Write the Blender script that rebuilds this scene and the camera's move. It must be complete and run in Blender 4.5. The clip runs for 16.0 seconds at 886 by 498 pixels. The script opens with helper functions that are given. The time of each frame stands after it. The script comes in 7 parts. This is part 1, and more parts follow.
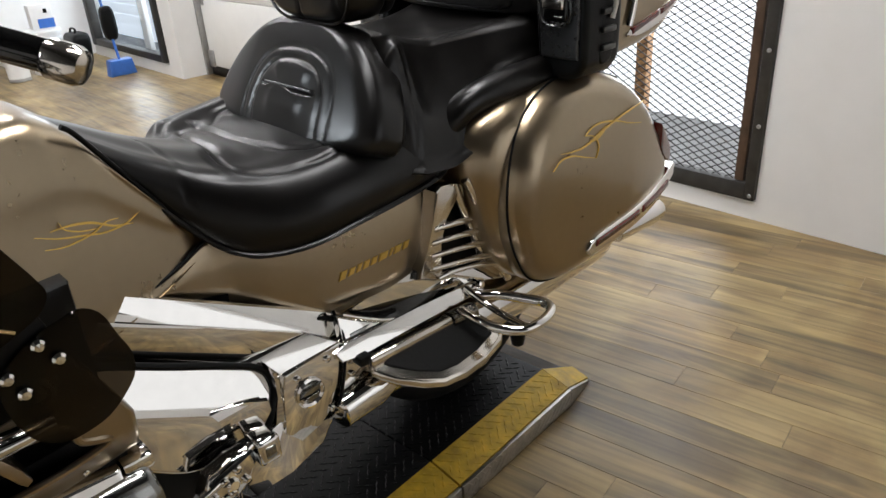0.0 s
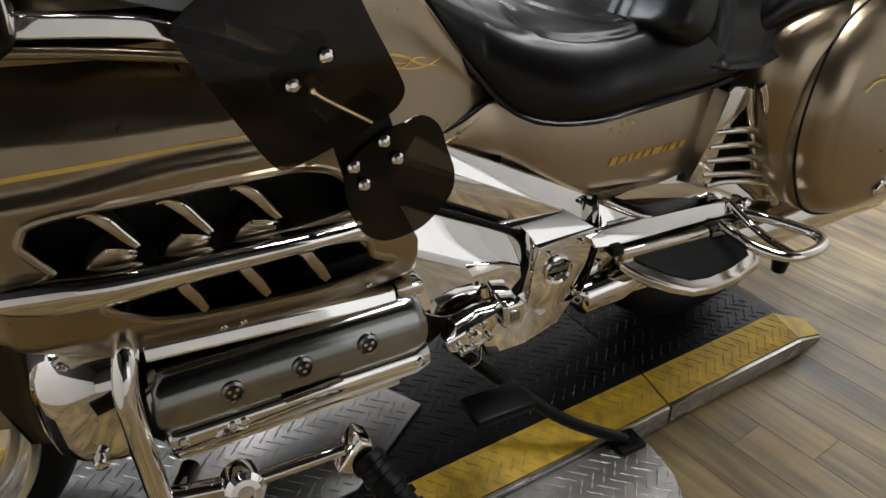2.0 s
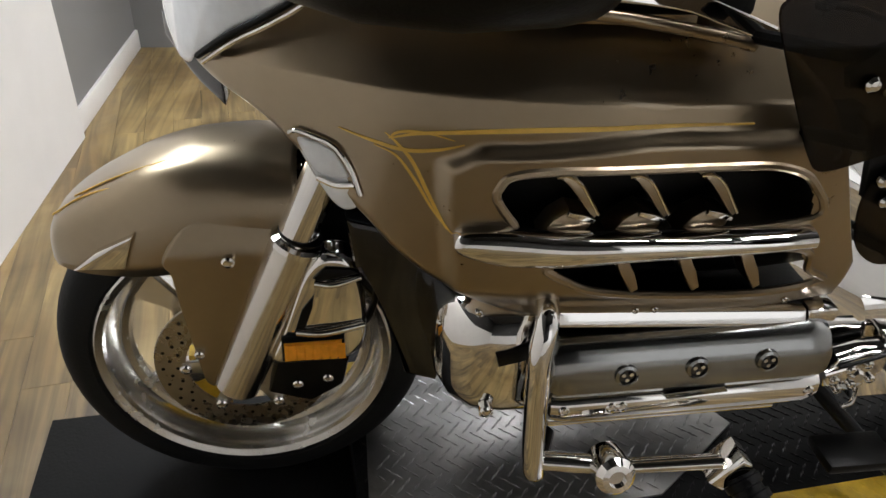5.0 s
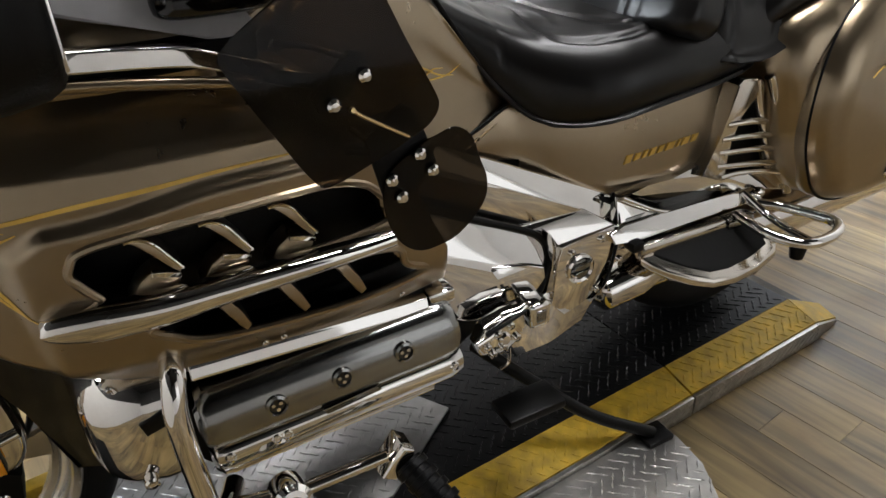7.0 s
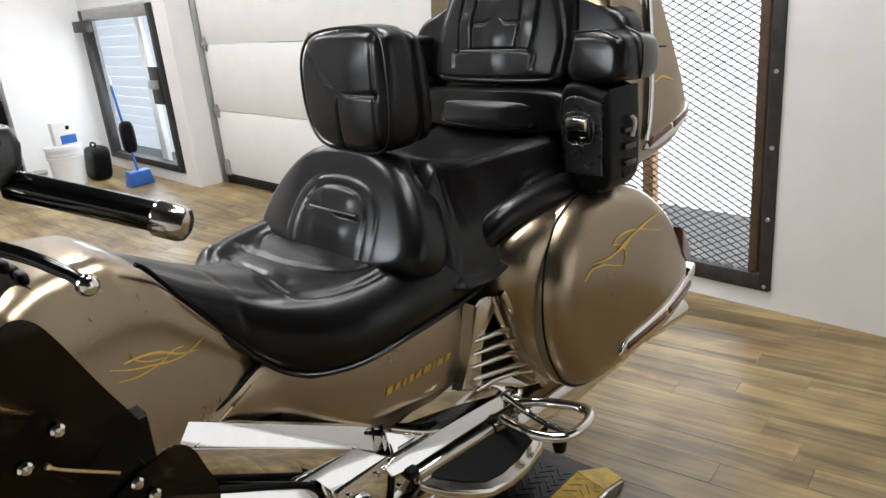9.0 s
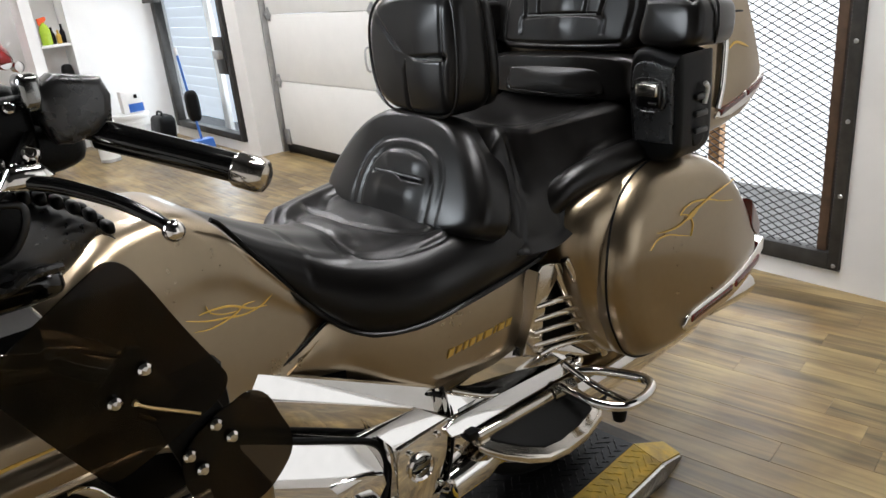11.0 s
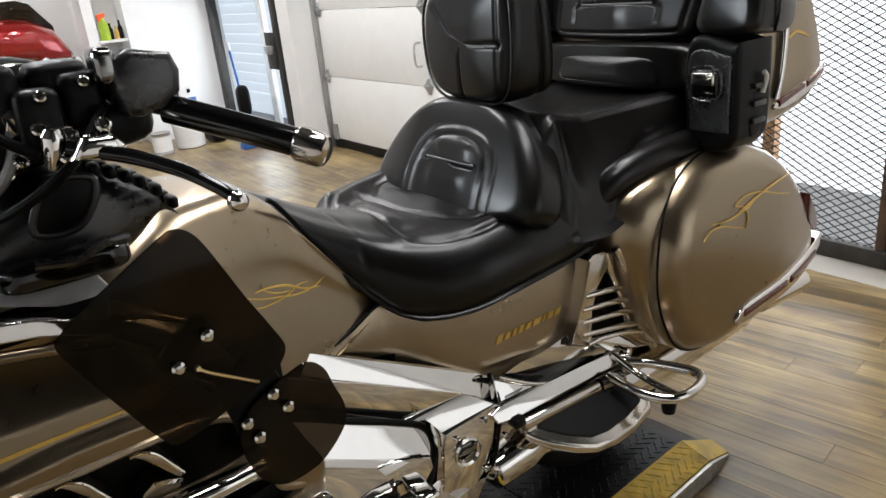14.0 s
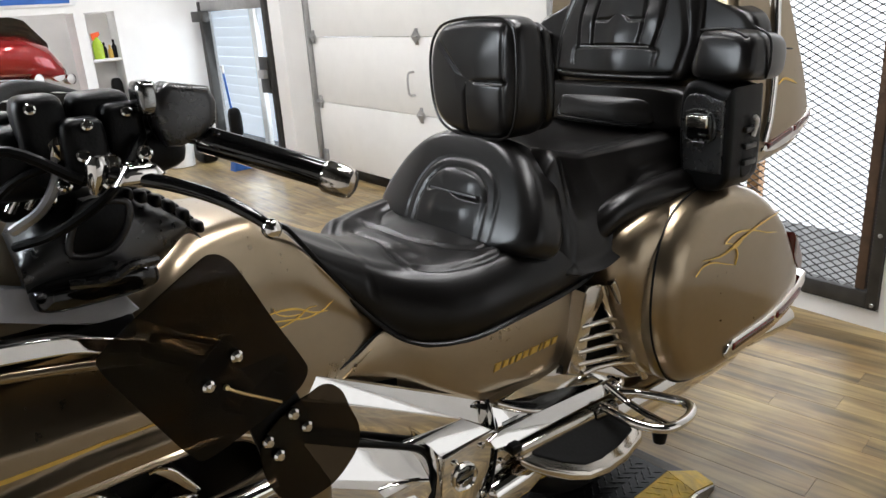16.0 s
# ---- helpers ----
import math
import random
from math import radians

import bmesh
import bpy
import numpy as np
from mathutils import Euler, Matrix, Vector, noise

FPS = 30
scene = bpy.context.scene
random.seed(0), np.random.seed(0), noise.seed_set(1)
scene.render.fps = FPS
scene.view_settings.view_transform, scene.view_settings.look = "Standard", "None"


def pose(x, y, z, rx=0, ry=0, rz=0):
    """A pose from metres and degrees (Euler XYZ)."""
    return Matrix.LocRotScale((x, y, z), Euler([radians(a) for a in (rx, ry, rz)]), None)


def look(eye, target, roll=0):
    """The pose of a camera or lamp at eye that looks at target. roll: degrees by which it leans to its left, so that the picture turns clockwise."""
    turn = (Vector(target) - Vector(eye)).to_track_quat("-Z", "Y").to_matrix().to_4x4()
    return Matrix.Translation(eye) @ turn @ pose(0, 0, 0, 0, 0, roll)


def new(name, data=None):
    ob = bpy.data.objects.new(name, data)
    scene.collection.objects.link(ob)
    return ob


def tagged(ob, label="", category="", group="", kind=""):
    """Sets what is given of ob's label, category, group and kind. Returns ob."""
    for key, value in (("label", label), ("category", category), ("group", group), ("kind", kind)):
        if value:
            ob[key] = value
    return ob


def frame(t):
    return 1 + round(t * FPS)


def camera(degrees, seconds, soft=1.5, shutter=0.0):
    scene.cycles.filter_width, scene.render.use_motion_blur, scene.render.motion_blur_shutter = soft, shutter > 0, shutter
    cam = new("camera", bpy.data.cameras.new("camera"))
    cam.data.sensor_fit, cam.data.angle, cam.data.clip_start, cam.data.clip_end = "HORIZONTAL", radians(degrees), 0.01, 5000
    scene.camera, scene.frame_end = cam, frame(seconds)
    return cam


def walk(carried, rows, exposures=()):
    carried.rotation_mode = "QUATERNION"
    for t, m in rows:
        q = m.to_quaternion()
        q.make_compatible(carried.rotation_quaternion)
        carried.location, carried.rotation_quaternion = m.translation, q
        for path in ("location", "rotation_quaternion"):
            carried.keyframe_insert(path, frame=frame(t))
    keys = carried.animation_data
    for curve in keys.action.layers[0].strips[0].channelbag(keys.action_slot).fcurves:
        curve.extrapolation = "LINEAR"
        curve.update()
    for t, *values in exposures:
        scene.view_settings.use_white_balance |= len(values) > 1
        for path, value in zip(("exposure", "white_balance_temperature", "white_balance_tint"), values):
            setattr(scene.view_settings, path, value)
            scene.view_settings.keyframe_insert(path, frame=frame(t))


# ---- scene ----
cam = camera(62.0, 16.0)
PATH = [
    (0, (0.657, -1.225, 1.298), (1.861, 0.104, 0.413), -3.5),
    (0.5, (0.647, -1.241, 1.266), (1.815, 0.103, 0.355), -3.9),
    (1, (0.621, -1.231, 1.247), (1.741, 0.119, 0.286), -1.9),
    (1.5, (0.573, -1.196, 1.227), (1.505, 0.246, 0.2), -0.8),
    (2, (0.514, -1.158, 1.217), (1.275, 0.37, 0.175), 0.3),
    (2.5, (0.467, -1.138, 1.206), (1.048, 0.435, 0.117), 0.6),
    (3, (0.389, -1.121, 1.201), (0.716, 0.526, 0.115), 1.3),
    (5.3, (0.25, -1.05, 1.204), (0.488, 0.602, 0.102), 2.5),
    (5.5, (0.297, -1.055, 1.213), (0.636, 0.604, 0.148), 1.8),
    (6, (0.367, -1.059, 1.219), (0.858, 0.564, 0.157), 1.7),
    (6.5, (0.397, -1.089, 1.218), (0.959, 0.503, 0.147), 0.7),
    (7, (0.47, -1.153, 1.233), (1.233, 0.379, 0.198), -2.8),
    (7.5, (0.565, -1.174, 1.288), (1.558, 0.296, 0.366), -5.1),
    (8, (0.599, -1.19, 1.311), (1.758, 0.258, 0.563), -5.3),
    (8.5, (0.604, -1.196, 1.36), (1.897, 0.187, 0.719), -5.8),
    (9, (0.583, -1.21, 1.368), (1.857, 0.185, 0.709), -5.4),
    (9.5, (0.567, -1.201, 1.352), (1.743, 0.249, 0.633), -4.6),
    (9.7, (0.563, -1.2, 1.349), (1.719, 0.262, 0.625), -5.2),
    (11.8, (0.557, -1.209, 1.353), (1.693, 0.295, 0.684), -6.1),
    (12, (0.551, -1.214, 1.352), (1.659, 0.32, 0.704), -6.6),
    (12.5, (0.534, -1.2, 1.329), (1.581, 0.307, 0.534), -3.3),
    (13, (0.543, -1.195, 1.319), (1.584, 0.311, 0.516), -3.6),
    (13.5, (0.538, -1.187, 1.32), (1.545, 0.372, 0.576), -4.9),
    (14, (0.539, -1.202, 1.332), (1.595, 0.345, 0.631), -5.8),
    (14.5, (0.535, -1.2, 1.333), (1.587, 0.337, 0.606), -5.7),
    (15, (0.526, -1.201, 1.332), (1.568, 0.345, 0.608), -5.3),
    (15.5, (0.516, -1.206, 1.341), (1.582, 0.34, 0.654), -5.0),
    (16, (0.484, -1.212, 1.355), (1.597, 0.323, 0.717), -3.7),
]
walk(cam, [(t, look(eye, target, roll)) for t, eye, target, roll in PATH])

# ---- world and lights ----
world = bpy.data.worlds.new("sky")
scene.world = world
world.use_nodes = True
sky = world.node_tree.nodes.new("ShaderNodeTexSky")
sky.sky_type, sky.sun_disc, sky.sun_elevation, sky.sun_rotation = "NISHITA", False, radians(40), radians(200)
world.node_tree.links.new(sky.outputs[0], world.node_tree.nodes["Background"].inputs[0])
world.node_tree.nodes["Background"].inputs[1].default_value = 0.1
scene.view_settings.exposure = 0.0
LAMP = 40.0      # watts of each ceiling tube lamp
DAY = 1.05        # glow of the daylight outside the doors


def lamp(name, eye, target, sx, sy, watts, colour):
    data = bpy.data.lights.new(name, "AREA")
    data.shape, data.size, data.size_y, data.energy, data.color = "RECTANGLE", sx, sy, watts, colour
    ob = new(name, data)
    ob.matrix_world = look(eye, target)
    return ob


# ---- materials ----
def mat(name, colour, rough=0.5, metal=0.0, coat=0.0, scale=30.0, vary=0.15, bump=0.0, bump_scale=200.0, rvary=0.1, spec=0.5, island=0.0, random_tone=0.0):
    """A surface with two scales of variation in tone and gloss, and a fine relief."""
    m = bpy.data.materials.new(name)
    m.use_nodes = True
    n, l = m.node_tree.nodes, m.node_tree.links
    b = n["Principled BSDF"]
    co = n.new("ShaderNodeTexCoord")
    big, small = n.new("ShaderNodeTexNoise"), n.new("ShaderNodeTexNoise")
    big.inputs["Scale"].default_value, small.inputs["Scale"].default_value = scale * 0.12, scale
    big.inputs["Detail"].default_value, small.inputs["Detail"].default_value = 4, 6
    l.new(co.outputs["Object"], big.inputs["Vector"])
    l.new(co.outputs["Object"], small.inputs["Vector"])
    add = n.new("ShaderNodeMath")
    add.operation = "ADD"
    l.new(big.outputs[0], add.inputs[0])
    l.new(small.outputs[0], add.inputs[1])
    tone = n.new("ShaderNodeMapRange")
    tone.inputs[1].default_value, tone.inputs[2].default_value = 0.6, 1.4
    tone.inputs[3].default_value, tone.inputs[4].default_value = 1 - vary, 1 + vary
    l.new(add.outputs[0], tone.inputs[0])
    mul = n.new("ShaderNodeMix")
    mul.data_type, mul.blend_type = "RGBA", "MULTIPLY"
    mul.inputs[0].default_value = 1
    mul.inputs[6].default_value = (*colour, 1)
    l.new(tone.outputs[0], mul.inputs[7])
    out = mul.outputs[2]
    if random_tone:
        info = n.new("ShaderNodeObjectInfo")
        r = n.new("ShaderNodeMapRange")
        r.inputs[3].default_value, r.inputs[4].default_value = 1 - random_tone, 1 + random_tone
        l.new(info.outputs["Random"], r.inputs[0])
        m2 = n.new("ShaderNodeMix")
        m2.data_type, m2.blend_type = "RGBA", "MULTIPLY"
        m2.inputs[0].default_value = 1
        l.new(out, m2.inputs[6])
        l.new(r.outputs[0], m2.inputs[7])
        out = m2.outputs[2]
    l.new(out, b.inputs["Base Color"])
    rr = n.new("ShaderNodeMapRange")
    rr.inputs[1].default_value, rr.inputs[2].default_value = 0.6, 1.4
    rr.inputs[3].default_value, rr.inputs[4].default_value = max(0.01, rough * (1 - rvary)), min(1, rough * (1 + rvary))
    l.new(add.outputs[0], rr.inputs[0])
    l.new(rr.outputs[0], b.inputs["Roughness"])
    b.inputs["Metallic"].default_value = metal
    b.inputs["Coat Weight"].default_value = coat
    b.inputs["Coat Roughness"].default_value = 0.04
    b.inputs["Specular IOR Level"].default_value = spec
    if bump:
        fine = n.new("ShaderNodeTexNoise")
        fine.inputs["Scale"].default_value, fine.inputs["Detail"].default_value = bump_scale, 3
        l.new(co.outputs["Object"], fine.inputs["Vector"])
        bp = n.new("ShaderNodeBump")
        bp.inputs["Strength"].default_value, bp.inputs["Distance"].default_value = bump, 0.002
        l.new(fine.outputs[0], bp.inputs["Height"])
        l.new(bp.outputs[0], b.inputs["Normal"])
    return m


def see_through(name, tint, gloss_colour=(1, 1, 1), rough=0.05, share=0.1):
    m = bpy.data.materials.new(name)
    m.use_nodes = True
    n, l = m.node_tree.nodes, m.node_tree.links
    n.remove(n["Principled BSDF"])
    clear, shine, mix = n.new("ShaderNodeBsdfTransparent"), n.new("ShaderNodeBsdfGlossy"), n.new("ShaderNodeMixShader")
    clear.inputs[0].default_value = (*tint, 1)
    shine.inputs[0].default_value = (*gloss_colour, 1)
    shine.inputs["Roughness"].default_value = rough
    mix.inputs[0].default_value = share
    l.new(clear.outputs[0], mix.inputs[1])
    l.new(shine.outputs[0], mix.inputs[2])
    l.new(mix.outputs[0], n["Material Output"].inputs[0])
    return m


def glow(name, colour, strength):
    m = bpy.data.materials.new(name)
    m.use_nodes = True
    b = m.node_tree.nodes["Principled BSDF"]
    b.inputs["Base Color"].default_value = (*colour, 1)
    b.inputs["Emission Color"].default_value = (*colour, 1)
    b.inputs["Emission Strength"].default_value = strength
    return m


PAINT = mat("bronze_metallic_paint", (0.322, 0.254, 0.168), 0.28, 0.98, 0.5, 60, 0.04, rvary=0.03)
LEATHER = mat("black_leather", (0.0040, 0.0034, 0.0030), 0.30, 0, 0, 60, 0.2, 0.0, 420, 0.06, spec=0.37)
# lighter grey that paints the highlights along the leather seams
SEAMSHINE = mat("grey_seam_highlight", (0.10, 0.10, 0.10), 0.4, 0, 0, 60, 0.2)
CHROME = mat("chrome", (0.78, 0.76, 0.73), 0.05, 1.0, 0, 40, 0.04, rvary=0.5)
SATIN = mat("satin_grey_metal", (0.27, 0.27, 0.26), 0.15, 1.0, 0, 50, 0.08, rvary=0.2)
BRUSHED = mat("brushed_chrome", (0.66, 0.62, 0.56), 0.16, 1.0, 0, 50, 0.06, rvary=0.3)
ALLOY = mat("cast_alloy", (0.55, 0.53, 0.49), 0.30, 1.0, 0, 50, 0.1)
BLACK = mat("black_plastic", (0.0022, 0.0022, 0.0022), 0.38, 0, 0, 80, 0.25, 0.2, 300, spec=0.16)
GLOSSBLACK = mat("gloss_black", (0.004, 0.004, 0.004), 0.12, 0, 0.3, 60, 0.2)
RUBBER = mat("tyre_rubber", (0.007, 0.007, 0.007), 0.7, 0, 0, 50, 0.3, 0.3, 150, spec=0.2)
GOLD = mat("gold_decal", (0.72, 0.46, 0.09), 0.4, 0.2, 0.5, 80, 0.15)
BRASS = mat("worn_brass", (0.58, 0.43, 0.21), 0.3, 1.0, 0, 60, 0.2)
AMBER = mat("amber_lens", (0.92, 0.36, 0.02), 0.15, 0, 0.6, 120, 0.2)
REDLENS = mat("red_lens", (0.10, 0.010, 0.008), 0.12, 0, 0.8, 120, 0.2)
STEEL = mat("brake_disc_steel", (0.40, 0.36, 0.30), 0.28, 1.0, 0, 60, 0.15)
SMOKE = see_through("smoked_acrylic", (0.165, 0.138, 0.105), share=0.02)
# grey lightened to include the daylight that the tray reflects
TRAY = mat("grey_plastic_paled_for_reflection", (0.42, 0.42, 0.43), 0.26, 0, 0, 40, 0.15, 0.1, 260)
DASH = mat("satin_black_plastic", (0.014, 0.014, 0.014), 0.28, 0, 0, 60, 0.2, 0.05, 300, spec=0.8)
CLEAR = see_through("clear_glass", (0.95, 0.97, 0.98), share=0.05)
LENS = mat("frosted_lens", (0.80, 0.82, 0.83), 0.10, 0, 0.8, 60, 0.1)
WALL = mat("white_wall_paint", (0.78, 0.775, 0.765), 0.6, 0, 0, 6, 0.05, 0.15, 120)
POLISHED = mat("polished_alloy", (0.66, 0.64, 0.60), 0.24, 1.0, 0, 50, 0.08, rvary=0.3)
# near-black for unseen upper walls, so that glossy parts reflect dark
DARKREFLECT = mat("dark_for_reflections", (0.022, 0.021, 0.020), 0.6, 0, 0, 6, 0.1, 0.15, 120)
GREYWALL = mat("grey_wall_paint", (0.22, 0.22, 0.22), 0.6, 0, 0, 6, 0.08, 0.15, 120)
TRIM = mat("white_trim", (0.78, 0.77, 0.75), 0.4, 0, 0, 12, 0.06)
CEIL = mat("dark_ceiling_paint", (0.014, 0.013, 0.012), 0.8, 0, 0, 6, 0.05)
DARKSTEEL = mat("dark_steel", (0.05, 0.048, 0.045), 0.5, 0.6, 0, 20, 0.4, 0.3, 120)
RUSTY = mat("brown_steel", (0.09, 0.055, 0.035), 0.6, 0.3, 0, 25, 0.45, 0.3, 90)
GALV = mat("galvanised_steel", (0.42, 0.42, 0.42), 0.4, 0.9, 0, 40, 0.2)
PANEL = mat("garage_door_panel", (0.76, 0.755, 0.735), 0.5, 0, 0, 10, 0.04, 0.1, 160)
PLATE = mat("black_diamond_plate", (0.006, 0.006, 0.0065), 0.40, 0.0, 0, 30, 0.3, 0.15, 150, spec=0.2)
YELLOW = mat("yellow_safety_paint", (0.60, 0.385, 0.02), 0.5, 0, 0, 30, 0.5, 0.3, 120)
EDGE = mat("scuffed_edge_steel", (0.46, 0.44, 0.41), 0.30, 1.0, 0, 30, 0.35, 0.15, 150)
STANDPLATE = mat("bare_stand_plate", (0.42, 0.41, 0.39), 0.38, 0.8, 0, 30, 0.3, 0.15, 150)
BARE = mat("bare_diamond_plate", (0.24, 0.235, 0.23), 0.36, 0.8, 0, 30, 0.35, 0.15, 150)
BLUE = mat("blue_plastic", (0.03, 0.12, 0.42), 0.4)
WHITEPL = mat("white_plastic", (0.75, 0.75, 0.74), 0.4, 0, 0, 30, 0.05)
RED = mat("red_metallic_paint", (0.32, 0.012, 0.012), 0.2, 0.4, 1.0, 200, 0.1)
GREEN = mat("green_liquid", (0.35, 0.50, 0.04), 0.2)
ORANGE = mat("orange_plastic", (0.75, 0.10, 0.02), 0.4)
DIFFUSER = glow("lamp_diffuser", (1.0, 0.95, 0.88), 9.0)
OUTSIDE = glow("outdoor_light", (0.93, 0.96, 1.0), DAY)
# glow of an assumed, unseen south window that chrome mirrors as white
ADDEDGLOW = glow("added_window_glow", (0.97, 0.98, 1.0), 0.60)
ADDEDGLOW.node_tree.nodes["Principled BSDF"].inputs["Base Color"].default_value = (0.06, 0.06, 0.06, 1)
# siding emits its own light in place of the daylight falling on it
SIDINGGLOW = glow("self_glowing_siding", (0.82, 0.87, 0.94), DAY * 0.62)
CONCRETE = mat("concrete", (0.30, 0.30, 0.29), 0.8, 0, 0, 12, 0.2, 0.3, 90)
WOOD = mat("timber", (0.42, 0.22, 0.09), 0.6, 0, 0, 20, 0.25)


def plank_material():
    m = mat("oak_plank", (0.335, 0.248, 0.110), 0.44, 0, 0.25, 14, 0.10, 0.0, 100, 0.25, spec=0.7, random_tone=0.08)
    m.node_tree.nodes["Principled BSDF"].inputs["Coat Roughness"].default_value = 0.22
    n, l = m.node_tree.nodes, m.node_tree.links
    b = n["Principled BSDF"]
    co = n.new("ShaderNodeTexCoord")
    mp = n.new("ShaderNodeMapping")
    mp.inputs["Scale"].default_value = (26, 1.6, 1)
    info = n.new("ShaderNodeObjectInfo")
    shift = n.new("ShaderNodeVectorMath")
    shift.operation = "ADD"
    l.new(co.outputs["Object"], shift.inputs[0])
    mult = n.new("ShaderNodeMath")
    mult.operation = "MULTIPLY"
    mult.inputs[1].default_value = 37.0
    l.new(info.outputs["Random"], mult.inputs[0])
    l.new(mult.outputs[0], shift.inputs[1])
    l.new(shift.outputs[0], mp.inputs[0])
    grain, blotch = n.new("ShaderNodeTexNoise"), n.new("ShaderNodeTexNoise")
    grain.inputs["Scale"].default_value, grain.inputs["Detail"].default_value, grain.inputs["Distortion"].default_value = 1.0, 7, 1.2
    l.new(mp.outputs[0], grain.inputs["Vector"])
    mp2 = n.new("ShaderNodeMapping")
    mp2.inputs["Scale"].default_value = (7, 1.3, 1)
    l.new(shift.outputs[0], mp2.inputs[0])
    blotch.inputs["Scale"].default_value, blotch.inputs["Detail"].default_value = 1.0, 3
    l.new(mp2.outputs[0], blotch.inputs["Vector"])
    both = n.new("ShaderNodeMath")
    both.operation = "ADD"
    l.new(grain.outputs[0], both.inputs[0])
    l.new(blotch.outputs[0], both.inputs[1])
    ramp = n.new("ShaderNodeValToRGB")
    ramp.color_ramp.elements[0].position, ramp.color_ramp.elements[0].color = 0.37, (0.32, 0.30, 0.27, 1)
    ramp.color_ramp.elements[1].position, ramp.color_ramp.elements[1].color = 0.64, (1.25, 1.22, 1.15, 1)
    half = n.new("ShaderNodeMath")
    half.operation = "MULTIPLY"
    half.inputs[1].default_value = 0.5
    l.new(both.outputs[0], half.inputs[0])
    l.new(half.outputs[0], ramp.inputs[0])
    old = b.inputs["Base Color"].links[0].from_socket
    mul = n.new("ShaderNodeMix")
    mul.data_type, mul.blend_type = "RGBA", "MULTIPLY"
    mul.inputs[0].default_value = 1
    l.new(old, mul.inputs[6])
    l.new(ramp.outputs[0], mul.inputs[7])
    geo, dirt, fade, stain = n.new("ShaderNodeNewGeometry"), n.new("ShaderNodeTexNoise"), n.new("ShaderNodeMapRange"), n.new("ShaderNodeMix")
    dirt.inputs["Scale"].default_value, dirt.inputs["Detail"].default_value, dirt.inputs["Distortion"].default_value = 2.6, 8, 0.8
    l.new(geo.outputs["Position"], dirt.inputs["Vector"])
    fade.inputs[1].default_value, fade.inputs[2].default_value = 0.40, 0.62
    l.new(dirt.outputs[0], fade.inputs[0])
    stain.data_type, stain.blend_type = "RGBA", "MULTIPLY"
    stain.inputs[7].default_value = (0.66, 0.59, 0.50, 1)
    l.new(fade.outputs[0], stain.inputs[0])
    l.new(mul.outputs[2], stain.inputs[6])
    l.new(stain.outputs[2], b.inputs["Base Color"])
    bp = n.new("ShaderNodeBump")
    bp.inputs["Strength"].default_value, bp.inputs["Distance"].default_value = 0.15, 0.002
    l.new(grain.outputs[0], bp.inputs["Height"])
    l.new(bp.outputs[0], b.inputs["Normal"])
    return m


PLANK = plank_material()


# ---- shape helpers ----
def mesh_ob(name, verts, faces, material, parent=None, label="", smooth=True, sharp=35):
    me = bpy.data.meshes.new(name)
    me.from_pydata([tuple(v) for v in verts], [], faces)
    bm = bmesh.new()
    bm.from_mesh(me)
    bmesh.ops.recalc_face_normals(bm, faces=bm.faces)
    bm.to_mesh(me)
    bm.free()
    if smooth:
        me.shade_smooth()
        me.set_sharp_from_angle(angle=radians(sharp))
    me.materials.append(material)
    ob = new(name, me)
    if parent:
        ob.parent = parent
    if label:
        tagged(ob, label)
    return ob


def part(name, bm, material, parent=None, label="", smooth=True, sharp=35):
    me = bpy.data.meshes.new(name)
    bmesh.ops.recalc_face_normals(bm, faces=bm.faces)
    bm.to_mesh(me)
    bm.free()
    if smooth:
        me.shade_smooth()
        me.set_sharp_from_angle(angle=radians(sharp))
    me.materials.append(material)
    ob = new(name, me)
    if parent:
        ob.parent = parent
    if label:
        tagged(ob, label)
    return ob


def thing(name, label, category, group="", kind="", at=(0, 0, 0)):
    ob = new(name)
    ob.location = at
    return tagged(ob, label, category, group, kind)


def hermite(pts):
    """A smooth curve z(x) through points in order of x."""
    xs, zs = np.array([p[0] for p in pts], float), np.array([p[1] for p in pts], float)
    d = np.diff(zs) / np.diff(xs)
    m = np.zeros(len(xs))
    m[0], m[-1] = d[0], d[-1]
    for i in range(1, len(xs) - 1):
        m[i] = 0 if d[i - 1] * d[i] <= 0 else 2 * d[i - 1] * d[i] / (d[i - 1] + d[i])

    def f(x):
        i = int(np.clip(np.searchsorted(xs, x) - 1, 0, len(xs) - 2))
        h = xs[i + 1] - xs[i]
        t = min(max((x - xs[i]) / h, 0), 1)
        return ((1 + 2 * t) * (1 - t) ** 2 * zs[i] + t * (1 - t) ** 2 * h * m[i] + t * t * (3 - 2 * t) * zs[i + 1] + t * t * (t - 1) * h * m[i + 1])
    return f


def spline(pts, n=8, closed=False):
    """Points along a smooth curve through pts."""
    p = [Vector(q) for q in pts]
    k = len(p)
    out = []
    for i in range(k if closed else k - 1):
        a = p[i - 1] if closed or i > 0 else p[i] * 2 - p[i + 1]
        b, c = p[i], p[(i + 1) % k]
        e = p[(i + 2) % k] if closed or i + 2 < k else c * 2 - b
        for j in range(n):
            t = j / n
            out.append(0.5 * ((2 * b) + (c - a) * t + (2 * a - 5 * b + 4 * c - e) * t * t + (3 * b - a - 3 * c + e) * t ** 3))
    if not closed:
        out.append(p[-1])
    return out


def inside(poly, x, z):
    hit = False
    for i in range(len(poly)):
        (x1, z1), (x2, z2) = poly[i - 1], poly[i]
        if (z1 > z) != (z2 > z) and x < (x2 - x1) * (z - z1) / (z2 - z1) + x1:
            hit = not hit
    return hit


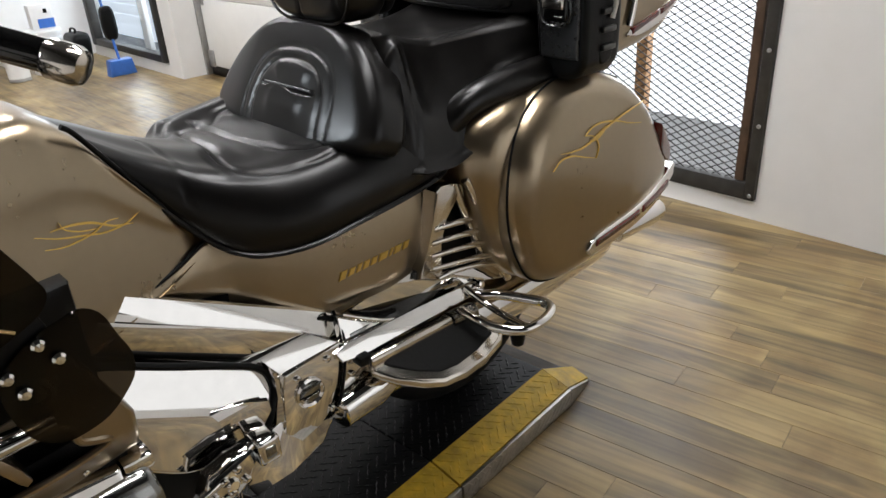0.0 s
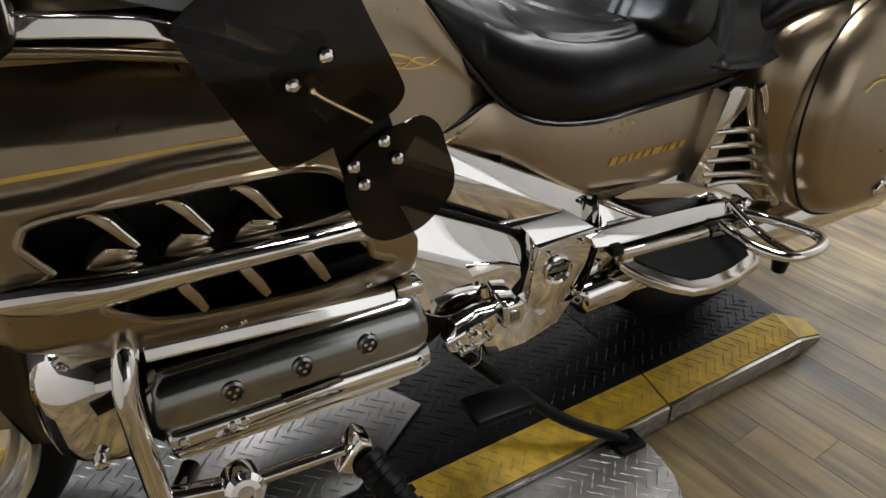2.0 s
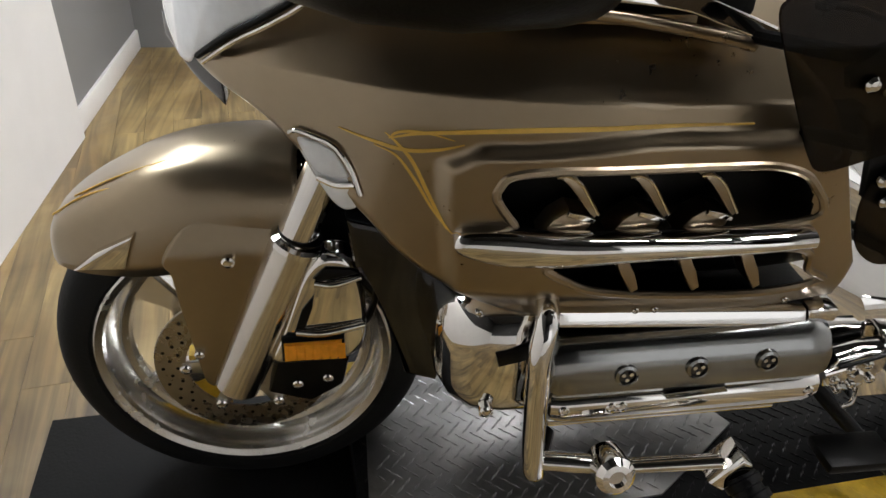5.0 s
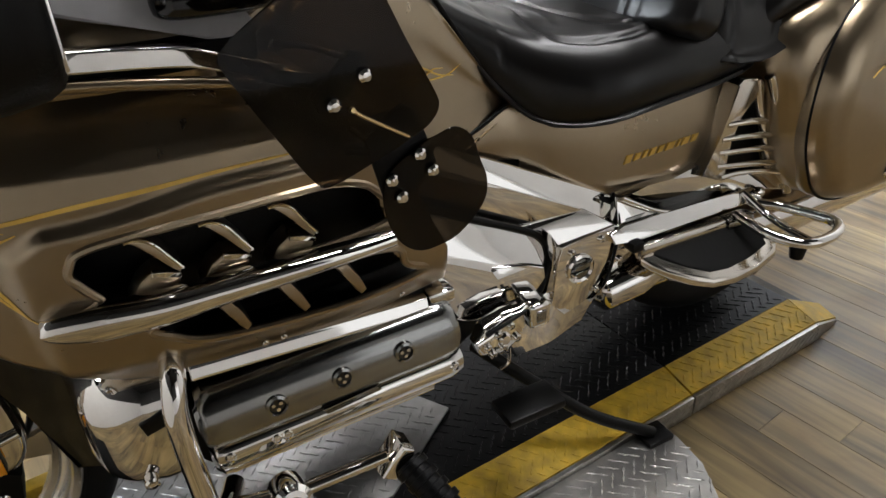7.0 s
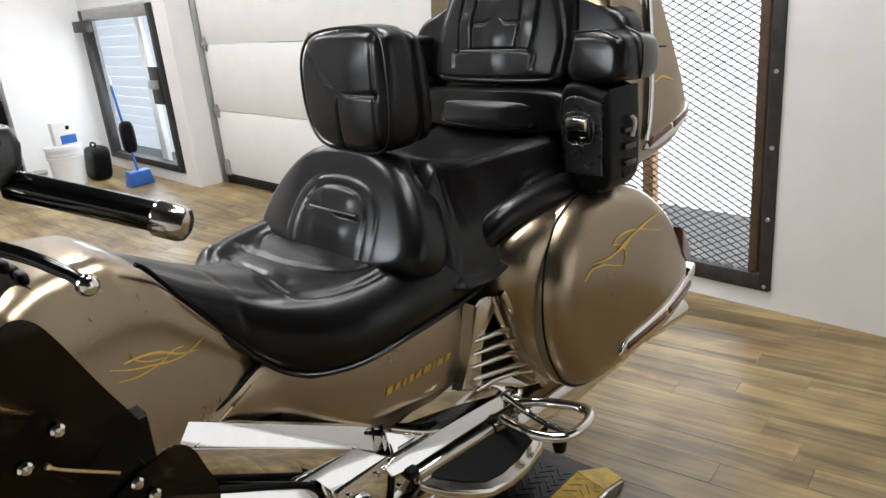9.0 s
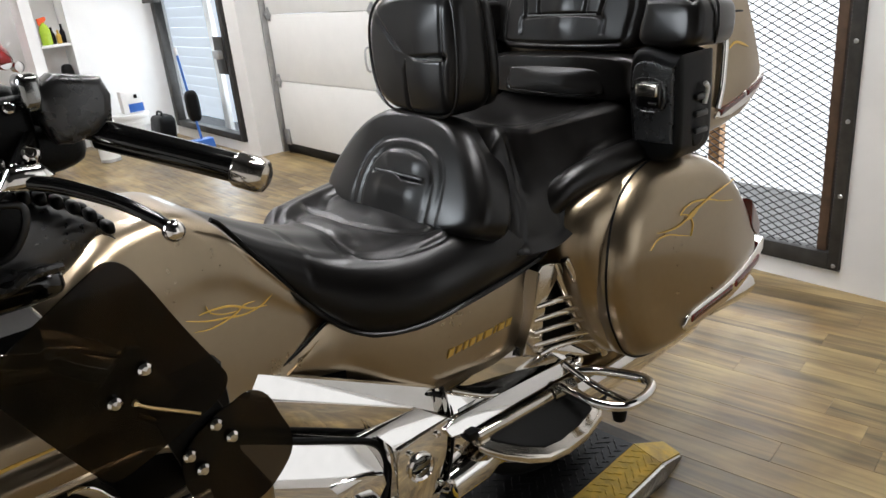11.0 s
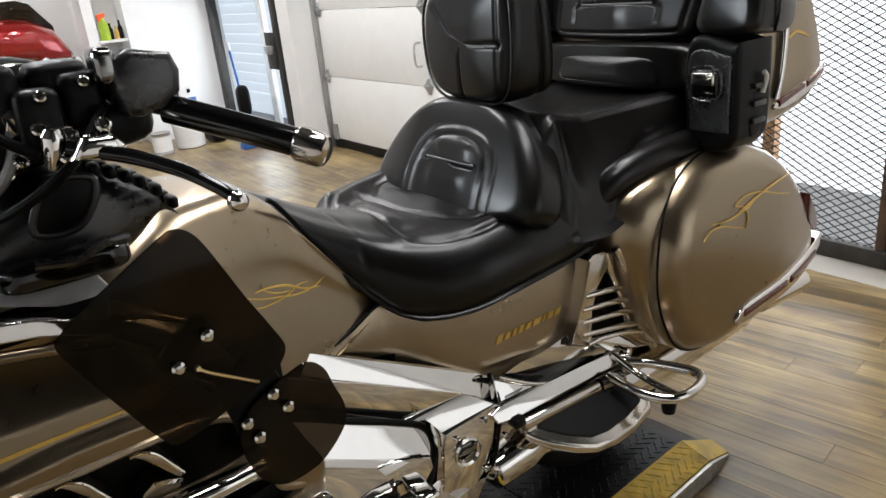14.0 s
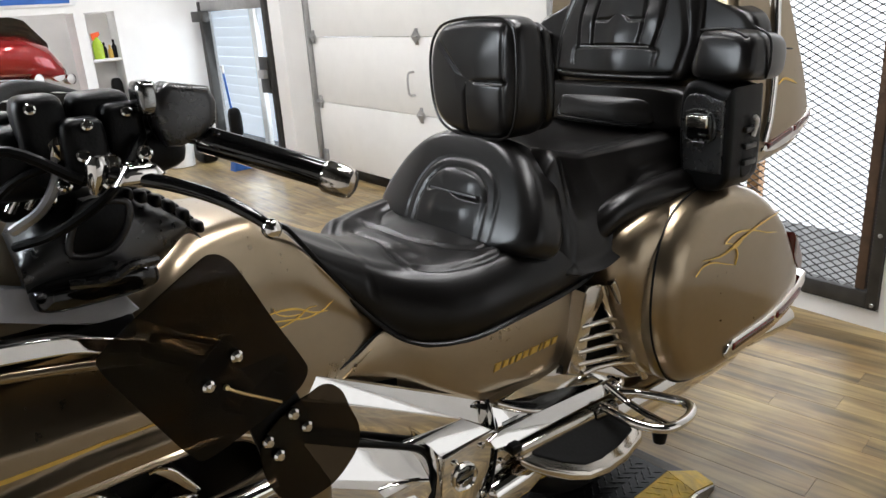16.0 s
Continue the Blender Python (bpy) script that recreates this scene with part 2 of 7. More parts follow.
def skin(name, top, bot, Y, material, parent=None, label="", nx=44, nv=16, edge=0.012, back=0.02, holes=()):
    """A body panel between two curves over x, at y = Y(x, z, v), with rounded rims turned inwards, and openings."""
    ft, fb = hermite(top), hermite(bot)
    x0, x1 = max(top[0][0], bot[0][0]), min(top[-1][0], bot[-1][0])
    us = sorted({0, 0.004, 0.012, 0.03, 0.97, 0.988, 0.996, 1, *[i / nx for i in range(nx + 1)]})
    vs = sorted({0, 0.01, 0.03, 0.07, 0.93, 0.97, 0.99, 1, *[i / nv for i in range(nv + 1)]})
    verts, faces = [], []
    for u in us:
        x = x0 + (x1 - x0) * u
        zt, zb = ft(x), fb(x)
        for v in vs:
            z = zb + (zt - zb) * v
            d = max(0.0, min(zt - z, z - zb, x - x0, x1 - x))
            y = Y(x, z, v)
            if d < edge:
                y += edge * (1 - math.sqrt(max(0, 1 - (1 - d / edge) ** 2)))
            verts.append((x, y, z))
    a, b = len(us), len(vs)
    for i in range(a - 1):
        for j in range(b - 1):
            q = (i * b + j, i * b + j + 1, (i + 1) * b + j + 1, (i + 1) * b + j)
            cx = sum(verts[k][0] for k in q) / 4
            cz = sum(verts[k][2] for k in q) / 4
            if not any(inside(h, cx, cz) for h in holes):
                faces.append(q)
    rim = [i * b for i in range(a)] + [(a - 1) * b + j for j in range(1, b)] + [i * b + b - 1 for i in range(a - 2, -1, -1)] + [j for j in range(b - 2, 0, -1)]
    base = len(verts)
    for k in rim:
        x, y, z = verts[k]
        verts.append((x, y + back, z))
    for i in range(len(rim)):
        j = (i + 1) % len(rim)
        faces.append((rim[i], rim[j], base + j, base + i))
    return mesh_ob(name, verts, faces, material, parent, label)


def loft(name, rings, material, parent=None, label="", caps=True, sharp=40):
    n = len(rings[0])
    verts = [p for r in rings for p in r]
    faces = []
    for i in range(len(rings) - 1):
        for j in range(n):
            k = (j + 1) % n
            faces.append((i * n + j, i * n + k, (i + 1) * n + k, (i + 1) * n + j))
    if caps:
        for i in (0, len(rings) - 1):
            c = sum((Vector(p) for p in rings[i]), Vector()) / n
            verts.append(c)
            for j in range(n):
                faces.append((i * n + j, i * n + (j + 1) % n, len(verts) - 1))
    return mesh_ob(name, verts, faces, material, parent, label, sharp=sharp)


def oval(x, yc, zc, hw, hh, p=2.6, n=36):
    """A rounded-rectangle ring in the plane x."""
    out = []
    for i in range(n):
        a = 2 * math.pi * i / n
        c, s = math.cos(a), math.sin(a)
        out.append(Vector((x, yc + hw * math.copysign(abs(c) ** (2 / p), c), zc + hh * math.copysign(abs(s) ** (2 / p), s))))
    return out


def tube(name, pts, r, material, parent=None, label="", n=10, closed=False, smooth_path=6, flat=1.0):
    path = spline(pts, smooth_path, closed) if smooth_path else [Vector(p) for p in pts]
    k = len(path)
    rad = r if callable(r) else (lambda t: r)
    up = None
    rings = []
    for i, p in enumerate(path):
        a = path[i - 1] if (closed or i > 0) else p
        b = path[(i + 1) % k] if (closed or i + 1 < k) else p
        t = (b - a).normalized()
        if up is None:
            up = t.orthogonal().normalized()
        up = (up - t * up.dot(t)).normalized()
        side = t.cross(up)
        q = rad(i / max(1, k - 1))
        rings.append([p + (up * math.cos(2 * math.pi * j / n) + side * math.sin(2 * math.pi * j / n) * flat) * q for j in range(n)])
    if closed:
        rings.append(rings[0])
    return loft(name, rings, material, parent, label, caps=not closed)


def ribbon(name, pts, Y, w, material, parent, label="", lift=0.0015, n=8):
    """A thin painted line lying on a panel: pts are (x, z), w its greatest width."""
    path = spline([(p[0], 0, p[1]) for p in pts], n)
    verts, faces = [], []
    for i, p in enumerate(path):
        a, b = path[max(0, i - 1)], path[min(len(path) - 1, i + 1)]
        t = (b - a).normalized()
        nrm = Vector((-t.z, 0, t.x))
        f = i / (len(path) - 1)
        h = w / 2 * (0.25 + 0.75 * math.sin(math.pi * f))
        for s in (-1, 1):
            q = p + nrm * h * s
            verts += [(q.x, Y(q.x, q.z, 0.5) - lift, q.z), (q.x, Y(q.x, q.z, 0.5) + 0.001, q.z)]
    for i in range(len(path) - 1):
        o, e = i * 4, i * 4 + 4
        faces += [(o, o + 2, e + 2, e), (o, o + 1, e + 1, e), (o + 2, o + 3, e + 3, e + 2)]
    return mesh_ob(name, verts, faces, material, parent, label)


def spread(pts, n, closed=True):
    """n points at even steps along a smooth line through 2D pts."""
    p = np.array([(q.x, q.y) for q in spline([(a, b, 0) for a, b in pts], 8, closed)])
    if closed:
        p = np.vstack([p, p[:1]])
    d = np.concatenate([[0], np.cumsum(np.hypot(*np.diff(p, axis=0).T))])
    t = np.linspace(0, d[-1], n + 1 if closed else n)
    out = np.stack([np.interp(t, d, p[:, 0]), np.interp(t, d, p[:, 1])], 1)
    return out[:-1] if closed else out


def line_gap(p, line):
    """Distance of each 2D point in p from a polyline."""
    best = np.full(len(p), 9.0)
    for a, b in zip(line[:-1], line[1:]):
        a, b = np.array(a, float), np.array(b, float)
        ab = b - a
        t = np.clip(((p - a) @ ab) / max(1e-12, ab @ ab), 0, 1)
        best = np.minimum(best, np.hypot(*(p - a - t[:, None] * ab).T))
    return best


def cushion(name, outline, place, material, parent=None, label="", thick=0.1, crown=0.01, rim=0.02, seams=(), back_rim=0.015, n=150, rings=46):
    """A stuffed panel: a rounded outline (a, b) with a crowned face, sewn-in seams (line, width, depth), and a body thick deep. place(a, b, h) puts a point h proud of the rim plane."""
    o = spread(outline, n)
    c = o.mean(0)
    reach = np.hypot(*(o - c).T).mean()
    ss = sorted({1 - rim / reach * (1 - math.sin(math.pi / 2 * i / 7)) for i in range(8)} | {1 - (1 - rim / reach) * i / rings for i in range(rings)} - {0.0})
    ss = [q for q in ss if 0.02 < q <= 1]
    ss = [q for i, q in enumerate(ss) if i == 0 or q - ss[i - 1] > 1e-4]
    rows = []
    for q in ss:
        p = c + (o - c) * q
        d = (1 - q) * reach
        h = crown * (1 - q * q)
        if d < rim:
            h -= rim - math.sqrt(max(0, rim * rim - (rim - d) ** 2))
        hh = np.full(n, h)
        for line, w, depth in seams:
            g = line_gap(p, [tuple(v) for v in spread(line, 40, False)] if len(line) > 2 else line)
            hh -= depth * np.exp(-(g / w) ** 2) * min(1.0, d / 0.006)
        rows.append(np.column_stack([p, hh]))
    top = c[None, :]
    h0 = crown - sum(dep * math.exp(-(float(line_gap(top, line)[0]) / w) ** 2) for line, w, dep in seams)
    for f in (0.35, 0.7, 1.0):
        rows.append(np.column_stack([o, np.full(n, -rim - f * max(0.0, thick - rim - back_rim))]))
    for k in range(1, 5):
        b = math.pi / 2 * k / 4
        rows.append(np.column_stack([c + (o - c) * (1 - back_rim / reach * (1 - math.cos(b))), np.full(n, -thick + back_rim * (1 - math.sin(b)))]))
    verts = [place(*v) for r in rows for v in r]
    faces = [(i * n + j, i * n + (j + 1) % n, (i + 1) * n + (j + 1) % n, (i + 1) * n + j) for i in range(len(rows) - 1) for j in range(n)]
    verts += [place(c[0], c[1], h0), place(c[0], c[1], -thick)]
    e, z = len(verts) - 2, (len(rows) - 1) * n
    faces += [(j, (j + 1) % n, e) for j in range(n)] + [(z + j, z + (j + 1) % n, e + 1) for j in range(n)]
    return mesh_ob(name, verts, faces, material, parent, label, sharp=60)


def crease(ob, lines, axes, where=None):
    """Press sewn seams (line, width, depth) into a mesh; lines are given in the plane of the two axes. A negative depth raises a bead."""
    me = ob.data
    k = len(me.vertices)
    co, no = np.empty(k * 3), np.empty(k * 3)
    me.vertices.foreach_get("co", co)
    me.vertices.foreach_get("normal", no)
    co, no = co.reshape(-1, 3), no.reshape(-1, 3)
    p = co[:, list(axes)]
    push = np.zeros(k)
    for line, w, depth in lines:
        path = spread(line, 50, False) if len(line) > 2 else np.array(line, float)
        push -= depth * np.exp(-(line_gap(p, [tuple(v) for v in path]) / w) ** 2)
    if where is not None:
        push *= np.array([1.0 if where(*v) else 0.0 for v in co])
    co += no * push[:, None]
    me.vertices.foreach_set("co", co.ravel())
    me.update()


def lathe(name, profile, centre, axis, material, parent=None, label="", n=48, sharp=35, start=0.0, turn=2 * math.pi):
    """profile: (radius, distance along axis) pairs."""
    z = Vector(axis).normalized()
    x = z.orthogonal().normalized()
    y = z.cross(x)
    c = Vector(centre)
    full = turn > 6.28
    verts, faces = [], []
    m = n if full else n + 1
    for i in range(m):
        a = start + turn * i / n
        d = x * math.cos(a) + y * math.sin(a)
        verts += [c + d * r + z * h for r, h in profile]
    k = len(profile)
    for i in range(n):
        j = (i + 1) % m
        for q in range(k - 1):
            faces.append((i * k + q, i * k + q + 1, j * k + q + 1, j * k + q))
    return mesh_ob(name, verts, faces, material, parent, label, sharp=sharp)


def box_bm(sx, sy, sz, m=None, bevel=0.004, seg=2):
    bm = bmesh.new()
    bmesh.ops.create_cube(bm, size=1)
    bmesh.ops.scale(bm, vec=(sx, sy, sz), verts=bm.verts)
    if bevel:
        bmesh.ops.bevel(bm, geom=bm.edges[:], offset=bevel, segments=seg, affect="EDGES", profile=0.5)
    if m is not None:
        bmesh.ops.transform(bm, matrix=m, verts=bm.verts)
    return bm


def box(name, lo, hi, material, parent=None, label="", bevel=0.004, seg=2):
    c = [(a + b) / 2 for a, b in zip(lo, hi)]
    return part(name, box_bm(*[abs(b - a) for a, b in zip(lo, hi)], Matrix.Translation(c), bevel, seg), material, parent, label)


def prism(name, outline, lo, hi, axis, material, parent=None, label="", bevel=0.003, seg=2):
    """A plate: outline of (a, b) pairs extruded along an axis from lo to hi."""
    bm = bmesh.new()
    place = {"x": lambda a, b, h: (h, a, b), "y": lambda a, b, h: (a, h, b), "z": lambda a, b, h: (a, b, h)}[axis]
    f0 = [bm.verts.new(place(a, b, lo)) for a, b in outline]
    f1 = [bm.verts.new(place(a, b, hi)) for a, b in outline]
    k = len(outline)
    bm.faces.new(f0)
    bm.faces.new(f1[::-1])
    for i in range(k):
        bm.faces.new((f0[i], f0[(i + 1) % k], f1[(i + 1) % k], f1[i]))
    if bevel:
        es = [e for e in bm.edges if (e.verts[0] in f0) == (e.verts[1] in f0)]
        bmesh.ops.bevel(bm, geom=es, offset=bevel, segments=seg, affect="EDGES", profile=0.5)
    return part(name, bm, material, parent, label)


def facet(name, outline, Y, material, parent=None, label="", depth=0.014, bevel=0.0015):
    """A flat panel on the plane y = Y(x, z), with thickness and softened edges."""
    bm = bmesh.new()
    f0 = [bm.verts.new((x, Y(x, z), z)) for x, z in outline]
    f1 = [bm.verts.new((x, Y(x, z) + depth, z)) for x, z in outline]
    k = len(outline)
    bm.faces.new(f0)
    bm.faces.new(f1[::-1])
    for i in range(k):
        bm.faces.new((f0[i], f0[(i + 1) % k], f1[(i + 1) % k], f1[i]))
    es = [e for e in bm.edges if e.verts[0] in f0 and e.verts[1] in f0]
    bmesh.ops.bevel(bm, geom=es, offset=bevel, segments=2, affect="EDGES", profile=0.5)
    return part(name, bm, material, parent, label)


def screw(centre, r, parent, axis=(0, -1, 0), material=None, name="screw"):
    return lathe(name, [(0, r * 0.55), (r * 0.35, r * 0.55), (r * 0.4, r * 0.3), (r * 0.6, r * 0.3), (r * 0.7, r * 0.6), (r, r * 0.35), (r, -r)], centre, axis, material or CHROME, parent, n=14)


def structure(name, lo, hi, material, label, category, bevel=0.0):
    ob = box(name, lo, hi, material, None, label, bevel)
    return tagged(ob, label, category, kind="structure")


# ---- the room ----
EAST, JOG, NORTH, SOUTH, WEST, TOP = 3.43, 3.21, 6.5, -3.6, -0.72, 3.6
# east wall in butted pieces round the mesh door (y -0.04 to 0.86) and the garage door (y 1.75 to 4.55)
structure("wall_east", (EAST, SOUTH, 0), (EAST + 0.15, -0.06, TOP), WALL, "white painted workshop wall beside the mesh door", "wall")
structure("wall_east_sill", (EAST, -0.06, 0), (EAST + 0.15, 0.90, 0.075), WALL, "low white sill wall under the mesh door", "wall")
structure("wall_east_lintel", (EAST, -0.06, 2.15), (EAST + 0.15, 0.90, TOP), WALL, "white wall over the mesh door", "wall")
structure("wall_east_middle", (EAST, 0.90, 0), (EAST + 0.15, 1.75, TOP), WALL, "white painted wall between the two doors", "wall")
structure("wall_east_header", (EAST, 1.75, 2.35), (EAST + 0.15, 4.55, TOP), WALL, "white wall over the garage door", "wall")
structure("pillar", (JOG, 4.58, 0), (EAST + 0.15, 4.80, TOP), WALL, "white painted pillar beside the garage door", "pillar")
structure("wall_jog_sill", (JOG, 4.80, 0), (JOG + 0.15, 6.45, 0.09), WALL, "white sill wall under the glazed door", "wall")
structure("wall_jog_lintel", (JOG, 4.80, 1.50), (JOG + 0.15, 6.45, TOP), WALL, "white wall over the glazed door", "wall")
structure("wall_north", (2.42, NORTH, 0), (JOG + 0.15, NORTH + 0.12, TOP), WALL, "bright white end wall of the workshop", "wall")
structure("wall_north_far", (-0.9, NORTH + 1.6, 0), (2.42, NORTH + 1.72, TOP), WALL, "white back wall of the alcove", "wall")
structure("wall_north_header", (-0.9, NORTH, 1.45), (2.42, NORTH + 0.12, TOP), WALL, "white wall over the alcove", "wall")
structure("wall_north_post", (2.06, NORTH, 0), (2.15, NORTH + 0.35, 1.45), WALL, "white post beside the shelf niche", "wall")
structure("wall_alcove", (2.42, NORTH + 0.12, 0), (2.54, NORTH + 1.6, TOP), WALL, "white side wall of the alcove", "wall")
WIN = (1.45, 3.2)
structure("wall_south_low", (WEST - 0.15, SOUTH - 0.12, 0), (WIN[0], SOUTH, 1.1), WALL, "white lower wall beside the added window", "wall")
# unseen; dark above 1.1 m only to darken what the fairing mirrors
structure("wall_south_west", (WEST - 0.15, SOUTH - 0.12, 1.1), (WIN[0], SOUTH, TOP), DARKREFLECT, "unseen wall made dark for the fairing's reflections", "wall")
structure("wall_south", (WIN[0], SOUTH - 0.12, 0), (EAST + 0.15, SOUTH, 0.55), WALL, "white wall below the added window", "wall")
structure("wall_south_over", (WIN[0], SOUTH - 0.12, 2.3), (EAST + 0.15, SOUTH, TOP), WALL, "white wall over the added window", "wall")
structure("wall_south_end", (WIN[1], SOUTH - 0.12, 0.55), (EAST + 0.15, SOUTH, 2.3), WALL, "white wall beside the added window", "wall")
# added out of view: glowing panel and lamp that brighten the near side
structure("window_1", (WIN[0], SOUTH - 0.14, 0.55), (WIN[1], SOUTH - 0.125, 2.3), ADDEDGLOW, "unseen glowing window added for white chrome reflections", "window")
lamp("shop_window_daylight", (2.32, SOUTH + 0.03, 1.42), (2.32, 0, 1.1), 1.7, 1.7, 4.0, (0.97, 0.98, 1.0))
structure("wall_west", (WEST - 0.15, SOUTH, 0), (WEST, 1.58, 1.5), WALL, "white wall panel before the motorcycle", "wall")
structure("wall_west_grey", (WEST - 0.15, 1.58, 0), (WEST - 0.03, 2.60, 1.5), GREYWALL, "grey painted wall with white baseboard", "wall")
# unseen upper west wall, darkened to shape reflections in paint and leather
structure("wall_west_over", (WEST - 0.15, SOUTH, 2.25), (WEST, 2.60, TOP), DARKREFLECT, "unseen wall over the high windows, darkened for reflections", "wall")
structure("wall_west_end", (WEST - 0.15, SOUTH, 1.5), (WEST, 0.2, 2.25), DARKREFLECT, "unseen wall beside the high windows, darkened for reflections", "wall")
structure("wall_west_corner", (WEST - 0.15, 1.50, 1.5), (WEST, 2.60, 2.25), DARKREFLECT, "unseen wall between window and partition, darkened for reflections", "wall")
structure("window_2", (WEST - 0.17, 0.2, 1.5), (WEST - 0.155, 1.50, 2.25), OUTSIDE, "bright overcast daylight in the high front windows", "window")
lamp("front_window_daylight", (WEST + 0.02, 0.85, 1.88), (3.0, 0.6, 1.3), 1.25, 0.7, 50.0, (0.86, 0.93, 1.0))
structure("wall_partition", (WEST - 0.15, 2.60, 0), (-0.1, 2.72, 1.5), GREYWALL, "grey partition wall", "wall")
# unseen upper half; its grey gives the leather a mild reflection
structure("wall_partition_high", (WEST - 0.15, 2.60, 1.5), (-0.1, 2.72, TOP), GREYWALL, "unseen upper partition, toned grey for seat reflections", "wall")
structure("wall_west_far", (-1.02, 2.72, 0), (-0.9, NORTH + 1.72, TOP), WALL, "white side wall far behind", "wall")
structure("baseboard", (WEST - 0.03, 1.60, 0), (WEST - 0.015, 2.59, 0.09), TRIM, "white baseboard along the grey wall", "baseboard", 0.003)
structure("ceiling", (-1.1, SOUTH - 0.1, TOP), (EAST + 0.15, NORTH + 1.7, TOP + 0.1), CEIL, "dark painted workshop ceiling", "ceiling")
structure("ground_outside", (EAST + 0.15, -6, -0.25), (14, 12, -0.15), CONCRETE, "grey concrete yard outside the doors", "ground")

# glowing daylight far outside
bd = box("backdrop", (5.0, -6, -0.3), (5.05, 4.8, 7), OUTSIDE, None, "", 0)
tagged(bd, "hazy white daylight beyond the yard", "backdrop", kind="structure")


def ceiling_light(x, y, long_x=False, share=1.0):
    t = thing("ceiling_light", "long white fluorescent ceiling light with frosted diffuser", "ceiling light", "lights on the ceiling")
    a, b = (0.62, 0.15) if long_x else (0.15, 0.62)
    box("frame", (x - a - 0.02, y - b - 0.02, TOP - 0.09), (x + a + 0.02, y + b + 0.02, TOP - 0.002), TRIM, t, "", 0.006)
    box("diffuser", (x - a, y - b, TOP - 0.105), (x + a, y + b, TOP - 0.088), DIFFUSER, t, "glowing frosted diffuser", 0.004)
    lamp("ceiling_lamp", (x, y, TOP - 0.12), (x, y, 0), 2 * a, 2 * b, LAMP * share, (0.955, 0.96, 1.0))


for px, py in ((0.7, 1.7), (2.4, 0.3), (1.2, 4.2), (2.5, 4.4), (1.0, 7.2)):
    ceiling_light(px, py)
ceiling_light(1.65, -0.75, True, 0.6)


def mesh_door():
    t = thing("mesh_door", "dark steel security door with white-lit expanded metal mesh", "mesh door")
    y0, y1, z0, z1 = -0.058, 0.88, 0.085, 2.13
    x = EAST + 0.01
    for n_, lo, hi in (("frame_stile", (x - 0.03, y0, z0), (x + 0.03, y0 + 0.042, z1)), ("frame_stile", (x - 0.03, y1 - 0.075, z0), (x + 0.03, y1, z1)),
                       ("frame_rail", (x - 0.03, y0 + 0.042, z0), (x + 0.03, y1 - 0.075, z0 + 0.07)), ("frame_rail", (x - 0.03, y0 + 0.042, z1 - 0.07), (x + 0.03, y1 - 0.075, z1))):
        box(n_, lo, hi, DARKSTEEL, t, "", 0.003)
    box("inner_stile", (x - 0.02, y0 + 0.056, z0 + 0.073), (x + 0.02, y0 + 0.094, z1 - 0.073), RUSTY, t, "worn brown inner stile", 0.003)
    box("timber_post", (x + 0.09, 0.545, 0), (x + 0.14, 0.60, 2.1), WOOD, t, "bare timber post behind the mesh", 0.003)
    for k in range(7):
        z = z0 + 0.02 + 0.29 * k
        lathe("bolt", [(0, 0.006), (0.006, 0.006), (0.009, 0.002), (0.009, 0)], (x - 0.03, y0 + 0.018, z), (-1, 0, 0), GALV, t, n=10)
    # expanded metal: zigzag strands
    verts, faces = [], []
    w, h = 0.056, 0.030
    ya, yb, za, zb = y0 + 0.040, y1 - 0.07, z0 + 0.065, z1 - 0.065
    rows, cols = int((zb - za) / h), int((yb - ya) / (w / 2))
    for r in range(rows):
        for s in (0, 1):
            for c in range(cols):
                p = ((c + s) % 2) * h / 2
                q = ((c + 1 + s) % 2) * h / 2
                a, b = (ya + c * w / 2, za + r * h + (p if s == 0 else p)), (ya + (c + 1) * w / 2, za + r * h + q)
                if s:
                    a, b = (a[0], za + r * h + h - ((c) % 2) * h / 2), (b[0], za + r * h + h - ((c + 1) % 2) * h / 2)
                k = len(verts)
                e = 0.0022
                for yy, zz in (a, b):
                    verts += [(x - 0.004, yy, zz - e), (x - 0.004, yy, zz + e), (x + 0.001, yy, zz + e), (x + 0.001, yy, zz - e)]
                faces += [(k, k + 1, k + 5, k + 4), (k + 1, k + 2, k + 6, k + 5), (k + 3, k, k + 4, k + 7)]
    m = mesh_ob("expanded_mesh", verts, faces, DARKSTEEL, t, "dark diamond-pattern expanded metal", smooth=False)
    tagged(m, kind="stuff")
    return t


mesh_door()
lamp("door_daylight", (EAST + 0.12, 0.42, 1.2), (2.0, 0.42, 0.9), 0.85, 1.9, 13.0, (0.92, 0.96, 1.0))


